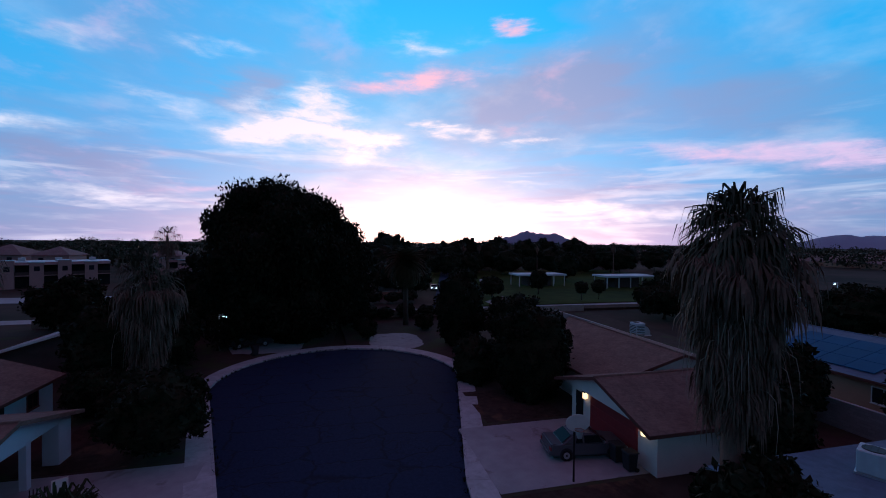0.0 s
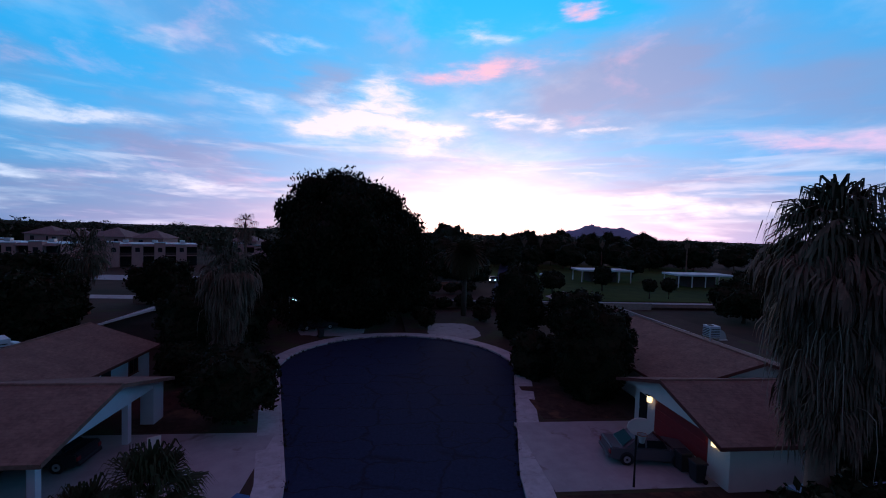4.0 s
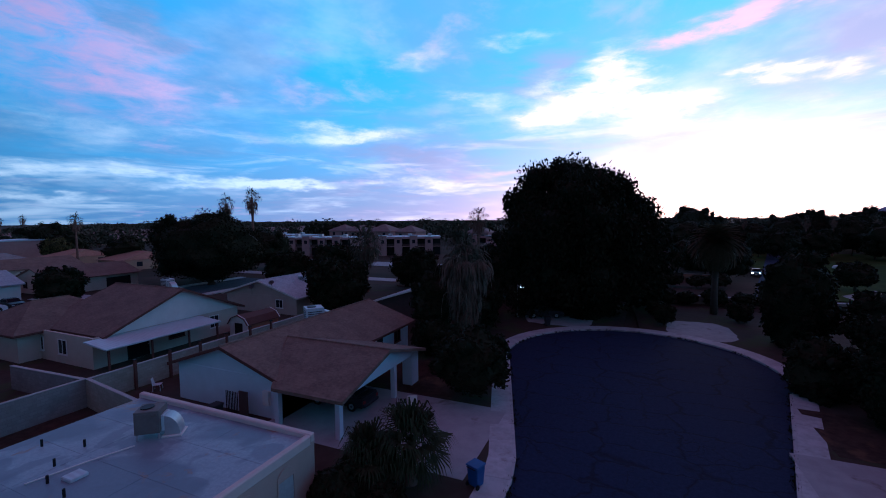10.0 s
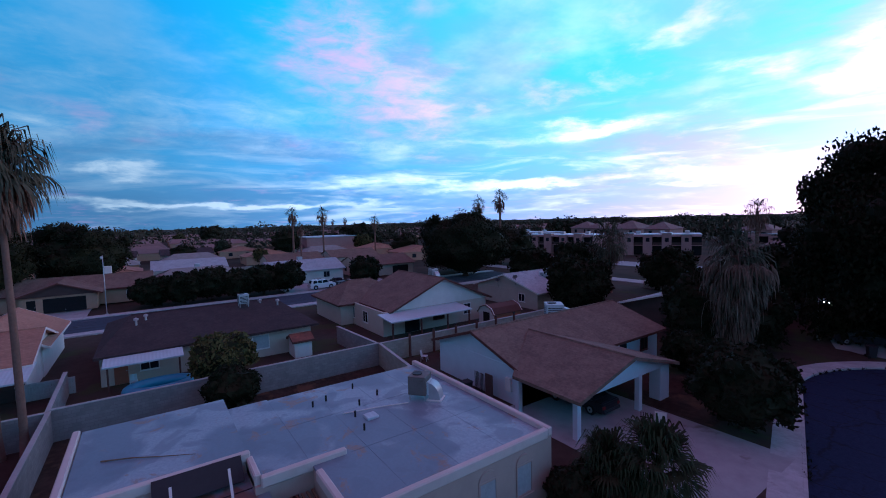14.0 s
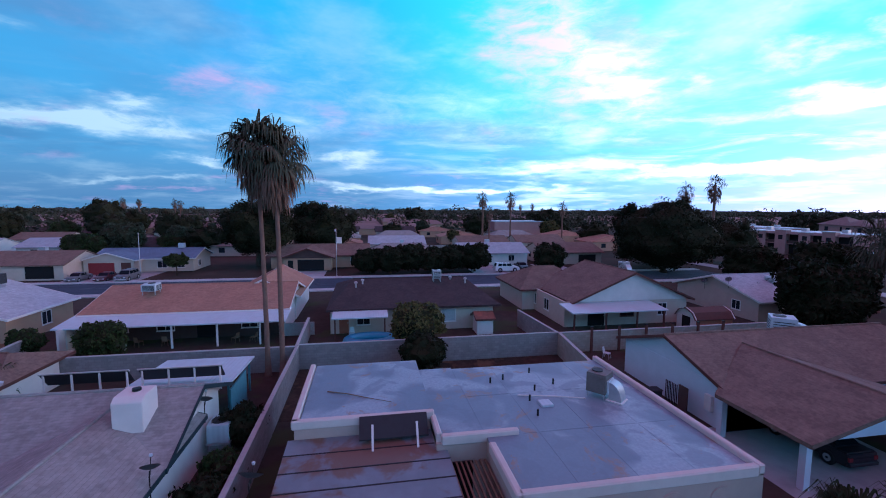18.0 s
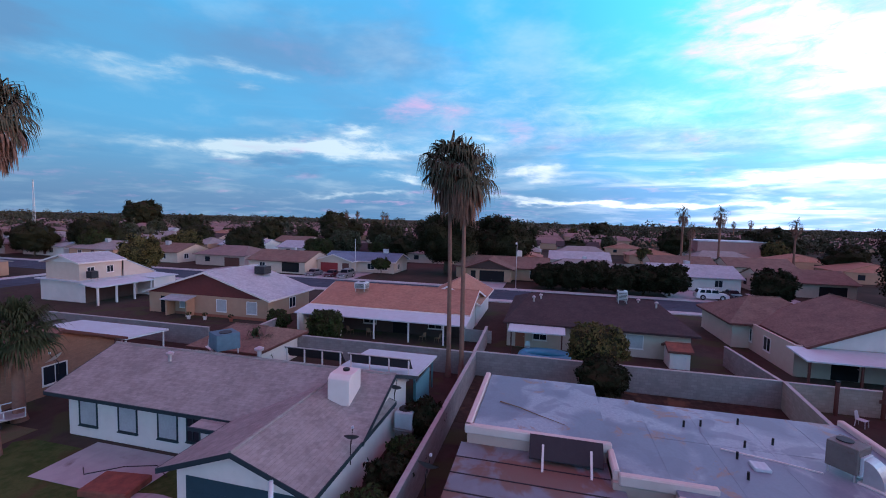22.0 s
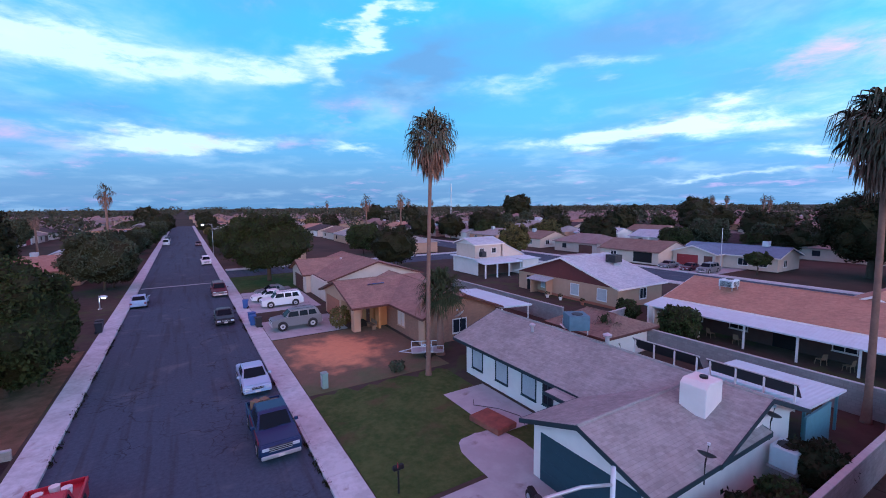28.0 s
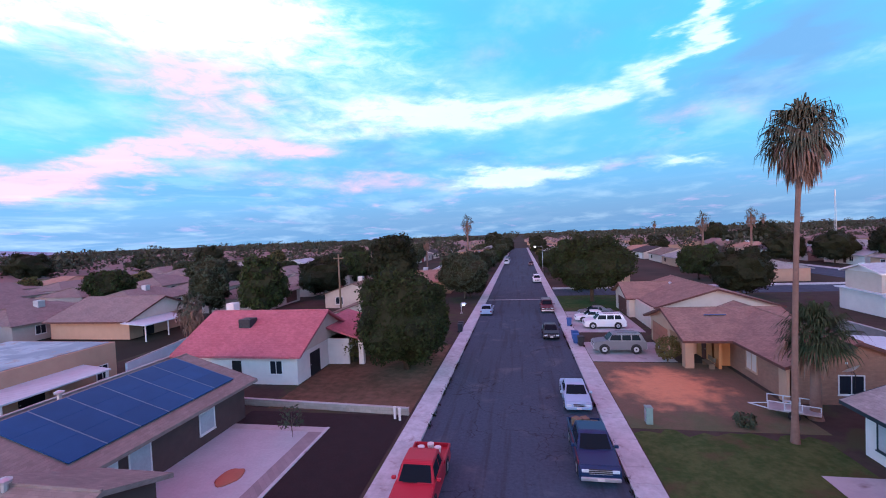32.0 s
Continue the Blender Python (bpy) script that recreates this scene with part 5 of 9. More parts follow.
h.window("s", 19.0, -47.5, 1.0, 0.8, 1.2)
cooler(-45.9, 30.2, 5.35, 0, label="grey evaporative cooler on the brown gable roof", m="galv")
shed = House("garden_shed", -38.0, 34.4, "small barn-shaped shed with a reddish brown roof and white doors", "shed")
shed.walls(-39.3, 32.4, -36.7, 36.6, 1.55, "oxide")
RING = [(-39.45, 1.5), (-38.95, 2.15), (-38.0, 2.5), (-37.05, 2.15), (-36.55, 1.5)]
for (xa, za), (xb, zb) in zip(RING, RING[1:]):
    shed.slab("roof_slope", [(xa, 36.9, za), (xa, 32.1, za), (xb, 32.1, zb), (xb, 36.9, zb)], 0.07, "trim_brown")
for y, out in ((32.35, -0.06), (36.55, 0.16)):
    part("gable_wall", prism(B(), [shed.p(xa, y, za - 0.07) for xa, za in RING], (0, 0.1, 0)), M["trim_white"], shed.ob)
    part("arch_trim", tube(B(), [shed.p(xa, y + out, za - 0.03) for xa, za in RING], 0.07, 6), M["trim_white"], shed.ob)
shed.block("door_leaf", -39.3, 32.3, YARD, -38.6, 32.36, 1.6, "trim_white")
shed.block("door_leaf", -37.4, 32.3, YARD, -36.7, 32.36, 1.6, "trim_white")
shed.block("doorway", -38.6, 32.34, YARD, -37.4, 32.38, 1.6, "dark")

# -- dark brown roofed house
h = House("dark_roofed_house", -49, 4.5, "cream house with a long dark brown shingle roof")
h.walls(-55.9, -3.6, -42.2, 12.9, 2.7, "stucco_cream")
h.gable("y", -56.5, -41.5, -3.9, 13.5, 2.7, 4.45, "shingle_dark", "stucco_cream", trim="shingle_dark", hip=2.3)
h.slab("patio_cover", [(-42.3, -3.3, 2.66), (-42.3, 1.9, 2.66), (-39.7, 1.9, 2.3), (-39.7, -3.3, 2.3)], 0.12, "white_metal", "white patio cover")
for y in (-3.0, 1.6):
    h.block("patio_post", -40.0, y - 0.06, YARD, -39.88, y + 0.06, 2.3, "trim_brown")
h.window("e", -42.2, 8.2, 1.0, 1.4, 1.2, "trim_white", "blind")
h.window("e", -42.2, 3.4, 1.1, 1.0, 1.0, "trim_brown", "glass")
h.door("e", -42.2, -2.3, 0.9, 2.05, "oxide")
h.window("e", -42.2, -0.4, 1.0, 1.2, 1.2, "trim_white", "glass")
for x, y in ((-47.5, -0.5), (-48.2, 9.5), (-46, -1.2), (-47.0, 11.0)):
    h.vent(x, y, 4.1, 0.35, 0.09, True)
cooler(-47.6, 7.8, 4.55, 90, label="galvanised cooler on legs on the dark roof", elbow=False)
shed = House("tool_shed", -40.6, 11.4, "white tool shed with a rust red lid roof", "shed")
shed.walls(-41.6, 10.6, -39.7, 12.2, 1.75, "stucco_white", 0.08)
shed.gable("y", -41.8, -39.5, 10.4, 12.4, 1.75, 2.2, "rust", "stucco_white", over=0.15)
shed.door("e", -39.7, 11.4, 1.0, 1.5, "trim_white")

fence = thing("board_fence", -42.2, -6.8, YARD, "low pale grey board fence between two back yards", "fence")
for k in range(22):
    part("board", box(B(), -0.03, -1.6 + 0.15 * k, 0.02, 0.02, -1.46 + 0.15 * k, 1.3), M["cap"], fence)
for z in (0.35, 1.15):
    part("rail", box(B(), 0.02, -1.6, z, 0.07, 1.7, z + 0.1), M["cap"], fence)

# -- orange roofed house
h = House("orange_roofed_house", -47, -16, "house with orange shingle roof and a long white porch")
h.walls(-53.4, -25.0, -43.0, -7.9, 2.8, "stucco_white")
h.gable("y", -54.0, -42.4, -25.6, -7.4, 2.8, 4.45, "shingle_orange", "stucco_white", trim="trim_white")
h.gable("x", -60.0, -48.0, -15.0, -7.2, 2.8, 4.8, "shingle_orange", "stucco_white", trim="trim_white")
h.walls(-59.4, -14.5, -48.6, -7.8, 2.75, "stucco_white")
h.slab("porch_roof", [(-43.2, -25.9, 2.78), (-43.2, -7.3, 2.78), (-39.7, -7.3, 2.32), (-39.7, -25.9, 2.32)], 0.12, "white_metal", "long pale metal porch roof")
for y in (-25.0, -20.6, -16.9, -13.2, -9.6, -7.6):
    h.block("porch_post", -40.1, y - 0.07, YARD, -39.96, y + 0.07, 2.26, "trim_white")
h.block("porch_end_wall", -43.0, -25.2, YARD, -39.2, -25.0, 2.3, "stucco_white")
for y in (-22.5, -18.6, -11.2):
    h.window("e", -42.97, y, 1.0, 1.4, 1.1)
# dark sheet over the white wall: the porch's shade put into colour
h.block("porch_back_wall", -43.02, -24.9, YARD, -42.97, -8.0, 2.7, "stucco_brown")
h.door("e", -42.97, -15.0, 1.8, 2.05, "dark", "sliding_door")
h.slab("dormer", [(-43.4, -12.9, 2.9), (-43.4, -10.9, 2.9), (-44.6, -11.9, 3.5)], 0.1, "shingle_orange")
cooler(-46.0, -21.0, 4.25, 0, label="white evaporative cooler on the orange roof", m="white_metal", elbow=False, w=1.3, h=0.7)

# -- house with a pale roof and brown gable
h = House("pale_roofed_house", -47, -39.8, "tan house with pale grey roof and dark brown gable")
h.walls(-51.4, -48.3, -42.7, -31.2, 2.7, "stucco_tan")
h.gable("x", -51.9, -42.2, -48.8, -30.7, 2.7, 5.55, "shingle_white", "gable_brown", trim="trim_white")
for y, w in ((-37.6, 1.3), (-33.4, 1.3)):
    h.window("e", -42.7, y, 0.9, w, 1.35, "trim_white", "blind")
h.slab("door_canopy", [(-42.7, -44.9, 2.55), (-42.7, -41.2, 2.55), (-41.0, -41.2, 2.2), (-41.0, -44.9, 2.2)], 0.1, "shingle_white")
h.block("porch_room_wall", -42.7, -44.6, YARD, -41.5, -44.4, 2.25, "stucco_tan")
h.block("porch_room_wall", -42.7, -41.7, YARD, -41.5, -41.5, 2.25, "stucco_tan")
h.window("e", -42.7, -43.0, 1.0, 1.2, 1.0, "trim_white", "blind")
h.door("e", -42.7, -46.0, 1.0, 2.05, "dark")
h.window("n", -31.2, -47.5, 1.0, 1.2, 1.2)
h.block("skirting", -42.68, -44.3, YARD, -42.62, -31.3, 0.45, "oxide")
cooler(-49.0, -36.6, 4.75, 0, label="dark grey cooler on the pale gable roof", m="plastic_dark", elbow=False, w=1.5, h=1.0)

# -- near white house with chimney
h = House("white_house", -19, -16, "white house with greyish brown shingle roof and green trim", shift=(-0.4, -0.4))
h.walls(-23.6, -25.0, -17.0, -7.6, 2.75, "stucco_white")
h.gable("y", -24.3, -16.2, -25.6, -7.05, 2.8, 4.35, "shingle_grey", "stucco_white", trim="trim_green")
h.gable("x", -20.5, -12.2, -13.75, -7.1, 2.8, 3.95, "shingle_grey", "stucco_white", ends="b", trim="trim_green")
h.walls(-17.2, -13.3, -12.7, -7.5, 2.75, "stucco_white", skip="w")
h.door("e", -12.7, -10.4, 4.9, 2.25, "teal", "garage_door", 4, "dark teal panelled garage door")
for y in (-23.6, -20.9, -18.3):
    h.window("e", -17.0, y, 0.85, 1.15, 1.35, "trim_green", "blind")
h.window("e", -17.0, -16.7, 0.95, 0.7, 1.2, "trim_green", "glass")
h.slab("porch_roof", [(-17.0, -15.4, 2.75), (-15.4, -15.4, 2.66), (-15.4, -13.6, 2.66), (-17.0, -13.6, 2.75)], 0.12, "shingle_grey", "small flat porch roof with green edge")
h.block("porch_edge", -15.42, -15.45, 2.5, -15.34, -13.6, 2.68, "trim_green")
h.door("e", -17.0, -15.0, 0.95, 2.05, "teal")
ch = part("chimney", bevel(prism(B(), [h.p(-19.2, -9.7, 3.4), h.p(-17.9, -9.7, 3.3), h.p(-17.9, -9.7, 4.7), h.p(-18.15, -9.7, 4.9), h.p(-19.2, -9.7, 4.9)], (0, 1.15, 0)), 0.03), M["stucco_white"], h.ob, "boxy white stucco chimney")
part("flue", tube(B(), [h.p(-18.7, -9.1, 4.88), h.p(-18.7, -9.1, 5.0)], 0.17, 12), M["iron"], ch)
h.vent(-19.2, -20.4, 4.1, 0.3, 0.09, True)
h.vent(-20.4, -15.4, 4.35, 0.45, 0.12, True)
dish(-15.5, -7.5, 2.75, 195)
dish(-20.9, -7.6, 2.75, 185)
dish(-18.9, -28.3, 2.95, -60, 0.42, "trim_white")
cooler(-23.4, -20.4, 3.75, -120, w=1.45, h=1.05, m="cooler_slate", label="dull blue evaporative cooler behind the roof ridge", louvres=False)
# back porch with leaning heater panels
for y0 in (-17.0, -12.3):
    rack = thing("solar_heater", -25.6, y0, 2.9, "dark leaning solar heater panel in a pale frame", "solar heater", "solar heaters")
    part("panel", prism(B(), [(0, 0, 0), (0, 4.2, 0), (0.55, 4.2, 0.75), (0.55, 0, 0.75)], (0.05, 0, 0)), M["plastic_dark"], rack)
    part("top_rail", prism(B(), [(0.5, -0.05, 0.72), (0.5, 4.25, 0.72), (0.6, 4.25, 0.84), (0.6, -0.05, 0.84)], (0.06, 0, 0)), M["trim_white"], rack)
    for k in range(4):
        part("strut", box(B(), 0.5, 0.1 + 1.32 * k, -0.6, 0.58, 0.18 + 1.32 * k, 0.75), M["trim_white"], rack)
h2 = House("back_porch", -27, -12, "white metal roofed porch with a turquoise end wall", "porch", shift=(-0.4, -0.4))
h2.slab("porch_roof", [(-24.4, -12.6, 2.75), (-24.4, -7.2, 2.75), (-29.6, -7.2, 2.45), (-29.6, -12.6, 2.45)], 0.12, "white_metal")
for x in (-25, -29.3):
    for y in (-12.3, -7.5):
        h2.block("post", x - 0.06, y - 0.06, YARD, x + 0.06, y + 0.06, 2.4, "teal_metal")
h2.block("end_wall", -27.5, -7.3, YARD, -24.4, -7.2, 2.3, "teal_metal")
h2 = House("back_shed", -32.5, -23, "brown shingled shed behind the white house", "shed", shift=(2.0, -0.7))
h2.walls(-35.5, -26.0, -29.5, -20.4, 2.2, "stucco_white")
h2.gable("y", -36.0, -29.0, -26.4, -20.0, 2.2, 3.3, "shingle_brown", "stucco_white", over=0.3, hip=1.6)

# -- brown brick house
h = House("brown_brick_house", -19, -39, "orange stucco and brick house with brown shingles", shift=(-0.7, -2.4))
h.walls(-24.6, -43.6, -16.9, -29.7, 2.75, "brick")
h.gable("y", -25.2, -16.3, -46.0, -29.1, 2.8, 4.5, "shingle_rose", "brick", trim="trim_brown")
h.gable("x", -23.0, -12.5, -47.9, -36.1, 2.8, 4.55, "shingle_rose", "stucco_tan", ends="b", trim="trim_brown")
h.walls(-22.0, -47.4, -15.6, -38.2, 2.75, "stucco_orange", skip="e")
h.walls(-16.0, -47.4, -13.2, -41.6, 2.75, "stucco_tan", skip="w")
h.door("e", -13.2, -44.5, 4.6, 2.2, "oxide", "garage_door", 4, "brownish red garage door")
h.block("porch_pier", -13.7, -37.9, YARD, -13.0, -37.1, 2.7, "stucco_tan")
h.block("porch_back_wall", -15.8, -41.6, YARD, -15.6, -37.0, 2.75, "stucco_orange")
h.block("porch_side_wall", -16.9, -38.2, YARD, -15.6, -38.0, 2.75, "stucco_orange")
h.door("e", -15.6, -40.0, 0.95, 2.05, "trim_brown")
h.window("e", -16.9, -34.5, 0.9, 1.5, 1.4, "stucco_tan", "stucco_cream")
h.window("n", -29.7, -20.5, 0.9, 1.4, 1.2, "trim_white")
h.block("pilaster", -17.1, -30.6, YARD, -16.7, -29.7, 2.75, "stucco_tan")
h.slab("skylight", [(-17.6, -41.0, 3.98), (-15.8, -41.0, 3.98), (-15.8, -40.2, 4.22), (-17.6, -40.2, 4.22)], 0.05, "plastic_blue", "bluish roof skylight")
h2 = House("carport_lean_to", -28.5, -36.6, "low pale lean-to roof over rusty stored things", "lean-to")
h2.slab("roof", [(-30.0, -41.7, 2.4), (-26.0, -41.7, 2.62), (-26.0, -31.9, 2.62), (-30.0, -31.9, 2.4)], 0.16, "white_metal")
for x in (-29.7, -26.3):
    for y in (-41.4, -36.8, -32.2):
        h2.block("post", x - 0.05, y - 0.05, YARD, x + 0.05, y + 0.05, 2.3, "trim_white")

# -- corner house
h = House("corner_house", -21, -58, "cream corner house with brown shingle roof and garage", shift=(-1.6, -4.6))
h.walls(-27.5, -65.0, -13.6, -50.2, 2.75, "stucco_cream")
h.gable("y", -28.0, -14.0, -66.0, -49.8, 2.8, 4.9, "shingle_rose", "stucco_cream", trim="trim_brown")
h.gable("x", -22.0, -12.4, -66.2, -56.8, 2.8, 4.5, "shingle_rose", "stucco_cream", trim="trim_brown")
h.walls(-20.0, -65.6, -12.9, -57.3, 2.75, "stucco_cream")
h.door("e", -12.9, -61.3, 4.8, 2.2, "trim_brown", "garage_door", 4)
h.door("n", -57.3, -14.6, 2.0, 2.1, "dark", "side_door")
h.vent(-19, -60, 4.1, 0.3, 0.09, True)

# -- red tiled house
h = House("red_tiled_house", 21, -36, "white stucco house with a bright red tiled roof", shift=(2.4, -3.5))
h.walls(16.8, -40.6, 28.2, -30.0, 2.75, "stucco_white")
h.gable("x", 16.2, 28.8, -41.2, -29.4, 2.8, 5.7, "tile_red", "stucco_cream", trim="tile_red")
h.slab("porch_roof", [(12.8, -43.8, 2.72), (12.8, -35.4, 2.72), (17.8, -35.4, 4.35), (17.8, -43.8, 4.35)], 0.16, "tile_red", "lower red tiled porch slope")
h.walls(14.6, -43.2, 17.0, -36.0, 2.7, "stucco_white", skip="w")
h.block("porch_pier", 13.1, -36.5, YARD, 13.6, -36.0, 2.7, "stucco_white")
h.block("porch_pier", 13.1, -43.4, YARD, 13.6, -42.9, 2.7, "stucco_white")
h.door("w", 16.8, -33.2, 1.9, 2.1, "dark", "side_opening")
h.door("n", -30.0, 22.6, 0.9, 2.05, "dark")
h.window("n", -30.0, 18.8, 1.1, 1.1, 1.1)
ch = h.block("chimney", 27.2, -37.2, 4.6, 28.1, -36.2, 6.3, "stucco_white", "pale block chimney", bev=0.04)
cooler(26, -36.8, 4.5, 0, m="plastic_dark", label="dark grey cooler on the red tiled roof", elbow=False, w=1.2, h=0.8)

# -- house with solar panels
h = House("solar_house", 21, -15, "dark brown house with shingle roof and blue solar panels", shift=(2.3, -1.5))
h.walls(17.4, -25.5, 27.4, -5.0, 2.65, "stucco_brown")
h.gable("y", 16.8, 28.2, -26.2, -4.5, 2.7, 4.45, "shingle_tan", "stucco_brown", trim="shingle_tan")
h.gable("x", 12.9, 23.0, -14.3, -8.0, 2.7, 3.8, "shingle_tan", "stucco_brown", ends="a", trim="shingle_tan")
h.walls(13.4, -13.9, 18.0, -8.5, 2.65, "stucco_brown", skip="e")
h.window("w", 17.4, -21.8, 0.9, 1.2, 1.2, "trim_white", "blind")
h.window("w", 17.4, -17.0, 0.7, 1.2, 1.5, "trim_white", "blind")
h.door("w", 17.4, -15.3, 0.95, 2.05, "trim_white")
h.block("oval_plaque", 13.3, -12.2, 1.1, 13.4, -10.8, 2.0, "stucco_cream", bev=0.04)
sl = (4.45 - 2.7) / 5.7
for r in range(3):
    for c in range(6):
        x0, y0 = 17.75 + r * 1.55, -24.9 + c * 1.86
        zz = 2.7 + (x0 - 16.8) * sl + 0.13
        pan = h.slab("solar_panel", [(x0, y0, zz), (x0 + 1.53, y0, zz + 1.53 * sl), (x0 + 1.53, y0 + 1.78, zz + 1.53 * sl), (x0, y0 + 1.78, zz)], 0.05, "solar", "glossy dark blue solar panel")
        part("frame_bar", prism(B(), [h.p(x0 - 0.02, y0 - 0.05, zz + 0.012), h.p(x0 + 1.55, y0 - 0.05, zz + 1.55 * sl + 0.012), h.p(x0 + 1.55, y0 + 0.01, zz + 1.55 * sl + 0.012), h.p(x0 - 0.02, y0 + 0.01, zz + 0.012)], (0, 0, -0.04)), M["roof_slate"], pan)
h.vent(16.9, -10.9, 3.6, 0.4, 0.11, True)
h.vent(20.5, -9.5, 3.8, 0.35, 0.1, True)
h.vent(25.5, -19.5, 3.5, 0.4, 0.12, True)

# -- garage house
h = House("red_garage_house", 22, 31, "cream house with brown shingles and a dark red garage", shift=(0.6, -1.7))
h.walls(15.9, 20.6, 24.0, 29.0, 2.75, "stucco_white")
h.gable("x", 14.8, 25.5, 19.9, 29.6, 2.8, 4.3, "shingle_brown", "stucco_white", trim="trim_brown")
h.walls(18.0, 28.6, 29.4, 42.0, 2.75, "stucco_white")
h.gable("y", 17.2, 30.2, 27.0, 42.6, 2.8, 4.6, "shingle_brown", "stucco_white", trim="trim_brown")
h.door("w", 15.9, 24.4, 4.6, 2.25, "red_paint", "garage_door", 4, "dark red panelled garage door")
h.door("w", 15.9, 28.0, 0.9, 2.05, "dark")
for y in (21.5, 27.2):
    lamp = part("wall_lamp", bevel(box(B(), *h.p(15.66, y - 0.13, 2.0), *h.p(15.9, y + 0.13, 2.42)), 0.03), M["lamp_warm"], h.ob, "lit warm wall lantern")
    part("lamp_cap", box(B(), *h.p(15.62, y - 0.16, 2.42), *h.p(15.92, y + 0.16, 2.47)), M["iron"], lamp)
cooler(27.3, 34.1, 4.2, 0, m="white_metal", label="white cooler on the brown roof across the street")

# -- flat roofed house across the street
h = House("grey_flat_house", 21, 9, "pale house with flat grey shingled roof and parapet")
h.block("wall", 16.0, 2.2, YARD, 27.5, 14.2, 2.9, "stucco_white")
h.block("roof", 15.3, 1.6, 2.9, 28.0, 14.7, 3.12, "roof_slate", "bluish grey low-pitched roof")
h.block("parapet", 26.2, 14.3, 3.0, 28.0, 14.75, 3.4, "stucco_white", bev=0.04)
ac_unit(21.6, 12.6, 3.12, 25, "pale air conditioner standing on the flat roof")
h.door("w", 16.0, 6.0, 4.6, 2.2, "trim_white", "garage_door", 4)

# ---- garden walls ----
block_wall("wall_back", -33.2, -5.3, -33.2, 16.0, 2.05)
block_wall("wall_side_south", -33.1, -5.3, -9.6, -5.3, 2.0)
block_wall("wall_side_north", -33.1, 16.0, -24.2, 14.8, 2.05, "block_tan", "tan block garden wall with a flat cap")
block_wall("wall_back_south", -33.0, -26.5, -33.0, -5.3, 2.0)
block_wall("wall_back_north", -33.5, 16.2, -33.5, 38.6, 1.9, "block_tan", "tan block garden wall with dark posts")
for k, y in enumerate((19.0, 21.6, 24.2, 26.8, 29.4, 32.0)):
    t = thing("fence_post", -33.05, y, YARD, "dark brown fence post standing against a tan wall", "post", "fence posts")
    part("post", bevel(box(B(), -0.09, -0.09, 0, 0.09, 0.09, 2.25), 0.01), M["trim_brown"], t)
    part("post_cap", bevel(box(B(), -0.11, -0.11, 2.25, 0.11, 0.11, 2.31), 0.01), M["iron"], t)
block_wall("wall_between_one", -42.0, -5.6, -33.1, -5.4, 1.9)
block_wall("wall_between_two", -42.0, 15.6, -33.4, 16.1, 1.9)
block_wall("wall_between_three", -38.5, -27.0, -33.1, -26.5, 1.9)
block_wall("wall_alley", -33.0, -52.0, -33.0, -30.5, 1.9)
block_wall("wall_yard_low", 8.0, -28.3, 21.6, -29.2, 0.62, "block_tan", "low pale block wall between two front yards")
block_wall("wall_far_east", 33.2, -45.0, 33.2, -8.0, 2.05, "block", "grey block wall behind the yards")
block_wall("wall_far_east_north", 33.2, -8.0, 33.2, 60.0, 2.0, "block", "grey block wall behind the yards")
block_wall("wall_canal", -40, 69.4, 44, 69.4, 1.2, "block_tan", "long low tan wall along the canal bank")
block_wall("wall_park_street", -16, 95.0, 15, 95.0, 1.3, "brick", "low reddish brown wall beyond the canal track")
block_wall("wall_north", -31, 37.4, -20.6, 37.0, 1.9, "block", "grey block wall beside the carport house")


# ---- plants ----
def quads(name, centre, u, v, material):
    """One mesh of many leaves: arrays of middle, half length and half width."""
    n = len(centre)
    co = np.stack([centre - u, centre + v * 0.9, centre + u, centre - v * 0.9], 1).reshape(-1, 3)
    me = bpy.data.meshes.new(name)
    me.from_pydata(co.tolist(), [], np.arange(4 * n).reshape(-1, 4).tolist())
    me.materials.append(material)
    return me


def unit(rs, n):
    d = rs.normal(size=(n, 3))
    return d / np.linalg.norm(d, axis=1, keepdims=True)


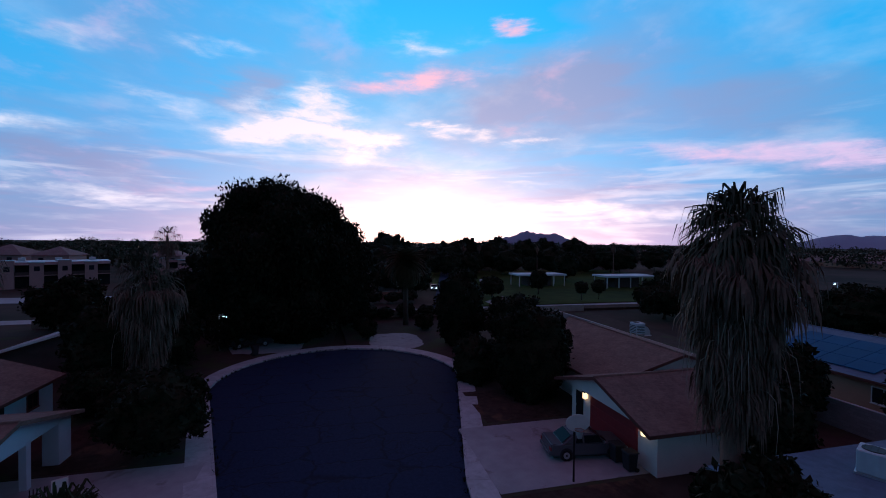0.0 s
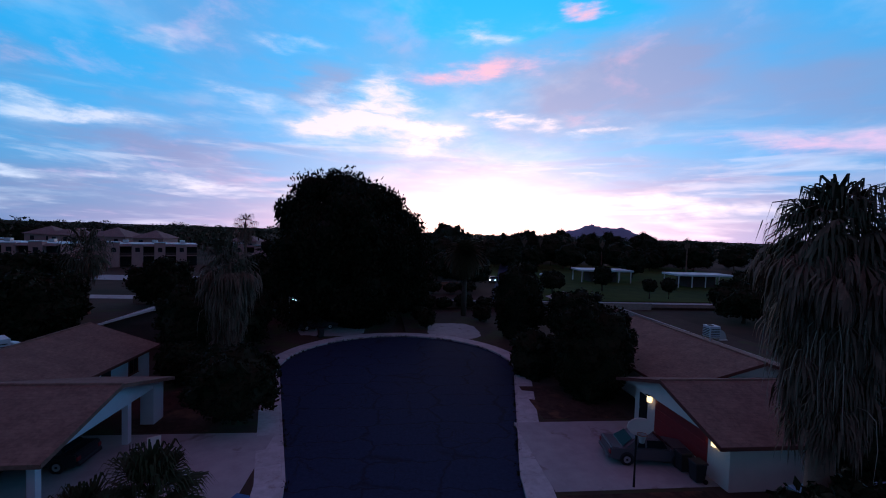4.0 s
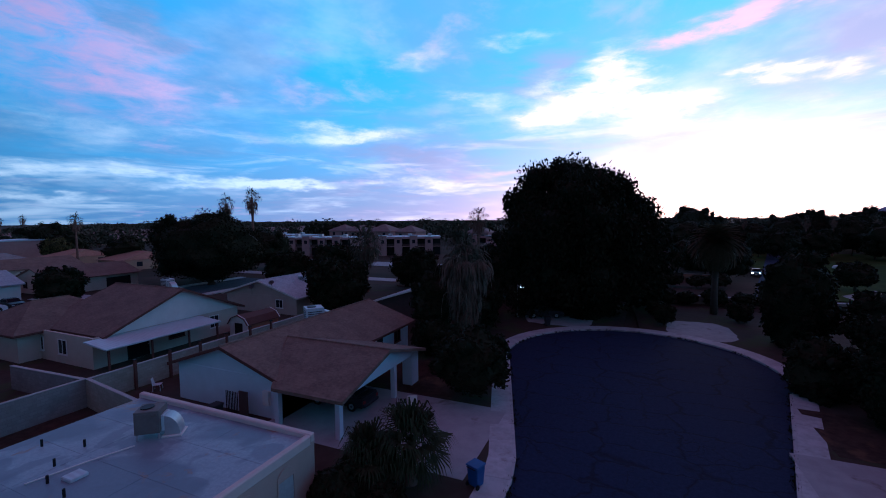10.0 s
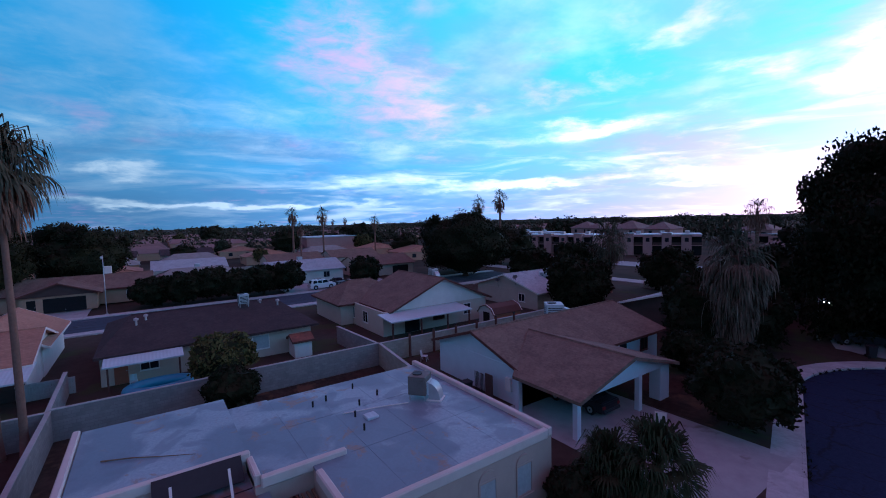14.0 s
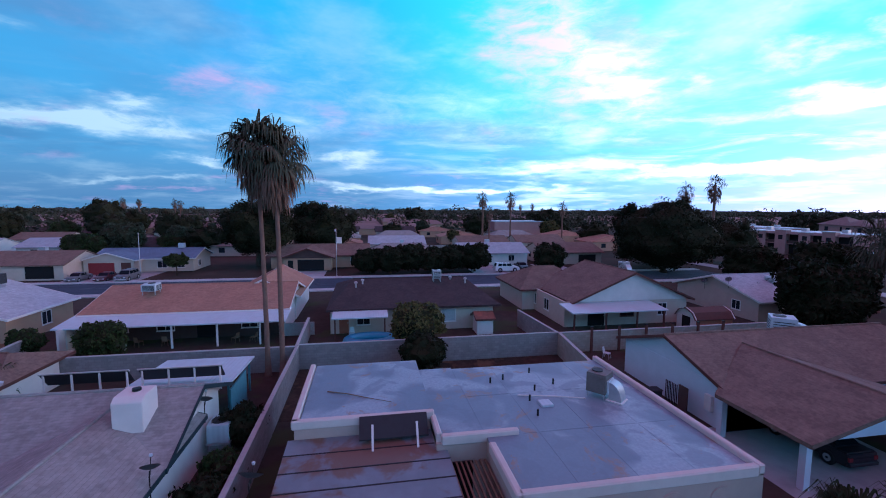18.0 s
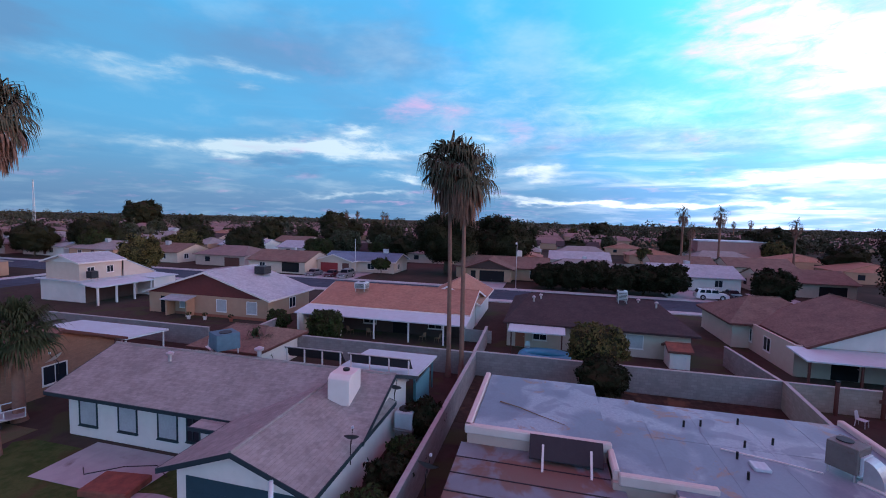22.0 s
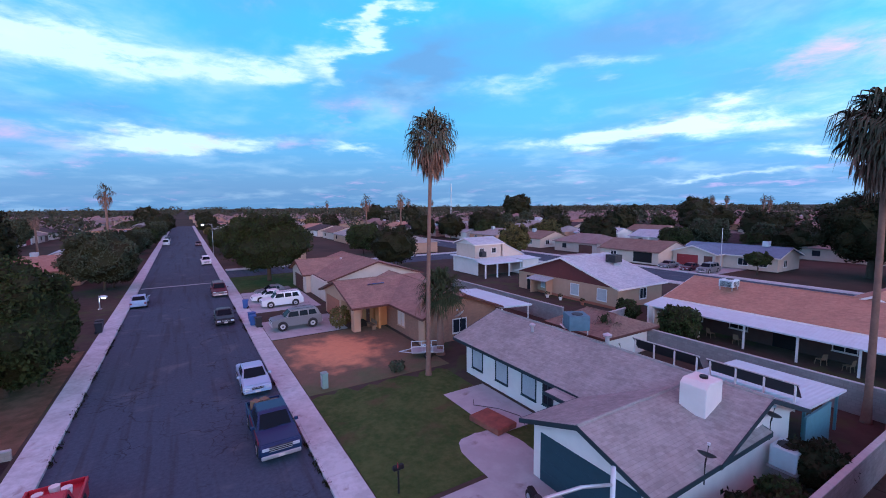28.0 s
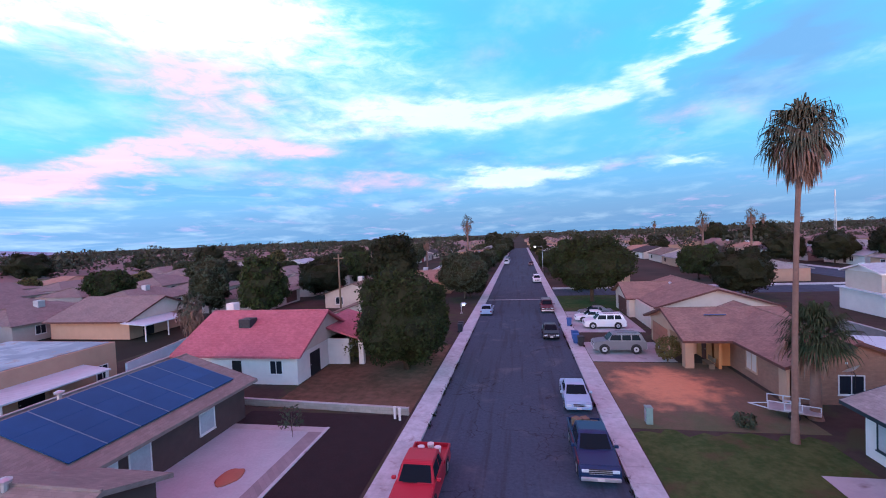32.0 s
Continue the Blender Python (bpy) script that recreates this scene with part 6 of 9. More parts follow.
def crown_mesh(name, r, z0, z1, material, leaves=4500, size=0.22, clumps=26, seed=0, droop=0.0, lump=0.30):
    """A crown of leaf clumps with gaps, between the heights z0 and z1, about r wide from the middle."""
    rs = np.random.RandomState(seed)
    hz, zc = (z1 - z0) / 2, (z1 + z0) / 2
    d = unit(rs, clumps)
    d = np.sign(d) * np.abs(d) ** 0.75
    rad = rs.uniform(0.62, 0.84, (clumps, 1))
    mid = d * rad * np.array([r, r, hz]) + [0, 0, zc]
    mid[:, 2] += 0.06 * hz
    cr = rs.uniform(0.15, 0.29, clumps) * min(r, hz * 1.2)
    k = rs.randint(0, clumps, leaves)
    s = unit(rs, leaves)
    pos = mid[k] + s * (cr[k] * rs.uniform(0.5, 1.02, leaves))[:, None]
    # most leaves coat the lumpy mass, the rest make loose clumps on it
    m = int(leaves * 0.55)
    sd = unit(rs, m)
    f = np.array([0.80 + lump * noise.noise(Vector(v) * 2.1 + Vector((seed, 0, 0))) for v in sd])
    pos[:m] = sd * (f * rs.uniform(0.95, 1.07, m))[:, None] * [r, r, hz] + [0, 0, zc]
    pos[:, 2] -= droop * rs.uniform(0, 1, leaves) ** 2 * np.hypot(pos[:, 0], pos[:, 1]) / r
    pos[:, 2] = np.maximum(pos[:, 2], 0.15)
    u = unit(rs, leaves) + np.array([0, 0, -droop * 0.6])
    u /= np.linalg.norm(u, axis=1, keepdims=True)
    w = np.cross(u, unit(rs, leaves))
    w /= np.linalg.norm(w, axis=1, keepdims=True) + 1e-9
    ln = rs.uniform(0.6, 1.3, (leaves, 1)) * size
    # a separate body, coloured dark as shade, keeps the middle closed
    return quads(name, pos, u * ln, w * ln * 0.55, material)


def ball(cuts):
    bm = B()
    bmesh.ops.create_icosphere(bm, subdivisions=cuts, radius=1.0)
    bm.verts.index_update()
    out = np.array([v.co[:] for v in bm.verts]), np.array([[v.index for v in f.verts] for f in bm.faces])
    bm.free()
    return out


BALL, KNOB = ball(3), ball(2)


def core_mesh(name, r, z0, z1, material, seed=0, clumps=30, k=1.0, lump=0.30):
    """The closed body inside a crown, dark in place of shade: one lumpy mass with a knob for every clump of leaves."""
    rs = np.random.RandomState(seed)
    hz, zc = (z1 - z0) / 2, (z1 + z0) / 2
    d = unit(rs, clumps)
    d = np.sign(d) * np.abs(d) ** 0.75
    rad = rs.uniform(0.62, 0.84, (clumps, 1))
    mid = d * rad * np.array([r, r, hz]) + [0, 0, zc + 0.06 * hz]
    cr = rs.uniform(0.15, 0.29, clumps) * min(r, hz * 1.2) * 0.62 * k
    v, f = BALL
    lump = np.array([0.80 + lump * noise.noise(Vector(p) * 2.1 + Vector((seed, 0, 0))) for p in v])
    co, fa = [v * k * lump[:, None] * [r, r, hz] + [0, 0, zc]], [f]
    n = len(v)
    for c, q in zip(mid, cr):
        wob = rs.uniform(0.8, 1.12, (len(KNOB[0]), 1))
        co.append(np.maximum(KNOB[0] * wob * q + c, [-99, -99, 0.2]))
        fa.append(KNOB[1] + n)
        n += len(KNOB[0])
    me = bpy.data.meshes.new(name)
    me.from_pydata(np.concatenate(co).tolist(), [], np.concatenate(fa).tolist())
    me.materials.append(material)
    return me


def tree(x, y, r, top, bottom, leaf="leaf", label="", leaves=4500, size=0.22, seed=0, trunk=0.22, droop=0.0, name="tree", clumps=30, group="", core=True, limbs=5, inner=1.0, lump=0.30):
    t = thing(name, x, y, YARD - 0.04, label, "tree" if name == "tree" else name.replace("_", " "), group, (seed * 47) % 360)
    rnd = random.Random(seed)
    hgt = max(bottom + 0.25 * (top - bottom), 0.8)
    part("trunk", tube(B(), [(0, 0, -0.1), (rnd.uniform(-0.1, 0.1), rnd.uniform(-0.1, 0.1), hgt * 0.5), (0, 0, hgt)], [trunk * 1.25, trunk, trunk * 0.8], 8), M["bark"], t, smooth=True)
    for k in range(limbs):
        a = 6.2832 * (k + rnd.random() * 0.6) / 5
        q = r * rnd.uniform(0.45, 0.7)
        part("limb", tube(B(), [(0, 0, hgt * 0.85), (q * 0.4 * math.cos(a), q * 0.4 * math.sin(a), hgt + (top - hgt) * 0.25), (q * math.cos(a), q * math.sin(a), hgt + (top - hgt) * rnd.uniform(0.4, 0.7))], [trunk * 0.65, trunk * 0.42, trunk * 0.14], 6), M["bark"], t, smooth=True)
    crown = part("crown", crown_mesh("crown", r, bottom, top, M[leaf], leaves, size, clumps, seed, droop, lump), None, t)
    # added solid in the darkest leaf colour, for shade deep in the crown
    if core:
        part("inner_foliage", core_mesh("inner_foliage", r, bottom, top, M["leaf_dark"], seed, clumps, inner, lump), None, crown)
    return t


def tri_mesh(name, tri, material):
    co = tri.reshape(-1, 3)
    me = bpy.data.meshes.new(name)
    me.from_pydata(co.tolist(), [], np.arange(len(co)).reshape(-1, 3).tolist())
    me.materials.append(material)
    return me


def palm_leaf(yaw, pitch, length, rs, blades=13, fall=0.5, fold=0.0):
    """The triangles of a fan leaf: a stalk, then blades that spread from its tip and hang down at their ends."""
    d = np.array([math.cos(pitch) * math.cos(yaw), math.cos(pitch) * math.sin(yaw), math.sin(pitch)])
    side = np.array([-math.sin(yaw), math.cos(yaw), 0.0])
    side = side * math.cos(fold) + np.cross(d, side) * math.sin(fold)
    down = np.array([0, 0, -1.0])
    hub = d * 0.44 * length + down * 0.04 * length
    w = 0.02 * length
    tri = [[-side * w, side * w, hub]]
    for a in np.linspace(-1.3, 1.3, blades):
        v = math.cos(a) * d + math.sin(a) * side
        L = length * 0.62 * (1 - 0.25 * abs(a) / 1.3) * rs.uniform(0.82, 1.12)
        p1 = hub + v * L * 0.42
        b = v * 0.6 + down * fall
        p2 = p1 + b / np.linalg.norm(b) * L * 0.33
        b = v * 0.22 + down * (fall * 1.5 + 0.1)
        p3 = p2 + b / np.linalg.norm(b) * L * 0.42 * rs.uniform(0.8, 1.3)
        q = np.cross(v, down + 0.2 * side)
        q = q / (np.linalg.norm(q) + 1e-6) * L * 0.042
        tri += [[hub, p1 - q, p1 + q], [p1 - q, p2 - q * 0.7, p1 + q], [p1 + q, p2 - q * 0.7, p2 + q * 0.7], [p2 - q * 0.7, p3, p2 + q * 0.7]]
    return np.array(tri)


def fan_palm(x, y, top, crown_r, trunk_r, skirt=3.0, skirt_r=1.2, fronds=26, lean=(0, 0), label="", seed=0, name="palm_tree", thatch="thatch", single=True, group="palm trees", hang=90, stalks=0, fall=0.55, leaf="frond"):
    """A fan palm: slim trunk, green fronds and a skirt of dead ones hanging below them."""
    t = thing(name, x, y, YARD - 0.04, label, "palm tree", group)
    rnd, rs = random.Random(seed), np.random.RandomState(seed)
    zc = top - crown_r * 0.8
    pts = [(lean[0] * f * f, lean[1] * f * f, zc * f - 0.1) for f in (0, 0.02, 0.1, 0.25, 0.45, 0.65, 0.85, 1.0)]
    part("trunk", tube(B(), pts, [trunk_r * 1.7, trunk_r * 1.45, trunk_r * 1.05, trunk_r, trunk_r * 0.92, trunk_r * 0.85, trunk_r * 0.8, trunk_r * 0.8], 10), M["palm_bark"], t, smooth=True)
    at = Vector((lean[0], lean[1], zc))
    joined = []
    for k in range(fronds):
        f = k / fronds
        yaw, pitch = k * 2.399 + rnd.uniform(-0.25, 0.25), math.radians((82 - 125 * f if skirt else 88 - 118 * f ** 1.1) + rnd.uniform(-10, 10))
        size = crown_r * rnd.uniform(0.82, 1.08) * (0.66 if k % 3 == 2 else 1.0)
        tri = palm_leaf(yaw, pitch, size, rs, 15 if single else 9, fall * (0.8 + 0.25 * f), rnd.uniform(-0.9, 0.9))
        if single:
            part("frond", tri_mesh("frond", tri, M[leaf]), None, t).location = at
        else:
            joined.append(tri + np.array(at))
    if joined:
        part("crown", tri_mesh("crown", np.concatenate(joined), M[leaf]), None, t)
    if skirt:
        dead = []
        for k in range(hang):
            g = k / hang
            z = zc + 0.10 * crown_r - skirt * g ** 1.15 * 0.70
            a = k * 2.399
            out = trunk_r + skirt_r * (0.42 - 0.30 * g) * rnd.uniform(0.2, 1.0)
            dry = palm_leaf(a, math.radians(rnd.uniform(-86, -34 - 34 * min(1, 1.6 * g))), crown_r * (0.98 - 0.30 * g) * rnd.uniform(0.65, 1.05), rs, 9, 0.8, rnd.uniform(-1.2, 1.2))
            dead.append(dry + np.array((lean[0] + out * math.cos(a), lean[1] + out * math.sin(a), z)))
        if stalks:
            bm = B()
            for k in range(stalks):
                a, q = k * 2.399, crown_r * rnd.uniform(0.35, 0.72)
                top_z, drop = zc + crown_r * rnd.uniform(-0.5, 0.15) - 0.5 * skirt * rnd.random() ** 2, rnd.uniform(0.9, 2.4)
                c, s = math.cos(a), math.sin(a)
                line = [(0.2, -0.3), (0.6, 0.08), (0.85, 0.05), (1.0, -0.15), (1.06, -0.5 * drop), (1.08, -drop)]
                tube(bm, [(q * u * c + rnd.uniform(-0.06, 0.06), q * u * s + rnd.uniform(-0.06, 0.06), top_z + v) for u, v in line], [0.02, 0.018, 0.016, 0.014, 0.011, 0.005], 4)
            part("flower_stalk", bm, M["straw"], t, "pale dry hanging flower stalks")
        part("dead_skirt", tri_mesh("dead_skirt", np.concatenate(dead), M[thatch]), None, t, "hanging skirt of dead brown fronds")
    return t


def feather_palm(x, y, top, r, trunk_r, label, seed=0):
    t = thing("date_palm", x, y, YARD - 0.04, label, "palm tree", "palm trees")
    rnd = random.Random(seed)
    zc = top - r * 0.7
    part("trunk", tube(B(), [(0, 0, -0.1), (0, 0, zc * 0.5), (0, 0, zc)], [trunk_r * 1.2, trunk_r, trunk_r * 1.1], 10), M["bark"], t, smooth=True)
    tri = []
    for k in range(40):
        s = k / 39
        px, pz = r * (s * 1.05), r * (0.42 * math.sin(s * 2.2) - 0.55 * s * s)
        for sg in (-1, 1):
            L = r * 0.30 * (1 - abs(s - 0.45))
            tri.append([(px - 0.05, 0, pz), (px + 0.05, 0, pz), (px + 0.3 * L, sg * L, pz - L * 0.45)])
    me = tri_mesh("frond", np.array(tri), M["date_frond"])
    for k in range(130):
        fr = part("frond", me, None, t)
        fr.matrix_basis = Matrix.Translation((0, 0, zc)) @ Matrix.Rotation(k * 2.399, 4, "Z") @ Matrix.Rotation(-math.radians(80 - 150 * k / 130), 4, "Y")
    return t


# trees round the turning circle
tree(-6.4, 57.6, 10.2, 19.4, -2.0, "leaf_dark", "huge dark spreading tree beside the turning circle", 110000, 0.25, 11, 0.7, 1.7, clumps=70, inner=0.86, lump=0.45)
fan_palm(-13.9, 36.9, 11.6, 2.9, 0.34, 8.5, 3.0, 34, label="old shaggy palm with a thick brown dead skirt", seed=5, thatch="thatch_grey", hang=460, stalks=70)
tree(-9.9, 27.4, 2.9, 5.1, 0.3, "leaf_dark", "dark dense shrub beside the pavement", 5200, 0.16, 12, 0.14)
tree(-12.9, 31.6, 2.0, 3.6, 0.3, "leaf_dark", "dark overgrown shrub in the front yard", 3800, 0.17, 13, 0.14)
tree(15.4, 31.6, 3.3, 8.0, -1.2, "leaf_dark", "dark rounded citrus tree beside a driveway", 13000, 0.15, 14, 0.2)
tree(14.6, 49.8, 3.4, 9.8, -1.2, "leaf_dark", "dark loose tree at the turning circle", 6000, 0.24, 15, 0.22, 0.5)
tree(12.3, 36.4, 2.3, 4.4, -1.0, "leaf_dark", "low dark bush overhanging the pavement", 2600, 0.18, 16, 0.12, 0.4)
tree(3.9, 54.0, 1.3, 2.6, 0.1, "leaf_dark", "small round dark bush at the turning circle", 1300, 0.14, 17, 0.1)
tree(14.6, 11.4, 2.6, 5.3, -0.8, "leaf_dark", "dark leafy tree at the foot of a palm", 6500, 0.2, 18, 0.16, 0.6)
tree(22.5, 18.3, 2.6, 6.0, 0.8, "leaf_dark", "dark leafy tree behind a flat roof", 3600, 0.2, 19, 0.16, 0.4)
tree(-34.9, 45.4, 4.3, 7.6, 0.5, "leaf_dark", "dark broad tree behind the carport house", 7000, 0.3, 20, 0.3, 0.4)
tree(-16.2, 34.2, 1.8, 3.6, 0.1, "leaf_dark", "dark overgrown bush in a front yard", 3600, 0.18, 22, 0.12)
tree(-15.4, 43.2, 3.2, 6.2, 0.1, "leaf_dark", "dark overgrown tree in a front yard", 5200, 0.22, 23, 0.18, 0.4)
tree(-18.6, 41.3, 3.2, 7.0, 0.1, "leaf_dark", "dark overgrown tree in a front yard", 5200, 0.22, 24, 0.18, 0.4)
tree(1.0, 64.0, 4.2, 6.0, 0.1, "leaf_dark", "dark hedge mass behind the turning circle", 5200, 0.26, 25, 0.18, 0.3)
tree(-16.4, 66.5, 6.5, 10.5, 0.2, "leaf_dark", "dark tree mass behind the turning circle", 7600, 0.3, 26, 0.3, 0.4)
tree(-23.5, 61.5, 4.6, 5.8, 0.2, "leaf_dark", "dark tree mass behind the carport house", 5600, 0.3, 27, 0.3, 0.4)
tree(19.6, 44.5, 3.6, 6.8, 0.3, "leaf_dark", "dark tree beside the garage house", 4800, 0.24, 28, 0.2, 0.4)
tree(-17.2, 49.2, 4.0, 6.0, 0.3, "leaf_dark", "dark shrubby tree by a driveway", 4200, 0.24, 21, 0.2, 0.4)
fan_palm(14.3, 12.6, 14.7, 2.4, 0.42, 9.0, 2.9, 84, label="large fan palm with a long shaggy dead skirt", seed=7, thatch="thatch_grey", hang=420, stalks=120)
for k, (x, y, q, z) in enumerate(((3.4, 58.6, 1.3, 2.2), (12.0, 58.6, 1.5, 2.5), (1.9, 67.8, 1.5, 2.1), (5.0, 68.0, 1.6, 2.3), (7.6, 67.8, 1.5, 2.0), (11.0, 68.1, 1.7, 2.4), (14.2, 67.8, 1.6, 2.2), (17.4, 68.0, 1.5, 2.0), (0.5, 86, 1.9, 2.4), (4.0, 85, 1.7, 2.0), (7.4, 86, 2.0, 2.6), (11.0, 85.5, 1.8, 2.2), (14.4, 86.5, 2.1, 2.6))):
    tree(x, y, q, z, 0.1, "leaf_dark", "low dark shrub by the canal wall" if y > 65 else "low dark shrub at the turning circle", 1000, 0.17, 120 + k, 0.08, name="shrub", group="canal shrubs", limbs=2)
feather_palm(10.0, 62.5, 10.6, 2.9, 0.36, "dark date palm with arching feather fronds", 3)
fan_palm(-9.2, 17.0, 3.8, 2.3, 0.3, 0, 0, 64, label="low bushy fan palm in a front yard", seed=9, fall=0.22, leaf="frond_green")
tree(-11.2, 14.2, 1.3, 2.1, -0.4, "leaf_dark", "low dark shrub beside the flat-roofed house", 2200, 0.13, 97, 0.08, name="shrub", group="front yard shrubs")
tree(-11.5, 17.5, 1.1, 1.7, -0.4, "leaf_dark", "low dark shrub beside the driveway", 1800, 0.13, 98, 0.08, name="shrub", group="front yard shrubs")
tree(-9.0, 14.3, 1.1, 1.5, -0.4, "leaf_dark", "low dark shrub in the front yard", 1800, 0.13, 99, 0.08, name="shrub", group="front yard shrubs")
fan_palm(-10.8, 15.9, 3.1, 2.0, 0.25, 0, 0, 46, label="low bushy fan palm in a front yard", seed=10, fall=0.22, leaf="frond_green")
# palms of the back yards
fan_palm(-14.7, -26.4, 18.9, 2.3, 0.16, 2.4, 0.9, 66, (-0.35, 0.2), "tall slim fan palm with a small shaggy crown", 21)
fan_palm(-32.2, -7.25, 18.9, 3.0, 0.18, 3.2, 1.3, 72, (0.05, -0.25), "tall fan palm with brown dead skirt", 22)
fan_palm(-31.6, -6.1, 18.3, 3.0, 0.18, 3.2, 1.3, 72, (0.0, -0.1), "tall fan palm with brown dead skirt", 23)
fan_palm(-17.7, -29.7, 7.2, 2.4, 0.3, 1.6, 0.9, 80, label="short fan palm between two houses", seed=24, hang=24, fall=0.18, leaf="frond_green")
fan_palm(-29.0, -22.5, 3.3, 1.9, 0.2, 0, 0, 22, label="small green palm in a back yard", seed=25, fall=0.25, leaf="frond_green")
fan_palm(35.5, -40.5, 7.5, 2.0, 0.28, 3.0, 1.4, 24, label="faded fan palm behind the red roof", seed=26)
# yard trees and shrubs
tree(-36.0, 4.2, 2.5, 4.5, 0.5, "leaf_olive", "yellowish green citrus tree behind a wall", 5000, 0.16, 31, 0.14)
tree(-30.9, 4.0, 1.9, 3.2, 0.1, "leaf_dark", "dark shrub inside the back wall", 2800, 0.15, 32, 0.1)
tree(-37.4, -20.8, 2.0, 3.4, 0.2, "leaf", "dense rounded citrus bush before a porch", 3600, 0.14, 33, 0.12)
tree(-39.0, -27.2, 1.3, 2.6, 0.2, "leaf", "small green bush beside a house", 1300, 0.15, 34, 0.1)
for k, (x, r, t) in enumerate(((-12.2, 1.0, 2.0), (-14.2, 1.15, 2.4), (-16.6, 1.1, 2.3), (-18.9, 1.0, 2.0), (-22.4, 1.2, 2.6), (-10.6, 1.1, 2.0))):
    tree(x, -6.25, r, t, 0.1, "leaf" if k % 2 else "leaf_dark", "dense green shrub in the narrow side yard", 1900, 0.12, 40 + k, 0.08, name="shrub", group="side yard shrubs")
tree(10.8, -38.2, 4.7, 9.5, 0.2, "leaf_deep", "large dense green citrus tree in a front yard", 26000, 0.15, 51, 0.24, clumps=46)
tree(10.7, -80.5, 5.3, 9.3, 1.0, "leaf_grey", "grey green tree beside the street", 11000, 0.18, 52, 0.2)
tree(-11.8, -75.5, 7.5, 11.4, 1.7, "leaf_deep", "broad spreading tree on the street corner", 18000, 0.2, 53, 0.32, clumps=44)
tree(23.6, -76.5, 5.0, 13.6, 1.5, "leaf_dark", "tall dark tree behind the houses", 6000, 0.3, 54, 0.3)
tree(40.0, -60.5, 3.9, 10.6, 1.0, "leaf", "green tree behind the red roof", 4500, 0.28, 55, 0.24)
tree(53.0, -65.0, 3.6, 10.6, 1.0, "leaf_grey", "grey green tree behind the red roof", 4000, 0.28, 56, 0.24)
tree(16.9, -40.3, 1.3, 2.6, 0.3, "leaf_olive", "scrawny bush beside the porch", 900, 0.14, 57, 0.06, core=False)
tree(14.6, -24.4, 0.9, 2.2, 0.4, "leaf_grey", "thin bare sapling beside the pale pad", 160, 0.12, 58, 0.03, core=False)
tree(-12.9, -41.4, 1.15, 2.5, 0.1, "leaf_olive", "dry bush beside a porch pier", 1100, 0.13, 59, 0.05, core=False)
tree(-13.0, -28.2, 0.6, 0.9, 0.05, "leaf_grey", "low spiky plant in the lawn", 400, 0.14, 60, 0.04, core=False)
for k, y in enumerate((0.4, 4.4, 8.6, 12.8, 17.0, 21.0)):
    tree(-82.5 + (k % 2), y, 3.6, 4.9 + (k % 3) * 0.4, 0.1, "leaf_dark", "dark dense tree in a row beside the street", 3000, 0.3, 61 + k, 0.24, group="street tree row")
tree(-95.4, -22.6, 8.2, 14.4, 1.8, "leaf_dark", "large dark tree behind the street", 18000, 0.24, 71, 0.5)
tree(-106.3, -10.8, 8.5, 13.8, 1.5, "leaf_dark", "large dark tree behind the street", 16000, 0.24, 72, 0.5)
tree(-75.1, 58, 11.0, 14.6, 0.5, "leaf_dark", "huge round dark tree between the houses", 26000, 0.24, 73, 0.6, clumps=44)
tree(-76, 34.3, 3.4, 6.0, 0.6, "leaf_dark", "rounded dark tree by the street", 3000, 0.26, 74, 0.2)
tree(-47.7, 61.8, 5.2, 8.2, 0.4, "leaf_dark", "dark tree clump behind the houses", 4500, 0.3, 75, 0.3)
tree(-34.8, 67.5, 4.4, 7.4, 0.4, "leaf_dark", "dark tree clump behind the houses", 4000, 0.3, 76, 0.3)
tree(-55.9, 59, 4.6, 7.0, 0.4, "leaf_dark", "dark tree clump behind the houses", 4000, 0.3, 77, 0.3)
fan_palm(-41.0, 61, 11.4, 3.9, 0.35, 3.0, 1.4, 60, label="broad bushy palm behind the houses", seed=78, single=False, hang=40, thatch="thatch_grey", fall=0.4)
fan_palm(-25.3, 74.2, 14.8, 2.6, 0.3, 3.0, 1.4, 22, label="fan palm above the dark trees", seed=79, single=False, hang=40)
tree(51.9, 82.7, 1.6, 4.2, 1.2, "leaf_dark", "small round clipped tree on the park lawn", 900, 0.2, 80, 0.12, group="park trees")
tree(56.4, 83, 1.7, 4.4, 1.2, "leaf_dark", "small round clipped tree on the park lawn", 900, 0.2, 81, 0.12, group="park trees")
tree(47.3, 94, 2.3, 6.0, 1.0, "leaf_dark", "dark round tree on the park lawn", 1500, 0.28, 82, 0.2, group="park trees")
tree(71.7, 123.8, 4.8, 9.5, 1.0, "leaf_dark", "dark round tree beside the park", 2200, 0.36, 83, 0.3, group="park trees")
tree(66.1, 40.7, 6.0, 7.5, 0.4, "leaf_dark", "dark spreading tree beyond the block wall", 5200, 0.3, 85, 0.3)
tree(52.9, 59.6, 5.0, 6.5, 0.4, "leaf_dark", "dark spreading tree beyond the block wall", 4200, 0.3, 86, 0.3)
tree(31, 24, 3.4, 5.6, 0.3, "leaf_dark", "dark dense tree beside the block wall", 4200, 0.22, 87, 0.2)
tree(35.5, 17, 3.0, 5.0, 0.3, "leaf_dark", "dark dense tree beside the block wall", 3600, 0.22, 88, 0.2)
tree(34.1, 90.5, 3.0, 5.0, 0.3, "leaf_dark", "dark bush on the canal bank", 1500, 0.3, 84, 0.2, group="park trees")


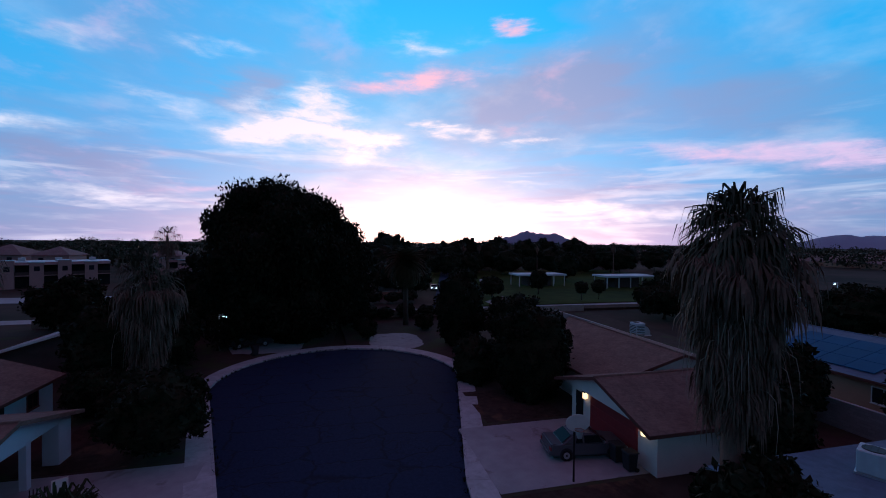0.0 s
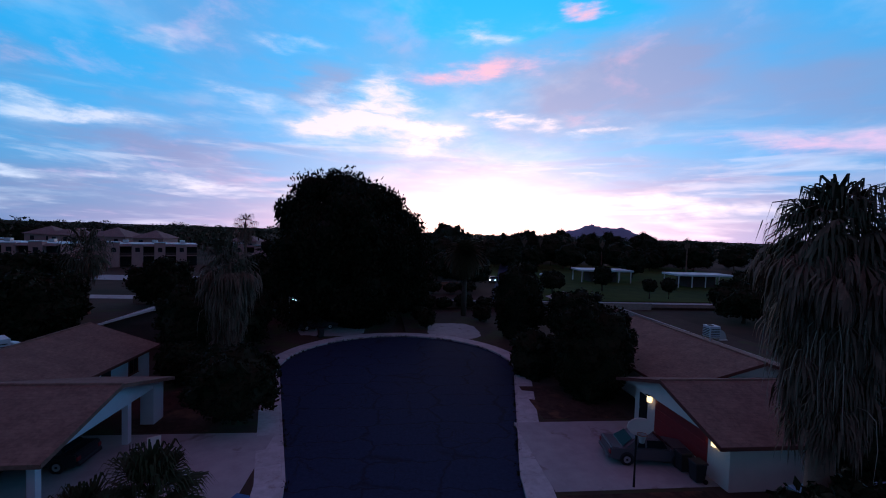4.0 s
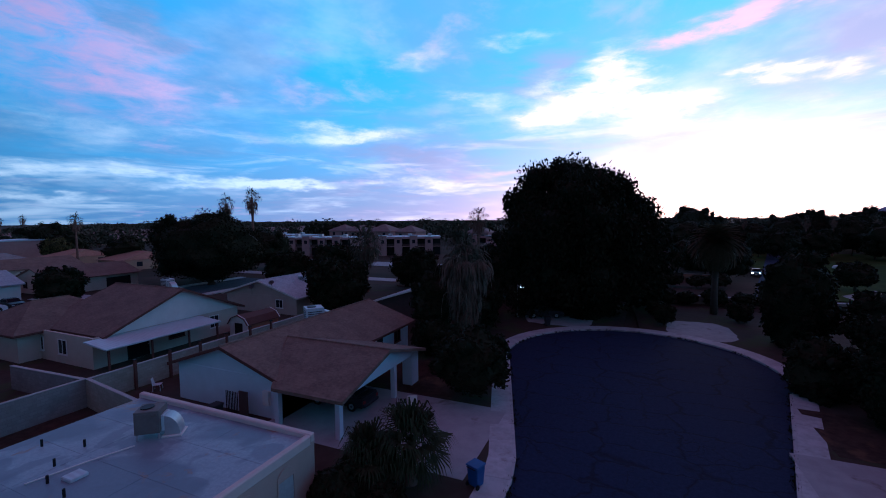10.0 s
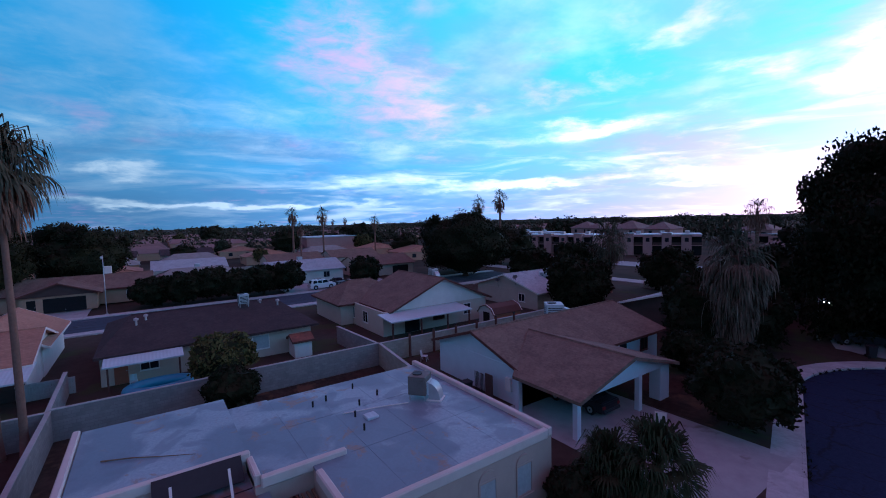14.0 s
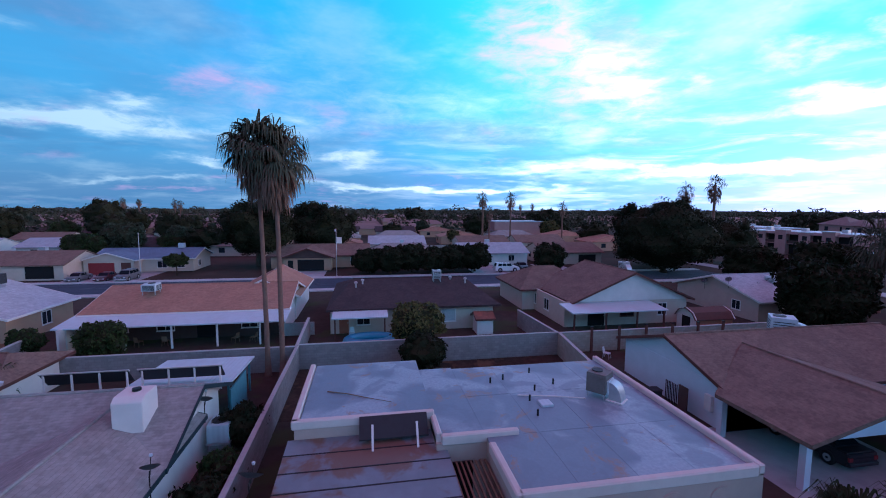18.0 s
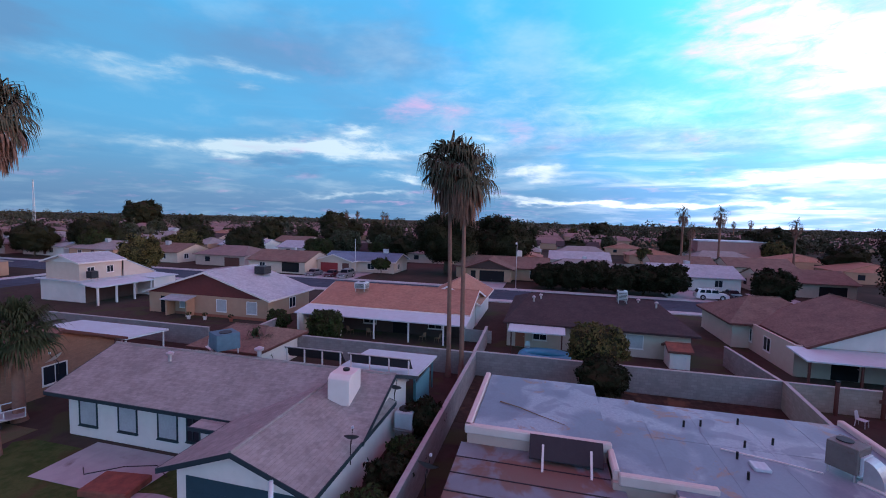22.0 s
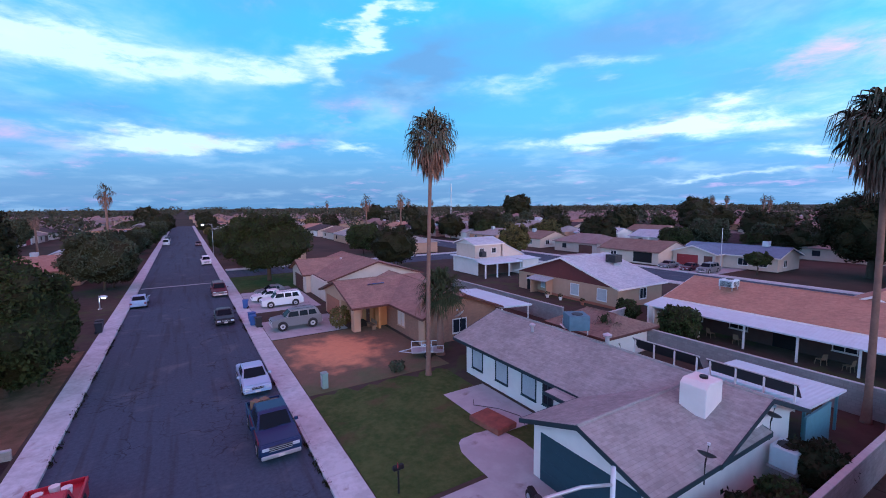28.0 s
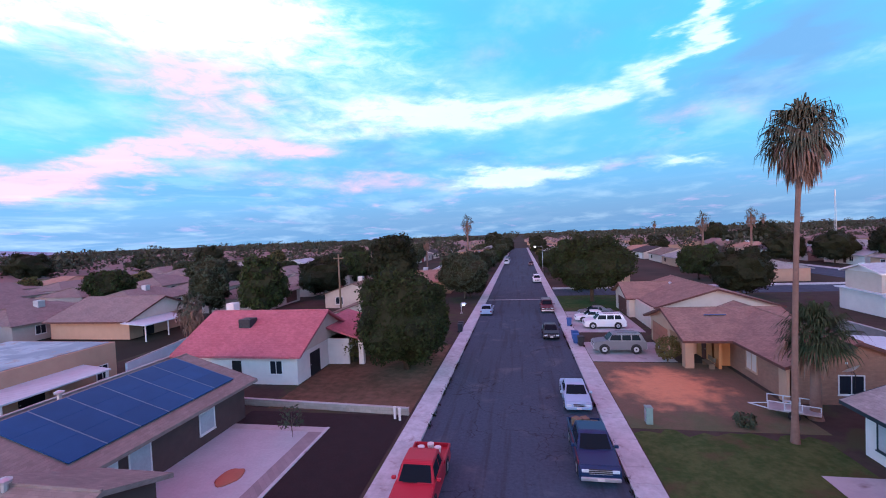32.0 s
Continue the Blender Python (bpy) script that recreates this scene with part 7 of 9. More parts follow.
for x, y, c in ((-40.9, -40.6, "stucco_white"), (-41.2, -38.6, "stucco_white"), (-41.4, -35.2, "oxide")):
    t = thing("flower_pot", x, y, YARD, "small plant pot on bare earth beside a house", "plant pot", "plant pots")
    part("pot", tube(B(), [(0, 0, 0), (0, 0, 0.4)], [0.17, 0.24], 10), M[c], t)
    part("plant", crown_mesh("plant", 0.3, 0.35, 0.9, M["leaf"], 120, 0.08, 6, 7), None, t)


# ---- vehicles ----
def shell(bm, profile, w0, w1, zlo, zhi):
    """A body from its side outline; it narrows from w0 at zlo to w1 at zhi."""
    left, right = [], []
    for x, z in profile:
        w = w0 + (w1 - w0) * max(0, min(1, (z - zlo) / (zhi - zlo)))
        left.append(bm.verts.new((x, w / 2, z)))
        right.append(bm.verts.new((x, -w / 2, z)))
    n = len(profile)
    bm.faces.new(left)
    bm.faces.new(right[::-1])
    for i in range(n):
        bm.faces.new((left[i], right[i], right[(i + 1) % n], left[(i + 1) % n]))
    return bm


PAINT = {}


def paint(name, c):
    if name not in PAINT:
        m = mat("car_paint_" + name, c, tuple(v * 0.9 for v in c), 0.34, 0.1, scale=2.0, amount=0.3, spec=0.35)
        m.node_tree.nodes["Principled BSDF"].inputs["Coat Weight"].default_value = 0.0
        PAINT[name] = m
    return PAINT[name]


SHAPES = dict(
    # length, width, height, hood end, windscreen top, roof end, rear foot, deck height, belt height, wheel radius
    sedan=(4.6, 1.78, 1.45, 1.15, 0.35, -0.95, -1.65, 0.98, 0.92, 0.33),
    suv=(4.9, 1.9, 1.8, 1.25, 0.6, -2.05, -2.35, 1.12, 1.1, 0.38),
    pickup=(5.5, 1.98, 1.85, 1.35, 0.75, -0.75, -0.95, 1.1, 1.15, 0.4),
    van=(5.4, 2.0, 2.2, 1.9, 1.1, -2.5, -2.65, 1.2, 1.2, 0.36),
)


def vehicle(kind, x, y, turn, colour, label, group="", lift=0.0, z=0.0, top=None):
    L, W, Ht, hood, ws, re, rf, deck, belt, wr = SHAPES[kind]
    name = {"sedan": "car", "suv": "suv", "pickup": "pickup_truck", "van": "van"}[kind]
    t = thing(name, x, y, z, label, "car" if kind == "sedan" else name.replace("_", " "), group or "parked cars", turn)
    pm = paint(*colour)
    tm = paint(*top) if top else pm
    f, r, lo = L / 2, -L / 2, 0.28 + lift
    belt, deck, Ht = belt + lift, deck + lift, Ht + lift
    low = [(f, lo + 0.12), (f, belt - 0.28), (f - 0.14, belt - 0.12), (hood, belt), (rf if kind != "pickup" else rf, belt)]
    low += [(r + 0.08, deck), (r, deck - 0.2), (r, lo + 0.1), (r + 0.1, lo), (f - 0.1, lo)] if kind != "pickup" else [(rf, lo + 0.62), (r + 0.05, lo + 0.62), (r, lo + 0.58), (r, lo + 0.12), (r + 0.08, lo), (f - 0.1, lo)]
    bm = shell(B(), low, W, W * 0.97, lo, belt)
    body = part("body", bevel(bm, 0.05 if kind == "pickup" else 0.10, 2 if kind == "pickup" else 3), pm, t)
    cab = [(hood - 0.02, belt - 0.04), (ws, Ht - 0.06), (ws - 0.2, Ht), (re + 0.2, Ht), (re, Ht - 0.07), (rf, belt - 0.04)]
    cabin = part("cabin", bevel(shell(B(), cab, W * 0.93, W * 0.74, belt, Ht), 0.04 if kind == "pickup" else 0.07, 3), tm, t)
    part("bonnet", bevel(prism(B(), [(f - 0.16, -W * 0.44, belt - 0.115), (f - 0.16, W * 0.44, belt - 0.115), (hood + 0.04, W * 0.45, belt + 0.012), (hood + 0.04, -W * 0.45, belt + 0.012)], (0, 0, 0.018)), 0.006), tm, body)

    def wide(z):
        return (W * 0.93 + (W * 0.74 - W * 0.93) * max(0, min(1, (z - belt) / (Ht - belt)))) / 2

    def pane(a, b, name, s0=0.86):
        (x0, z0), (x1, z1) = a, b
        nx, nz = (z0 - z1), (x1 - x0)
        n = Vector((abs(nx) * (1 if x0 > x1 else -1), 0, abs(nz))).normalized() * 0.016
        ring = [(x0 + n.x, wide(z0) * s0, z0 + n.z), (x0 + n.x, -wide(z0) * s0, z0 + n.z), (x1 + n.x, -wide(z1) * s0, z1 + n.z), (x1 + n.x, wide(z1) * s0, z1 + n.z)]
        part(name, prism(B(), ring, -n * 0.8), M["car_glass"], cabin)

    dz = (Ht - belt)
    pane((hood - 0.02 + (ws - hood) * 0.08, belt + dz * 0.06), (hood + (ws - hood) * 0.92, belt + dz * 0.86), "windscreen")
    pane((rf + (re - rf) * 0.1, belt + dz * 0.1), (rf + (re - rf) * 0.88, belt + dz * 0.84), "rear_window")
    span = [(hood + (ws - hood) * 0.35 - 0.08, (hood + ws) / 2 - 1.05)]
    span.append((span[0][1] - 0.1, max(rf, re) + 0.12) if kind != "pickup" else (span[0][1] - 0.08, re + 0.12))
    if kind in ("suv", "van"):
        m = (span[1][0] + span[1][1]) / 2
        span[1:] = [(span[1][0], m + 0.05), (m - 0.05, span[1][1])]
    for sg in (1, -1):
        for a, b in span:
            z0, z1 = belt + dz * 0.12, belt + dz * 0.80
            i0 = 0.22 if a == span[0][0] else 0.02
            i1 = 0.16 if b == span[-1][1] else 0.02
            o = 0.014
            ring = [(a, sg * (wide(z0) + o), z0), (a - i0, sg * (wide(z1) + o), z1), (b + i1, sg * (wide(z1) + o), z1), (b, sg * (wide(z0) + o), z0)]
            part("side_window", prism(B(), ring, (0, -sg * 0.012, 0)), M["car_glass"], cabin)
        part("mirror", bevel(box(B(), hood - 0.35, sg * W / 2 - (0.0 if sg > 0 else 0.2), belt + 0.02, hood - 0.22, sg * W / 2 + (0.2 if sg > 0 else 0.0), belt + 0.17), 0.02), pm, t)
        part("headlight", bevel(box(B(), f - 0.1, sg * W * 0.36 - 0.17, belt - 0.42, f + 0.015, sg * W * 0.36 + 0.17, belt - 0.26), 0.02), M["white_metal"], body)
        part("tail_light", bevel(box(B(), r - 0.015, sg * W * 0.41 - 0.12, lo + 0.3, r + 0.08, sg * W * 0.41 + 0.12, lo + 0.5), 0.02), M["red_paint"], body)
    gw = 0.2 if kind == "sedan" else 0.27
    gr = part("grille", bevel(box(B(), f - 0.05, -W * gw, belt - 0.5, f + 0.012, W * gw, belt - 0.24), 0.01), M["plastic_dark"], body)
    for k in range(3):
        part("grille_bar", box(B(), f, -W * gw, belt - 0.48 + 0.09 * k, f + 0.02, W * gw, belt - 0.455 + 0.09 * k), M["galv"], gr)
    part("number_plate", box(B(), f + 0.06, -0.16, lo + 0.08, f + 0.078, 0.16, lo + 0.22), M["trim_white"], body)
    part("wiper", box(B(), hood - 0.06, -W * 0.3, belt + 0.03, hood - 0.03, W * 0.05, belt + 0.05), M["iron"], cabin)
    part("front_bumper", bevel(box(B(), f - 0.1, -W * 0.47, lo + 0.05, f + 0.07, W * 0.47, lo + 0.24), 0.03), pm if kind == "sedan" else M["galv"], body)
    part("rear_bumper", bevel(box(B(), r - 0.07, -W * 0.47, lo + 0.05, r + 0.1, W * 0.47, lo + 0.24), 0.03), pm if kind == "sedan" else M["galv"], body)
    if kind == "pickup":
        for sg in (1, -1):
            part("bed_side", bevel(box(B(), r + 0.02, sg * W * 0.485 - 0.05, lo + 0.6, rf, sg * W * 0.485 + 0.05, belt - 0.05), 0.02), pm, body)
        part("tailgate", bevel(box(B(), r, -W * 0.46, lo + 0.6, r + 0.07, W * 0.46, belt - 0.05), 0.02), pm, body)
    if kind == "suv":
        for sg in (1, -1):
            part("roof_rail", tube(B(), [(ws - 0.4, sg * W * 0.3, Ht + 0.05), (re + 0.4, sg * W * 0.3, Ht + 0.05)], 0.02, 6), M["iron"], cabin)
    wb = L * 0.30
    for wx in (wb, -wb):
        for sg in (1, -1):
            c = Vector((wx, sg * (W / 2 - 0.1), wr + lift * 0.55))
            rr = wr + lift * 0.3
            tyre = part("wheel", tube(B(), [c + Vector((0, -0.12, 0)), c + Vector((0, -0.09, 0)), c + Vector((0, 0.09, 0)), c + Vector((0, 0.12, 0))], [rr * 0.88, rr, rr, rr * 0.88], 18), M["black"], t)
            part("rim", tube(B(), [c + Vector((0, -0.127, 0)), c + Vector((0, 0.127, 0))], rr * 0.58, 14), M["galv"], tyre)
            part("hub_cap", tube(B(), [c + Vector((0, -0.136, 0)), c + Vector((0, 0.136, 0))], rr * 0.2, 8), M["plastic_dark"], tyre)
            # the dark arch over the wheel
            part("wheel_arch", tube(B(), [Vector((wx, sg * (W / 2 - 0.02), c.z + 0.03)), Vector((wx, sg * (W / 2 + 0.008), c.z + 0.03))], rr * 1.16, 18), M["plastic_dark"], body)
    return t


RED, NAVY, SILVER, WHITE, DARK, BLUE, MAROON = ("red", (0.42, 0.02, 0.035)), ("navy", (0.008, 0.03, 0.085)), ("silver", (0.15, 0.15, 0.165)), ("white", (0.72, 0.72, 0.74)), ("dark", (0.02, 0.022, 0.028)), ("pale_blue", (0.32, 0.42, 0.55)), ("maroon", (0.10, 0.02, 0.03))
vehicle("pickup", 5.15, -20.0, 90, RED, "bright red pickup truck parked at the kerb")
truck = vehicle("pickup", -3.45, -23.9, 90, NAVY, "dark blue pickup truck with red sides parked at the kerb")
for sg in (-1, 1):
    part("side_panel", bevel(box(B(), -2.5, sg * 0.974 - 0.012, 0.90, 2.35, sg * 0.974 + 0.012, 1.08), 0.008), paint("deep_red", (0.22, 0.015, 0.03)), truck, "red painted side panel")
vehicle("sedan", -3.55, -31.9, 90, BLUE, "pale blue sedan parked at the kerb")
vehicle("sedan", -3.2, -51.8, 90, DARK, "dark sedan driving lane side of the street")
vehicle("suv", -3.8, -68.4, 90, MAROON, "dark maroon car parked before the side street")
vehicle("sedan", 5.4, -66.4, -90, BLUE, "pale blue sedan parked at the kerb")
vehicle("suv", -3.8, -107.0, 90, WHITE, "white car parked along the far street")
vehicle("van", 5.3, -168.0, -90, WHITE, "white van parked along the far street")
vehicle("sedan", -3.8, -160.0, 90, MAROON, "dark car parked along the far street")
vehicle("suv", 5.3, -186.0, -90, SILVER, "silver car parked along the far street")
vehicle("suv", -9.3, -44.6, 0, ("grey_silver", (0.17, 0.175, 0.19)), "lifted silver sport utility vehicle on a driveway", lift=0.18, z=0.15)
vehicle("suv", -10.0, -55.6, 0, WHITE, "white sport utility vehicle on a driveway", z=0.15)
vehicle("sedan", -9.3, -59.6, 0, WHITE, "white sedan on a driveway", z=0.15)
vehicle("sedan", -10.2, -63.0, 0, SILVER, "silver sedan on a driveway", z=0.15)
vehicle("sedan", 14.2, 22.2, -8, ("dull_silver", (0.10, 0.10, 0.115)), "silver sedan before a red garage", z=0.15)
vehicle("sedan", -17.6, 23.0, 180, DARK, "dark car standing inside a carport", z=0.15)
vehicle("suv", -79.9, 27.0, 90, WHITE, "white sport utility vehicle on the street behind", z=0.12)
vehicle("sedan", -83.4, 31.5, 0, DARK, "dark car on a driveway", z=0.0)
for k, (y, c, n) in enumerate(((-47.6, SILVER, "silver"), (-43.4, MAROON, "maroon"), (-40.2, SILVER, "silver"))):
    vehicle("sedan" if k < 2 else "suv", -80.3, y, 0, c, n + " car on a driveway of the street behind")
vehicle("sedan", -9.6, 53.4, 20, DARK, "dark car on a driveway under the trees", z=0.15)
vehicle("suv", 62.0, -61.0, 40, WHITE, "white car between the far houses")


# ---- street furniture and yard things ----
def street_lamp(x, y, top, reach, turn, lit=False, label="grey steel street lamp with a curved arm"):
    t = thing("street_lamp", x, y, YARD, label, "street lamp", "street lamps", turn)
    part("pole", tube(B(), [(0, 0, 0), (0, 0, top * 0.5), (0, 0, top + 0.2)], [0.075, 0.055, 0.04], 10), M["galv"], t, smooth=True)
    part("base_plate", bevel(box(B(), -0.2, -0.2, 0, 0.2, 0.2, 0.05), 0.01), M["galv"], t)
    part("arm", tube(B(), [(0, 0, top - 0.1), (reach * 0.35, 0, top + 0.06), (reach * 0.7, 0, top + 0.1), (reach, 0, top)], 0.028, 8), M["galv"], t, smooth=True)
    head = part("lamp_head", tube(B(), [(reach - 0.15, 0, top), (reach + 0.1, 0, top + 0.04), (reach + 0.5, 0, top + 0.02), (reach + 0.75, 0, top - 0.03)], [0.06, 0.15, 0.17, 0.05], 10), M["white_metal"], t, smooth=True)
    part("lens", tube(B(), [(reach + 0.12, 0, top - 0.1), (reach + 0.5, 0, top - 0.12)], [0.11, 0.12], 10), M["lamp_white"] if lit else M["blind"], head)
    return t


street_lamp(-5.65, -4.1, 8.0, 1.9, -6)
street_lamp(-6.2, -124.0, 8.0, 1.8, 0, True, "lit street lamp along the far street")
street_lamp(9.4, -66.0, 1.5, 0.1, 180, True, "lit lamp on a short post by a driveway")
street_lamp(-12.7, 52.2, 3.9, 0.3, 0, True, "lit white yard lamp under the dark trees")
street_lamp(-78.6, -5.4, 8.4, 1.8, 0, False, "thin street lamp on the street behind")
street_lamp(95, 62, 5.0, 0.5, 180, True, "lit lamp on a far building yard")


t = thing("utility_pole", 30.8, -69.0, 0.0, "weathered brown wooden utility pole behind the houses", "utility pole")
part("pole", tube(B(), [(0, 0, 0), (0, 0, 5), (0, 0, 10)], [0.17, 0.15, 0.12], 10), M["wood"], t, smooth=True)
part("crossarm", bevel(box(B(), -0.9, -0.06, 9.2, 0.9, 0.06, 9.34), 0.015), M["wood"], t)
for k in (-0.8, 0.8):
    part("insulator", tube(B(), [(k, 0, 9.34), (k, 0, 9.5)], [0.05, 0.035], 8), M["cap"], t)
t = thing("radio_mast", -134, -211, 0.0, "thin far radio mast above the roofs", "radio mast")
for a in range(3):
    c, q = math.cos(a * 2.094), math.sin(a * 2.094)
    part("leg", tube(B(), [(0.6 * c, 0.6 * q, 0), (0.2 * c, 0.2 * q, 25)], 0.07, 5), M["galv"], t)
for k in range(12):
    f = 0.58 - 0.033 * k
    part("brace", tube(B(), [(f * math.cos(a * 2.094), f * math.sin(a * 2.094), 2 * k + 0.2 * a) for a in range(4)], 0.035, 4), M["galv"], t)


def bin_thing(x, y, m, label, turn=0, open_lid=False):
    t = thing("wheelie_bin", x, y, YARD, label, "bin", "bins", turn)
    bm = B()
    a, b = [(-0.24, -0.26, 0.06), (0.24, -0.26, 0.06), (0.24, 0.26, 0.06), (-0.24, 0.26, 0.06)], [(-0.31, -0.32, 1.0), (0.31, -0.32, 1.0), (0.31, 0.32, 1.0), (-0.31, 0.32, 1.0)]
    va, vb = [bm.verts.new(p) for p in a], [bm.verts.new(p) for p in b]
    bm.faces.new(va[::-1]), bm.faces.new(vb)
    for i in range(4):
        bm.faces.new((va[i], va[(i + 1) % 4], vb[(i + 1) % 4], vb[i]))
    part("body", bevel(bm, 0.03), M[m], t)
    part("lid", bevel(box(B(), -0.36, -0.35, 1.0, 0.34, 0.35, 1.08), 0.03), M[m], t)
    part("bar", tube(B(), [(-0.38, -0.25, 0.98), (-0.38, 0.25, 0.98)], 0.02, 6), M["plastic_dark"], t)
    for sg in (1, -1):
        part("wheel", tube(B(), [(-0.25, sg * 0.27, 0.12), (-0.25, sg * 0.33, 0.12)], 0.12, 12), M["black"], t)
    return t


for x, y, c, r in ((-5.6, -47.8, "plastic_blue", 0), (-5.7, -49.3, "plastic_blue", 15), (-6.0, -46.7, "plastic_dark", 5), (-5.9, -56.5, "plastic_blue", -10), (-6.3, 18.0, "plastic_blue", 70), (15.6, 19.9, "plastic_dark", 180), (15.5, 20.9, "plastic_dark", 180), (7.9, -54.5, "plastic_dark", 180), (7.8, -53.2, "plastic_dark", 180), (-8.4, 49.0, "plastic_dark", 30), (-23.3, 17.9, "plastic_dark", 90)):
    bin_thing(x, y, c, ("blue" if c == "plastic_blue" else "dark") + " plastic wheelie bin with closed lid", r)

t = thing("utility_cabinet", -7.6, -28.3, YARD, "pale green metal utility cabinet at the pavement", "utility cabinet")
part("cabinet", bevel(box(B(), -0.2, -0.25, 0, 0.2, 0.25, 1.0), 0.03), M["box_green"], t)
part("lid", bevel(box(B(), -0.23, -0.28, 1.0, 0.23, 0.28, 1.08), 0.03), M["box_green"], t)
part("door_seam", box(B(), 0.2, -0.2, 0.1, 0.206, 0.2, 0.9), M["galv"], t)

t = thing("basketball_hoop", 12.0, 19.6, YARD, "basketball hoop with a pale round backboard on a dark pole", "basketball hoop", turn=-100)
part("pole", tube(B(), [(0, 0, 0), (0, 0, 2.6), (0.35, 0, 3.1)], 0.06, 8), M["iron"], t)
part("backboard", bevel(prism(B(), [(0.4, 0.62 * math.cos(a), 3.25 + 0.45 * math.sin(a)) for a in np.linspace(0, 6.2832, 17)[:-1]], (0.05, 0, 0)), 0.005), M["stucco_white"], t)
rim = part("rim", tube(B(), [(0.68 + 0.22 * math.cos(a), 0.22 * math.sin(a), 3.0) for a in np.linspace(0, 6.2832, 17)], 0.015, 6, False), M["oxide"], t)
part("net", tube(B(), [(0.68, 0, 3.0), (0.68, 0, 2.6)], [0.2, 0.12], 10, False), M["cap"], rim)

t = thing("utility_trailer", -16.6, -30.0, YARD, "small white tubular utility trailer on the grass", "trailer", turn=-25)
bed = part("bed", bevel(box(B(), -1.3, -0.7, 0.45, 1.3, 0.7, 0.53), 0.01), M["galv"], t)
for x in (-1.28, -0.4, 0.45, 1.28):
    for sg in (1, -1):
        part("stake", box(B(), x - 0.025, sg * 0.68 - 0.025, 0.5, x + 0.025, sg * 0.68 + 0.025, 1.05), M["white_metal"], t)
for sg in (1, -1):
    part("side_rail", box(B(), -1.3, sg * 0.68 - 0.02, 1.0, 1.3, sg * 0.68 + 0.02, 1.05), M["white_metal"], t)
    part("mudguard", bevel(box(B(), -0.45, sg * 0.85 - 0.13, 0.62, 0.45, sg * 0.85 + 0.13, 0.68), 0.02), M["white_metal"], t)
    wh = part("wheel", tube(B(), [(0, sg * 0.78, 0.31), (0, sg * 0.94, 0.31)], 0.31, 16), M["black"], t)
    part("rim", tube(B(), [(0, sg * 0.77, 0.31), (0, sg * 0.95, 0.31)], 0.17, 12), M["white_metal"], wh)
part("drawbar", tube(B(), [(1.3, -0.5, 0.48), (2.3, 0, 0.45), (1.3, 0.5, 0.48)], 0.035, 6), M["white_metal"], t)

t = thing("rusty_crate", -14.3, -18.3, YARD + 0.03, "flat rusty orange metal crate lying on the patio", "crate", turn=8)
part("tray", bevel(box(B(), -0.75, -1.15, 0, 0.75, 1.15, 0.30), 0.03), M["rust"], t)
part("lid", bevel(box(B(), -0.7, -1.1, 0.30, 0.7, 1.1, 0.335), 0.02), M["rust"], t)
t = thing("garden_hose", -15.6, -16.9, YARD + 0.03, "dark garden hose lying in a loose curve", "hose")
part("hose", tube(B(), [(0, 0, 0.02), (-0.6, -1.2, 0.02), (-0.1, -2.6, 0.02), (0.9, -3.8, 0.02), (0.5, -4.4, 0.02)], 0.022, 6), M["plastic_dark"], t)

t = ac_unit(-21.9, -7.25, 1.0, 0, "pale cooler unit on a stand beside the white house")
part("stand", box(B(), -0.5, -0.45, YARD - 1.0, 0.5, 0.45, 0.0), M["block"], t)
t = thing("mailbox", -7.25, -15.8, YARD, "dark mailbox on a thin post", "mailbox")
part("post", tube(B(), [(0, 0, 0), (0, 0, 1.15)], 0.045, 8), M["iron"], t)
part("box", bevel(box(B(), -0.25, -0.1, 1.1, 0.25, 0.1, 1.32), 0.04), M["iron"], t)
part("flag", box(B(), 0.05, 0.1, 1.25, 0.09, 0.12, 1.5), M["red_paint"], t)

t = thing("motorcycle", -11.3, -11.6, YARD + 0.02, "dark motorcycle standing before the teal garage", "motorcycle", turn=70)
for wx in (-0.7, 0.72):
    wh = part("wheel", tube(B(), [(wx, -0.07, 0.32), (wx, 0.07, 0.32)], 0.32, 18), M["black"], t)
    part("rim", tube(B(), [(wx, -0.075, 0.32), (wx, 0.075, 0.32)], 0.2, 12), M["galv"], wh)
part("tank", bevel(box(B(), -0.05, -0.15, 0.72, 0.45, 0.15, 0.98), 0.06, 2), M["plastic_dark"], t)
part("seat", bevel(box(B(), -0.75, -0.14, 0.72, -0.05, 0.14, 0.86), 0.05, 2), M["black"], t)
part("engine", bevel(box(B(), -0.25, -0.17, 0.28, 0.3, 0.17, 0.7), 0.04), M["galv"], t)
part("fork", tube(B(), [(0.72, 0, 0.32), (0.45, 0, 1.05)], 0.04, 6), M["galv"], t)
part("handlebar", tube(B(), [(0.3, -0.38, 1.1), (0.45, 0, 1.06), (0.3, 0.38, 1.1)], 0.02, 6), M["iron"], t)

for x, y in ((8.4, -27.4), (8.8, -27.6)):
    t = thing("pipe_bollard", x, y, YARD, "short white capped pipe at a yard corner", "pipe", "yard pipes")
    part("pipe", tube(B(), [(0, 0, 0), (0, 0, 0.75)], 0.09, 10), M["stucco_white"], t)
    part("cap", tube(B(), [(0, 0, 0.75), (0, 0, 0.85)], [0.12, 0.1], 10), M["stucco_white"], t)

t = thing("inflatable_pool", -38.4, 0.2, YARD, "blue inflatable paddling pool with an orange print", "paddling pool", turn=90)
part("ring", tube(B(), [(2.0 * math.cos(a), 1.2 * math.sin(a), 0.4) for a in np.linspace(0, 6.2832, 33)], 0.42, 10, False), M["pool"], t, smooth=True)
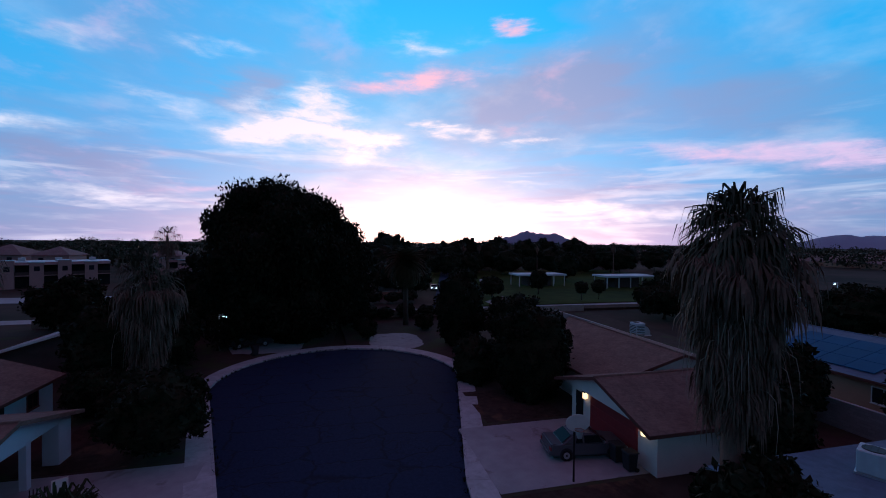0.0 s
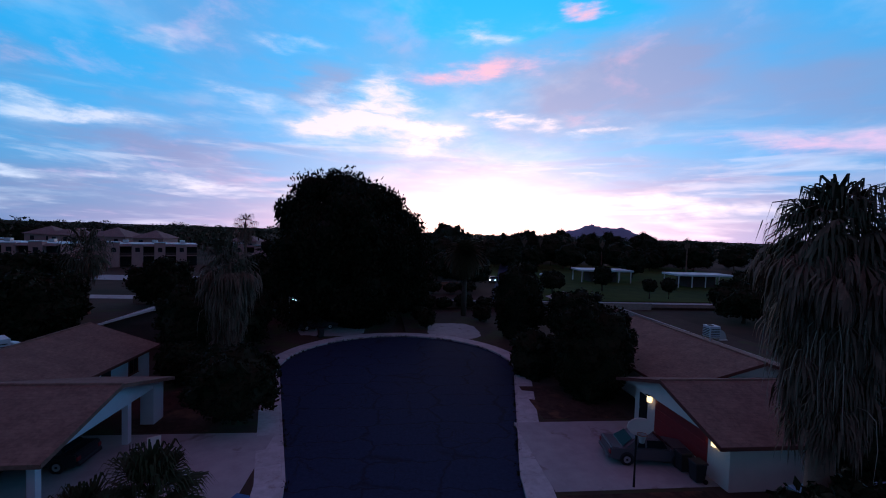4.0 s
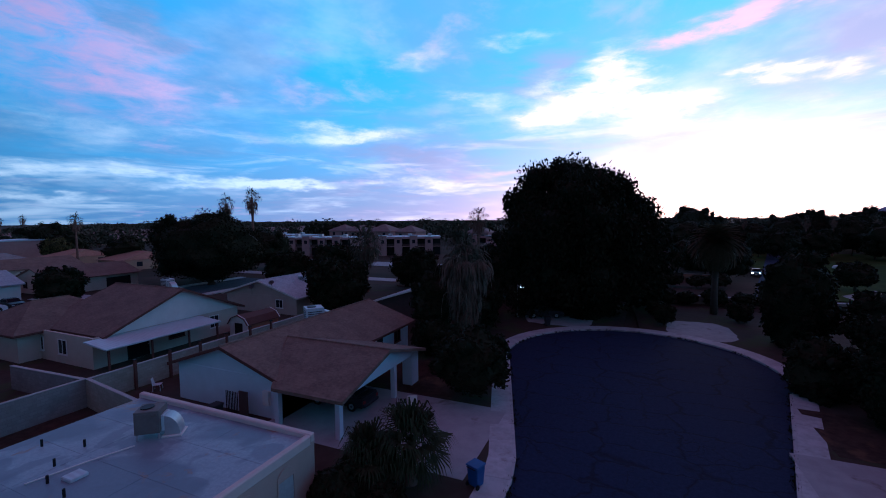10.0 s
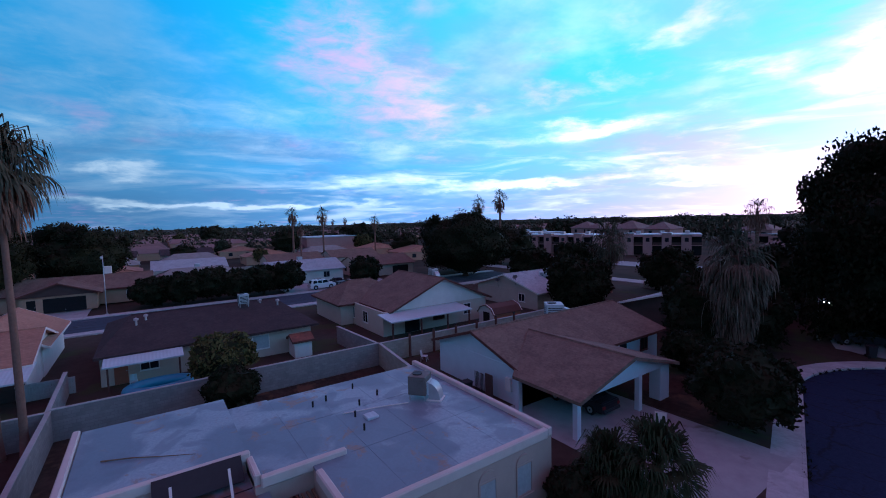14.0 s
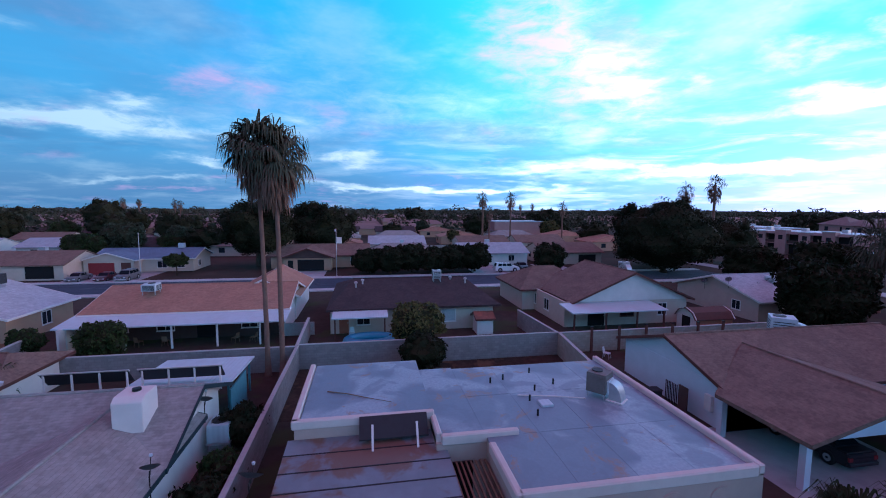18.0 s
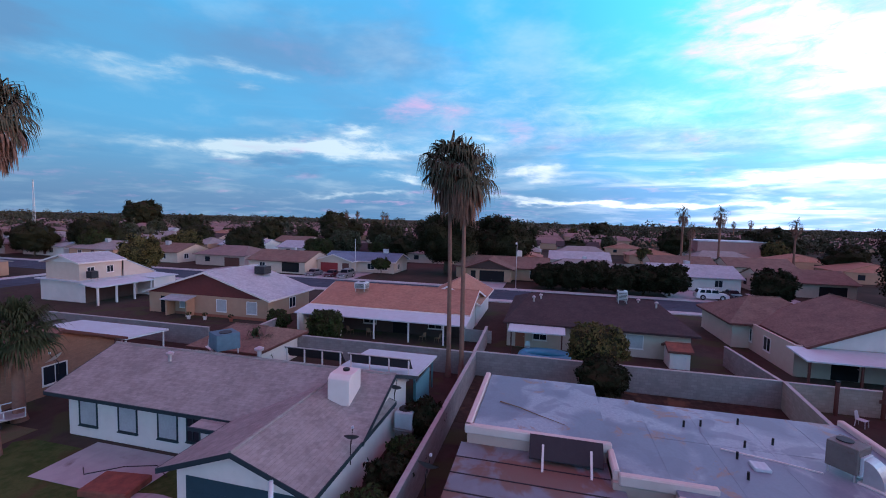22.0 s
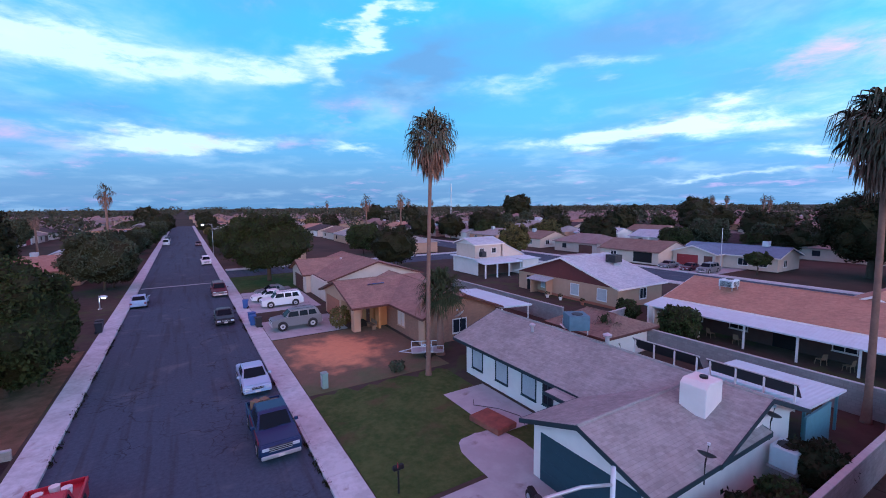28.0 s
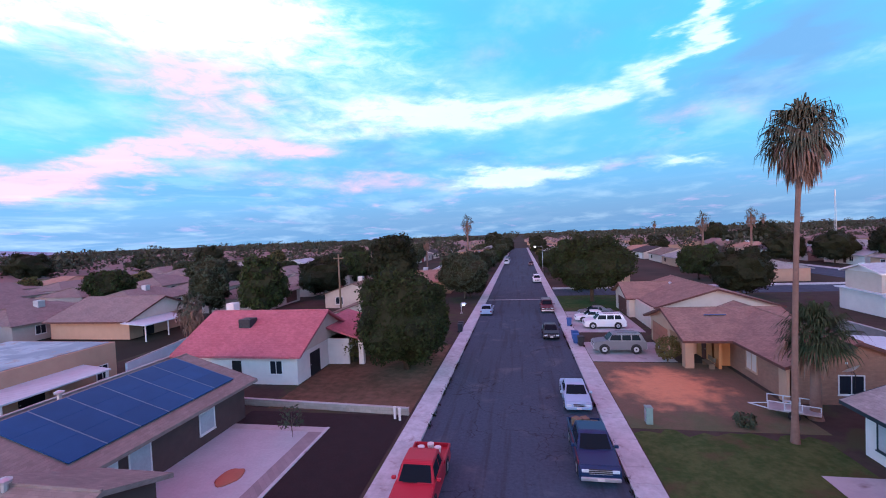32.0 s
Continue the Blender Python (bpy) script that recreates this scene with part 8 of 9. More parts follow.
part("pool_floor", prism(B(), [(1.9 * math.cos(a), 1.1 * math.sin(a), 0.05) for a in np.linspace(0, 6.2832, 25)[:-1]], (0, 0, 0.06)), M["teal_metal"], t)
part("print", prism(B(), [(0.7 + 0.6 * math.cos(a), -1.12, 0.52 + 0.2 * math.sin(a)) for a in np.linspace(0, 6.2832, 13)[:-1]], (0, -0.53, 0)), M["stucco_orange"], t)


def garden_chair(x, y, turn, m="white_metal", label="white plastic garden chair in a back yard"):
    t = thing("garden_chair", x, y, YARD, label, "chair", "garden chairs", turn)
    for a in (-0.22, 0.22):
        for b in (-0.22, 0.22):
            part("leg", tube(B(), [(a * 1.15, b * 1.15, 0), (a, b, 0.42)], 0.022, 6), M[m], t)
    part("seat", bevel(box(B(), -0.26, -0.26, 0.42, 0.26, 0.26, 0.46), 0.015), M[m], t)
    part("backrest", bevel(prism(B(), [(-0.26, -0.25, 0.46), (-0.26, 0.25, 0.46), (-0.36, 0.2, 0.92), (-0.36, -0.2, 0.92)], (0.03, 0, 0)), 0.008), M[m], t)
    return t


garden_chair(-31.9, 22.0, -30)
garden_chair(-31.6, 19.6, 40)
garden_chair(-40.8, -1.5, 0)
for y in (-20.0, -17.8, -12.0, -10.4):
    garden_chair(-41.0, y, 10 * y, "wood", "brown garden chair under a porch")
t = thing("storage_box", -31.6, 23.6, YARD, "stacked cream storage boxes beside a wall", "box")
part("lower_box", bevel(box(B(), -0.5, -0.4, 0, 0.5, 0.4, 0.6), 0.03), M["stucco_cream"], t)
part("upper_box", bevel(box(B(), -0.4, -0.35, 0.6, 0.4, 0.35, 1.1), 0.03), M["stucco_cream"], t)
t = thing("yard_sign", -12.7, 22.8, YARD, "white board and black iron gate piece by the carport", "sign", turn=30)
part("board", bevel(box(B(), 0.2, -0.03, 0.3, 0.8, 0.03, 1.35), 0.01), M["stucco_white"], t)
for k in range(5):
    part("iron_bar", tube(B(), [(-0.5 + 0.12 * k, 0, 0), (-0.5 + 0.12 * k, 0, 1.2)], 0.02, 6), M["iron"], t)
part("iron_rail", box(B(), -0.55, -0.02, 0.9, 0.05, 0.02, 0.95), M["iron"], t)
t = thing("porch_bench", -15.7, -40.0, YARD, "dark wooden bench under the porch", "bench")
part("seat", bevel(box(B(), -0.25, -0.75, 0.4, 0.25, 0.75, 0.46), 0.01), M["wood"], t)
part("backrest", bevel(box(B(), -0.3, -0.75, 0.5, -0.25, 0.75, 0.9), 0.01), M["wood"], t)
for y in (-0.65, 0.65):
    part("leg", box(B(), -0.22, y - 0.04, 0, 0.22, y + 0.04, 0.4), M["wood"], t)
t = thing("flat_boulder", 15.6, -19.8, YARD + 0.02, "flat reddish boulder on the pale pad", "boulder")
bm = B()
bmesh.ops.create_icosphere(bm, subdivisions=3, radius=1)
for v in bm.verts:
    v.co = Vector((v.co.x * 0.62, v.co.y * 0.85, max(-0.02, v.co.z * 0.2))) * (1 + 0.2 * noise.noise(v.co * 1.7))
part("stone", bm, M["oxide"], t, smooth=True)
for k in range(3):
    t = thing("cargo", -3.45 + (k - 1) * 0.5, -25.8 - 0.3 * (k % 2), 0.92, "tan cardboard boxes in a truck bed", "box", "truck cargo", 20 * k)
    part("carton", bevel(box(B(), -0.2, -0.25, 0, 0.2, 0.25, 0.3 + 0.1 * k), 0.01), M["wood"], t)
    t = thing("cargo", 5.15 + (k - 1) * 0.45, -21.9 - 0.35 * (k % 2), 0.92, "white buckets and rags in a truck bed", "bucket", "truck cargo", 20 * k)
    part("bucket", tube(B(), [(0, 0, 0), (0, 0, 0.35)], [0.15, 0.19], 10), M["stucco_white"], t)
t = thing("rubbish_bags", 11.6, -17.4, YARD + 0.01, "pale blue tied plastic rubbish bags on dark gravel", "rubbish bag")
for k, (dx, dy, q) in enumerate(((0, 0, 0.3), (0.42, 0.2, 0.24), (-0.3, -0.45, 0.2))):
    bm = B()
    bmesh.ops.create_icosphere(bm, subdivisions=3, radius=1)
    for v in bm.verts:
        f = 1 + 0.35 * noise.noise(v.co * 2.3 + Vector((k * 7, 0, 0)))
        top = max(0.0, v.co.z - 0.6) * 1.2
        v.co = Vector((dx + v.co.x * q * f * (1 - top), dy + v.co.y * q * f * (1 - top), q * 0.75 + max(v.co.z, -0.8) * q * 0.9 * f))
    part("bag", bm, M["bag"], t, smooth=True)
t = thing("timber_edge", 12.0, 14.8, YARD + 0.01, "weathered timber edging along a bare bed", "edging")
for k in range(4):
    part("timber", bevel(box(B(), -4 + 2 * k, -0.08, 0, -2.02 + 2 * k, 0.08, 0.16), 0.02), M["wood"], t)


# ---- wider neighbourhood ----
def far_house(name_seed, w, d, roof, wall, ridge_x=True, hip=0.0, zr=4.6, simple=False, garage="trim_brown", gy=-1):
    """A plain suburban house far off, built once round its middle and copied along the streets."""
    h = House("suburban_house", 0, 0, "suburban single-storey house with a low pitched roof", "house", "far houses")
    h.o = Vector((0, 0, 0))
    h.block("wall", -w / 2, -d / 2, 0, w / 2, d / 2, 2.7, wall)
    r = (w + 1.0) / 2, (d + 1.0) / 2
    x0, x1, y0, y1 = -r[0], r[0], -r[1], r[1]
    m = M[roof]
    if ridge_x:
        a, b = (x0 + hip, 0, zr), (x1 - hip, 0, zr)
        sl = [[(x0, y0, 2.65), (x1, y0, 2.65), b, a], [(x1, y1, 2.65), (x0, y1, 2.65), a, b]]
        en = [[(x0 + 0.3, y0 + 0.5, 2.65), (x0 + 0.3, y1 - 0.5, 2.65), (x0 + 0.3 + hip, 0, zr - 0.1)], [(x1 - 0.3, y0 + 0.5, 2.65), (x1 - 0.3, y1 - 0.5, 2.65), (x1 - 0.3 - hip, 0, zr - 0.1)]]
    else:
        a, b = (0, y0 + hip, zr), (0, y1 - hip, zr)
        sl = [[(x0, y1, 2.65), (x0, y0, 2.65), a, b], [(x1, y0, 2.65), (x1, y1, 2.65), b, a]]
        en = [[(x0 + 0.5, y0 + 0.3, 2.65), (x1 - 0.5, y0 + 0.3, 2.65), (0, y0 + 0.3 + hip, zr - 0.1)], [(x0 + 0.5, y1 - 0.3, 2.65), (x1 - 0.5, y1 - 0.3, 2.65), (0, y1 - 0.3 - hip, zr - 0.1)]]
    for s in sl:
        part("roof_slope", prism(B(), s, (0, 0, -0.16)), m, h.ob)
    for e, v in zip(en, ((0.1, 0, 0), (-0.1, 0, 0)) if ridge_x else ((0, 0.1, 0), (0, -0.1, 0))):
        part("hip_slope" if hip else "gable_wall", prism(B(), e, v), m if hip else M[wall], h.ob)
    if simple:
        for side, at, al in (("e", w / 2, -d / 4), ("w", -w / 2, d / 4), ("n", d / 2, w / 4)):
            q = (at - 0.02, al - 0.7, 0.9, at + 0.03, al + 0.7, 2.1) if side in "ew" else (al - 0.7, at - 0.02, 0.9, al + 0.7, at + 0.03, 2.1)
            part("window", box(B(), *q), M["glass"], h.ob)
        part("garage_door", box(B(), -w / 2 - 0.04, -d / 4 - 2.1, 0.02, -w / 2 + 0.02, -d / 4 + 2.1, 2.1), M[garage], h.ob)
        return h.ob
    for side, at, al in (("e", w / 2, -d / 4), ("e", w / 2, d / 5), ("w", -w / 2, -gy * d / 4), ("n", d / 2, -w / 5), ("n", d / 2, w / 4), ("s", -d / 2, w / 5)):
        win = h.window(side, at, al, 0.9, 1.3, 1.2, "trim_white", "glass")
    h.o = Vector((0, 0, -YARD))
    h.door("e", w / 2, 0.6, 1.0, 2.0, "trim_brown")
    h.door("w", -w / 2, gy * d / 4, 4.2, 2.1, garage, "garage_door")
    part("roof_cooler", bevel(box(B(), 0.8, -0.5, zr - 0.5, 1.8, 0.5, zr + 0.55), 0.03), M["galv"], h.ob)
    return h.ob


STYLES = [
    (11, 14, "shingle_brown", "stucco_cream", False, 0.0),
    (12, 15, "shingle_grey", "stucco_tan", False, 3.5),
    (11, 15, "shingle_white", "stucco_white", False, 0.0),
    (12, 14, "shingle_mauve", "stucco_pink", False, 4.0),
    (12, 16, "shingle_dark", "stucco_cream", False, 0.0),
    (11, 15, "shingle_orange", "stucco_tan", True, 3.0),
    (13, 13, "shingle_brown", "stucco_brown", True, 0.0),
]
DOORS = ["dark", "stucco_tan", "red_paint", "trim_brown", "trim_white", "stucco_brown", "roof_slate"]
KINDS = [far_house(0, *st, garage=c, gy=1 if c == "red_paint" else -1) for st, c in zip(STYLES, DOORS)]
PLAIN = [far_house(0, *st, simple=True, garage=c) for st, c in zip(STYLES[:6], DOORS)]
for k, ob in enumerate(KINDS):
    ob.matrix_basis = pose(-93 + (k % 2), -97 - 19 * k, 0)
for k, ob in enumerate(PLAIN):
    ob.matrix_basis = pose(-330, -66 - 19 * k, 0)
rnd = random.Random(4)
SPOTS = [(29.5, -79, 0), (-97, 8, 1), (-96, 28, 2), (-95, 46, 0), (-87, -57.5, 0), (-93, -77, 3)]
for y in range(-106, -330, -19):
    SPOTS += [(-18, y, None), (18, y, None), (-52, y, None), (52, y + 5, None)]
for x in (-122, -150, -185):
    SPOTS += [(x, y, None) for y in range(-200, 80, 21)]
SPOTS += [(19.5, -59, None), (20.5, -97, None)]
EAST = []
for x in (52, 74, 96, 118, 140):
    EAST += [(x, y + (x % 3) * 4, 3 if rnd.random() < 0.8 else None) for y in range(-175, -14, 19) if x > 60 or y < -70]
for x, y, k in SPOTS + EAST:
    jx, jy = rnd.uniform(-1.5, 1.5), rnd.uniform(-2, 2)
    k = k if k is not None else rnd.randrange(6)
    ob = (KINDS if math.hypot(x, y) < 105 else PLAIN)[k]
    near = math.hypot(x, y) < 122
    copy_thing(ob, pose(x + (0 if near else jx), y + (0 if near else jy), 0.0, 0, 0, 180 if near and x < -60 else rnd.choice((0, 180)) + rnd.uniform(-2, 2)))

# two houses of the street behind, that show between the palms
h = House("grey_roofed_house", -93, -42, "cream house with a bluish grey roof and a red garage door")
h.walls(-98, -50, -89, -33, 2.7, "stucco_cream")
h.gable("y", -98.6, -88.4, -50.6, -32.4, 2.7, 4.3, "roof_slate", "stucco_cream", trim="trim_white")
h.walls(-89, -50.2, -86.2, -42.0, 2.7, "stucco_cream", skip="w")
h.gable("x", -93.4, -85.6, -50.9, -41.4, 2.72, 4.2, "roof_slate", "stucco_cream", trim="trim_white", ends="b")
h.door("e", -86.2, -47.3, 4.2, 2.1, "red_paint", "garage_door", 4)
h.door("e", -86.2, -43.3, 1.6, 2.1, "trim_brown")
h.window("e", -89, -38.5, 0.9, 1.6, 1.2)
h.window("e", -89, -35.2, 0.9, 1.2, 1.2)
h.window("n", -33, -92.0, 0.9, 1.2, 1.1)
ac_unit(-93.4, -36.6, 4.25, 0, "pale grey cooler on the ridge of a grey roof")
h = House("brown_gabled_house", -92, -11, "brown house with a broad gable over a dark garage")
h.walls(-99, -19, -90, 0, 2.7, "stucco_tan")
h.gable("y", -99.6, -89.4, -19.6, 0.6, 2.7, 4.7, "shingle_brown", "stucco_tan", trim="trim_brown")
h.walls(-90, -15.8, -86.0, -7.0, 2.7, "stucco_tan", skip="w")
h.gable("x", -94.6, -85.2, -16.6, -6.2, 2.72, 4.6, "shingle_brown", "stucco_brown", trim="trim_brown", ends="b")
h.door("e", -86.0, -10.8, 5.0, 2.15, "dark", "garage_door", 4)
h.door("e", -86.0, -14.6, 1.0, 2.05, "dark")
h.block("chimney", -95.6, -6.4, 3.6, -94.6, -5.4, 6.0, "stucco_white")
h.window("e", -90, -2.6, 0.9, 1.4, 1.2)
t = thing("flagpole", -85.6, -40.7, 0, "thin pale flagpole before a grey roofed house", "flagpole")
part("pole", tube(B(), [(0, 0, 0), (0, 0, 7.6)], [0.07, 0.05], 8), M["white_metal"], t)
part("finial", tube(B(), [(0, 0, 7.6), (0, 0, 7.66), (0, 0, 7.74), (0, 0, 7.8)], [0.03, 0.09, 0.09, 0.02], 8), M["white_metal"], t)
tree(-84.4, -34.2, 2.2, 4.0, 1.4, "leaf", "small leafy tree before a grey roofed house", 1800, 0.2, 171, 0.12)
# two-storey white house and flat roofed neighbours beyond the pale roof
h = House("two_storey_house", -50, -63, "white two-storey house with stepped pale roofs")
h.block("lower_wall", -55, -68, YARD, -43.6, -60, 2.9, "stucco_white")
h.slab("lower_roof", [(-55.4, -68.5, 3.15), (-43.2, -68.5, 3.15), (-43.2, -59.5, 2.95), (-55.4, -59.5, 2.95)], 0.15, "white_metal")
h.block("upper_wall", -50, -67.5, 2.9, -44, -61.5, 5.5, "stucco_cream")
h.gable("x", -50.4, -43.5, -68, -61, 5.5, 6.5, "shingle_white", "stucco_white", trim="trim_white")
h.slab("lean_to_roof", [(-50.0, -68, 5.6), (-50.0, -61, 5.6), (-55.2, -61, 3.2), (-55.2, -68, 3.2)], 0.15, "shingle_white")
for y in (-61.3, -67.8):
    part("side_wall", prism(B(), [h.p(-50.0, y, 2.95), h.p(-50.0, y, 5.45), h.p(-55.0, y, 3.12), h.p(-55.0, y, 2.95)], (0, 0.15, 0)), M["stucco_cream"], h.ob)
for x in (-45.5, -48.2):
    h.window("n", -61.5, x, 3.8, 0.9, 0.9, "trim_white", "glass")
h.slab("porch_roof", [(-51.0, -59.6, 2.9), (-42.6, -59.6, 2.9), (-42.6, -56.6, 2.6), (-51.0, -56.6, 2.6)], 0.14, "white_metal")
# added dark sheet that paints the shade under this porch roof
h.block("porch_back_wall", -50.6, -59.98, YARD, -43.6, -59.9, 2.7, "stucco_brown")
for x in (-50.6, -48.0, -45.4, -42.9):
    h.block("porch_post", x - 0.1, -57.0, YARD, x + 0.1, -56.8, 2.55, "trim_white")
h.block("side_room_wall", -55.0, -60.0, YARD, -51.2, -57.0, 2.8, "stucco_white")
h.slab("side_room_roof", [(-55.3, -60.2, 2.95), (-51.0, -60.2, 2.95), (-51.0, -56.7, 2.85), (-55.3, -56.7, 2.85)], 0.12, "white_metal")
cooler(-44.6, -60.0, 3.4, 0, label="dark box cooler on a low white roof", m="plastic_dark", elbow=False)
h = House("tan_gabled_house", 58, -55, "tan house with a cream gable and a pale patio cover")
h.walls(52.5, -60.6, 65.5, -49.0, 2.7, "stucco_tan")
h.gable("x", 52.0, 66.0, -61.3, -48.3, 2.7, 5.3, "shingle_mauve", "stucco_cream", trim="trim_brown")
h.slab("patio_cover", [(52.4, -55.6, 2.65), (52.4, -47.6, 2.65), (48.6, -47.6, 2.35), (48.6, -55.6, 2.35)], 0.12, "white_metal")
for y in (-55.3, -51.6, -47.9):
    h.block("patio_post", 48.8, y - 0.06, YARD, 48.92, y + 0.06, 2.3, "trim_white")
h.door("w", 52.5, -52.0, 1.8, 2.05, "dark", "sliding_door")
h.window("w", 52.5, -57.6, 1.0, 1.4, 1.2)
block_wall("wall_red_yard", 36.6, -33.6, 39.2, -46.0, 1.8, "stucco_blue", "pale painted garden wall behind the red roof")
h = House("flat_tan_house", 41, -27, "tan flat-roofed house with a white patio cover")
h.block("wall", 37, -33, YARD, 49, -20, 4.0, "stucco_tan")
h.block("roof", 37.3, -32.7, 4.0, 48.7, -20.3, 4.06, "membrane")
h.slab("patio_cover", [(37, -30, 2.8), (37, -22, 2.8), (34.2, -22, 2.5), (34.2, -30, 2.5)], 0.12, "white_metal")
h.window("w", 37, -31.6, 1.0, 1.0, 1.2)
h.door("w", 37, -26, 1.8, 2.1, "dark", "sliding_door")
for y in (-29.7, -22.3):
    h.block("patio_post", 34.3, y - 0.06, YARD, 34.42, y + 0.06, 2.45, "trim_white")
h = House("pink_neighbour_house", -46, 47, "pinkish house with a pale gabled roof")
h.walls(-51.8, 42.4, -39.3, 51.4, 2.5, "stucco_pink")
h.gable("y", -52.4, -38.7, 42, 51.9, 2.5, 4.5, "shingle_white", "stucco_pink", trim="trim_white")
h.window("s", 42.4, -42.2, 1.0, 1.1, 1.0)
h.vent(-43.0, 46.0, 3.6)
cooler(-43.2, 48.6, 3.5, 0, label="pale cooler on a gabled roof", m="white_metal", elbow=False, w=1.5, h=1.0)
dish(-43.2, 42.2, 3.6, -60, 0.35)
dish(-46.6, 42.0, 2.9, -60, 0.35)
h = House("shingled_cottage", -23, 49, "pale roofed house behind trees, its gable darkened for their shadow")
# walls and gable take a dark colour in place of the trees' shadow
h.walls(-28.0, 44.0, -18.0, 54, 2.6, "stucco_brown")
h.gable("y", -28.6, -17.6, 43.4, 54.6, 2.6, 4.3, "shingle_white", "stucco_brown", trim="trim_white")
h.window("s", 44.0, -21.0, 1.0, 1.2, 1.1)
cooler(-22.3, 46.2, 4.0, 0, label="dark grey cooler on a pale roof", m="plastic_dark", elbow=False, w=1.2, h=0.9)
h = House("solar_yard_house", 49, 21, "house with a block of blue solar panels on its roof", shift=(-3.5, 6.0))
h.walls(42, 13, 56, 29, 2.7, "stucco_tan")
h.gable("y", 41.4, 56.6, 12.4, 29.6, 2.7, 4.6, "roof_slate", "stucco_tan", trim="trim_brown")
h.window("w", 42, 16.0, 1.0, 1.4, 1.1)
h.window("w", 42, 25.5, 1.0, 1.4, 1.1)
for r in range(3):
    for k in range(4):
        x0, y0 = 42.3 + 1.75 * r, 16.8 + 2.05 * k
        h.slab("solar_panel", [(x0, y0, 2.83 + (x0 - 41.4) * 0.25), (x0 + 1.7, y0, 2.83 + (x0 - 39.7) * 0.25), (x0 + 1.7, y0 + 2.0, 2.83 + (x0 - 39.7) * 0.25), (x0, y0 + 2.0, 2.83 + (x0 - 41.4) * 0.25)], 0.05, "solar", "glossy dark blue solar panel")


def apartment(x, y, w, d, turn, bays):
    """A two-storey block: balcony bays between piers, their deep shade painted by dark sheets, white roof edges and low
    towers.
    """
    t = thing("apartment_block", x, y, 0, "two-storey pinkish apartment block with white-edged flat roofs", "apartment block", "apartment blocks", turn)
    part("wall", box(B(), -w / 2, -d / 2 + 1.6, 0, w / 2, d / 2, 6.2), M["stucco_mauve"], t)
    part("roof", box(B(), -w / 2 - 0.2, -d / 2 + 1.4, 6.2, w / 2 + 0.2, d / 2 + 0.2, 6.42), M["white_metal"], t)
    step = w / bays
    for k in range(bays):
        x0 = -w / 2 + step * k
        tall = k % 2 == 0
        part("tower", box(B(), x0, -d / 2 - (0.5 if tall else 0), 0, x0 + step * 0.5, -d / 2 + 1.58, 6.8 if tall else 6.3), M["stucco_mauve"], t)
        part("tower_cap", box(B(), x0 - 0.15, -d / 2 - (0.65 if tall else 0.15), 6.8 if tall else 6.3, x0 + step * 0.5 + 0.15, -d / 2 + 1.9, 7.0 if tall else 6.5), M["white_metal"], t)
        part("window", box(B(), x0 + step * 0.16, -d / 2 - (0.54 if tall else 0.04), 4.2, x0 + step * 0.36, -d / 2 - (0.46 if tall else -0.02), 5.4), M["glass"], t)
        bal = part("balcony", box(B(), x0 + step * 0.5, -d / 2 + 0.1, 3.0, x0 + step, -d / 2 + 1.58, 3.2), M["stucco_mauve"], t)
        # near-black sheet across the bay, in place of the recess's shade
        part("screen", box(B(), x0 + step * 0.5, -d / 2 + 1.2, 0.1, x0 + step, -d / 2 + 1.3, 5.8), M["dark"], bal)
        part("railing", box(B(), x0 + step * 0.5, -d / 2 + 0.12, 3.2, x0 + step, -d / 2 + 0.2, 4.0), M["stucco_brown"], bal)
        part("awning", prism(B(), [(x0 + step * 0.48, -d / 2 - 0.5, 5.7), (x0 + step * 1.0, -d / 2 - 0.5, 5.7), (x0 + step * 1.0, -d / 2 + 1.5, 6.25), (x0 + step * 0.48, -d / 2 + 1.5, 6.25)], (0, 0, 0.12)), M["shingle_mauve"], t)
    for k in range(3):
        part("roof_unit", bevel(box(B(), -w / 3 + w / 3 * k - 0.7, 0.4, 6.42, -w / 3 + w / 3 * k + 0.7, 1.8, 7.3), 0.05), M["galv"], t)
    return t


apartment(-102.0, 122.9, 29, 13, 9, 5)
apartment(-71.6, 134.6, 21, 13, 27, 4)
apartment(-137, 141, 34, 13, -8, 6)
apartment(-40.5, 148.0, 24, 13, 10, 4)
t = thing("pump_house", -80.4, 106.2, 0, "low pinkish flat-roofed outbuilding", "outbuilding")
part("wall", box(B(), -5, -3.5, 0, 5, 3.5, 3.0), M["stucco_pink"], t)
part("roof", box(B(), -5.2, -3.7, 3.0, 5.2, 3.7, 3.25), M["white_metal"], t)
